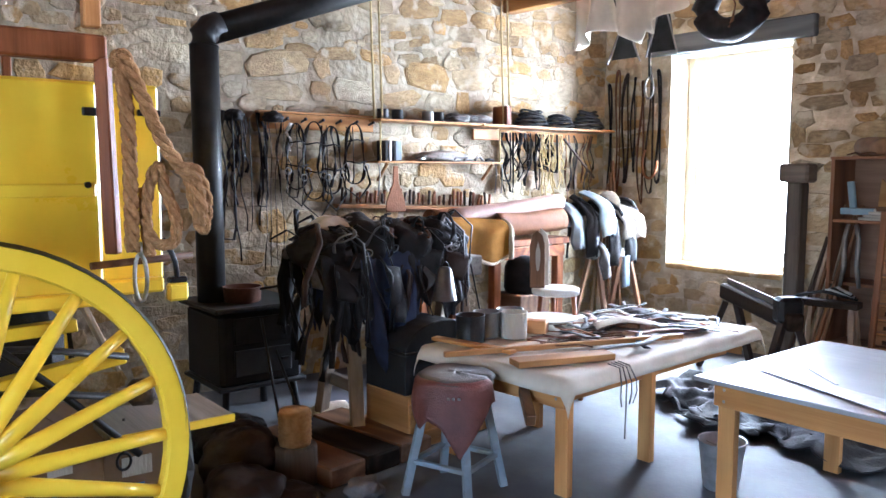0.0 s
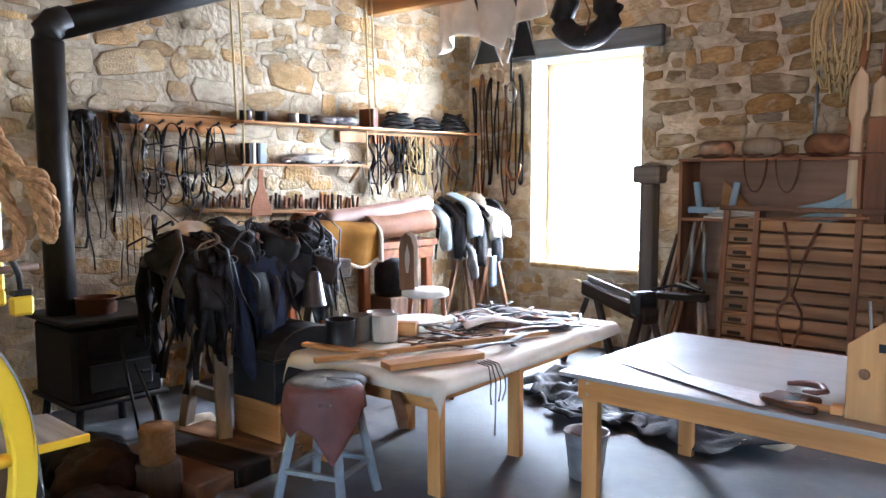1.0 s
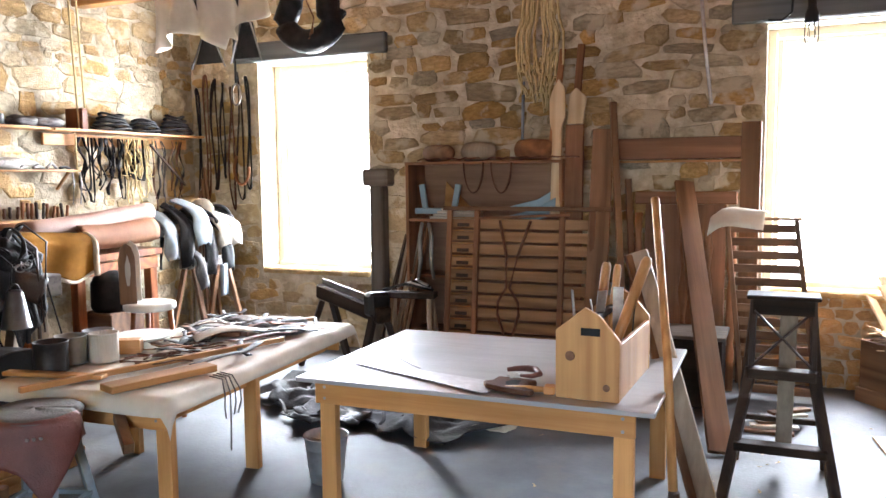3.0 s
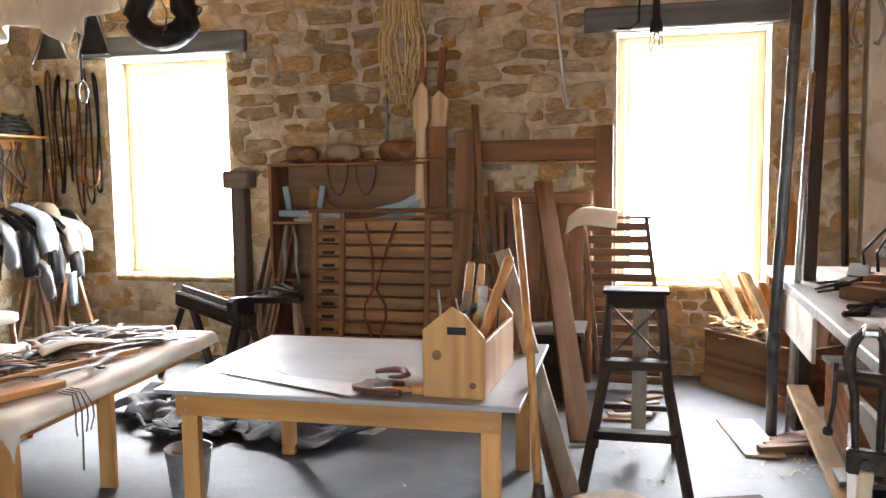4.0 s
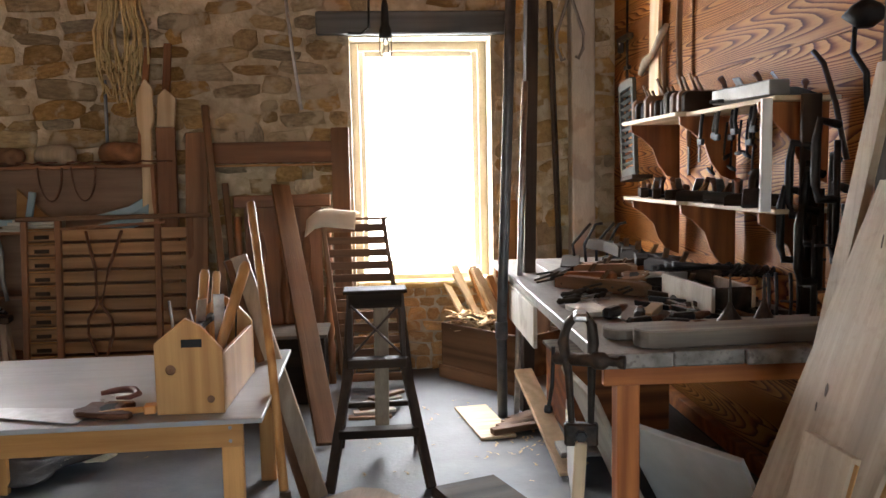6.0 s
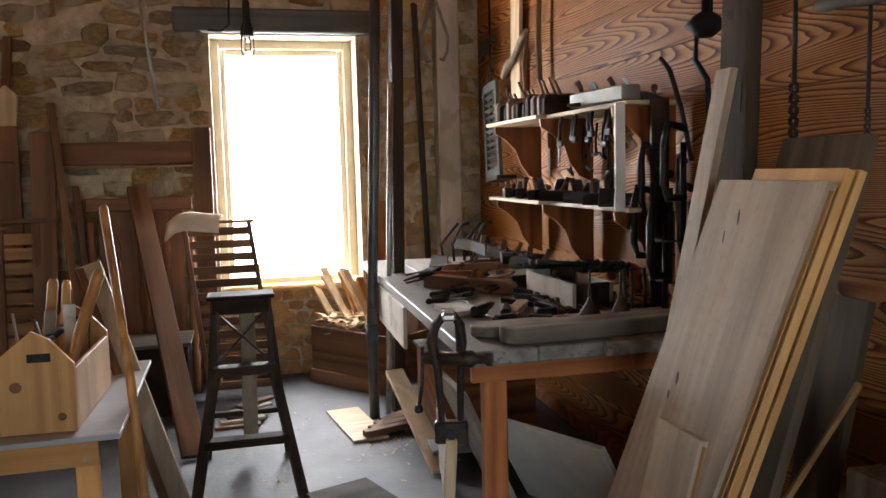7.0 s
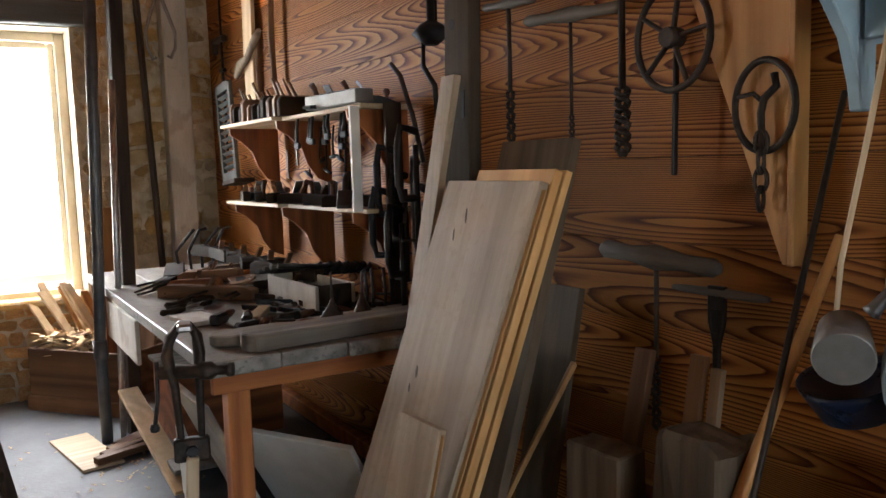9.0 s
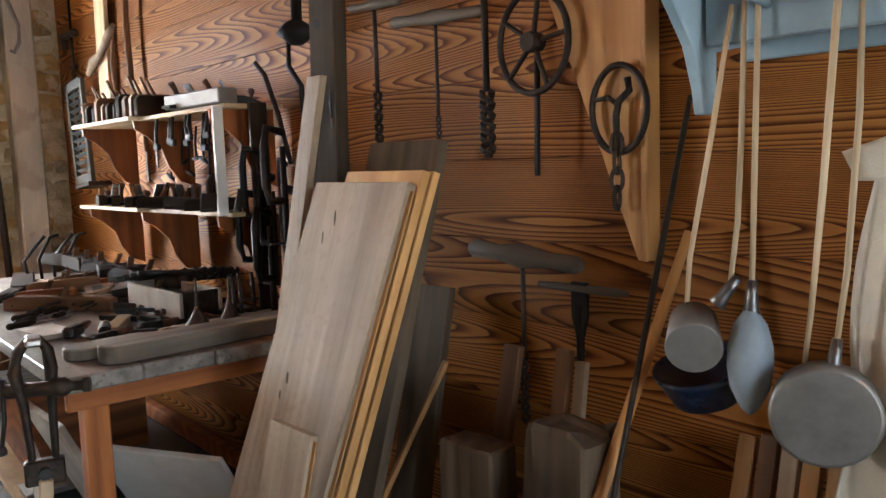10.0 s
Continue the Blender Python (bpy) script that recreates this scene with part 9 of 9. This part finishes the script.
def lay_stones(wall, u0, u1, z1, openings, place, nearest, seed, low=0.10, high=0.25):
    """Courses of rubble between u0 and u1; place(u, z) gives the pose. The stones within nearest are parts, the others one mesh."""
    r = random.Random(seed)
    far = bmesh.new()
    z, count = 0.0, 0
    while z < z1:
        h = r.uniform(low, high)
        u = u0 - r.uniform(0, 0.2)
        while u < u1:
            w = min(0.62, max(0.09, h * r.uniform(0.9, 3.4)))
            hh = h * r.choice((1, 1, 1.1, 0.75, 1.35))
            a, b = max(u, u0), min(u + w, u1)
            for o0, o1, oz0, oz1 in openings:
                if z + h * 0.7 > oz0 and z + h * 0.3 < oz1 and b > o0 and a < o1:
                    if a < o0 - 0.06:
                        b = o0
                    elif b > o1 + 0.06:
                        a = o1
                    else:
                        a = b
            if b - a > 0.07 and r.random() > 0.07:
                m = place((a + b) / 2, z + h / 2 + r.uniform(-0.03, 0.03)) @ Matrix.Rotation(r.uniform(-0.14, 0.14), 4, "Y") @ Matrix.Diagonal(((b - a) * r.uniform(0.98, 1.07), r.uniform(0.004, 0.012), hh * r.uniform(0.95, 1.06), 1))
                me = r.choice(STONES)
                cu, cz = (a + b) / 2, z + h / 2
                if count < 300 and nearest[0] < cu < nearest[1] and nearest[2] < cz < nearest[3]:
                    ob = new("stone", me)
                    ob.parent = wall
                    ob.matrix_world = m
                    count += 1
                else:
                    vs = [far.verts.new(m @ v.co) for v in me.vertices]
                    for p in me.polygons:
                        far.faces.new([vs[i] for i in p.vertices])
            u += w + r.uniform(-0.01, 0.035)
        z += h + r.uniform(-0.012, 0.018)
    rest = part("stone_work", far, M_STONE_JOINED, wall)
    rest["kind"] = "stuff"


lay_stones(wall_north, XL, XR, 3.9, [(WA0 - 0.02, WA1 + 0.02, WIN_SILL - 0.08, WIN_TOP + 0.2), (WB0 - 0.02, WB1 + 0.02, 0.0, WIN_TOP + 0.2)],
           lambda u, z: pose(u, YW, z), (-3.6, 1.0, 1.75, 3.3), 11, 0.085, 0.19)
lay_stones(wall_west, YB, YW, 3.9, [], lambda u, z: pose(XL, u, z, 0, 0, 90), (2.2, YW, 2.0, 3.3), 12, 0.075, 0.20)

# wide boards of the east wall
BOARD_H = 0.285
bm = box(0, 0, 0, 0.024, YW - YB, BOARD_H - 0.002, 0.0015)
first = part("board", bm, M_BOARDWALL, wall_east)
first.matrix_world = pose(XR + 0.008, (YW + YB) / 2, BOARD_H / 2)
k = 1
while (k + 0.5) * BOARD_H < ZC:
    ob = new("board", first.data)
    ob.parent = wall_east
    ob.matrix_world = pose(XR + 0.008 + RNG.uniform(-0.002, 0.002), (YW + YB) / 2 , (k + 0.5) * BOARD_H)
    k += 1

# rubble stones below the second window, warm bounced light painted into their orange colour
WARMLIT_STONES = [stone_mesh(200 + k, M_WARMLIT_STONE) for k in range(8)]
rb = random.Random(77)
z, row = 0.0, 0
while z < WIN_SILL - 0.10:
    h = rb.uniform(0.065, 0.125)
    x = WB0 - 0.02 - rb.uniform(0, 0.1)
    while x < WB1 + 0.02:
        w = rb.uniform(0.09, 0.28)
        a, b = max(x, WB0 - 0.02), min(x + w, WB1 + 0.02)
        if b - a > 0.05:
            ob = new("brick", rb.choice(WARMLIT_STONES))
            ob.parent = wall_north
            ob.matrix_world = pose((a + b) / 2, YW, z + h / 2, 0, rb.uniform(-5, 5), 0) @ Matrix.Diagonal(((b - a) * 1.02, rb.uniform(0.010, 0.022), h * rb.uniform(0.92, 1.06), 1))
        x += w
    z += h
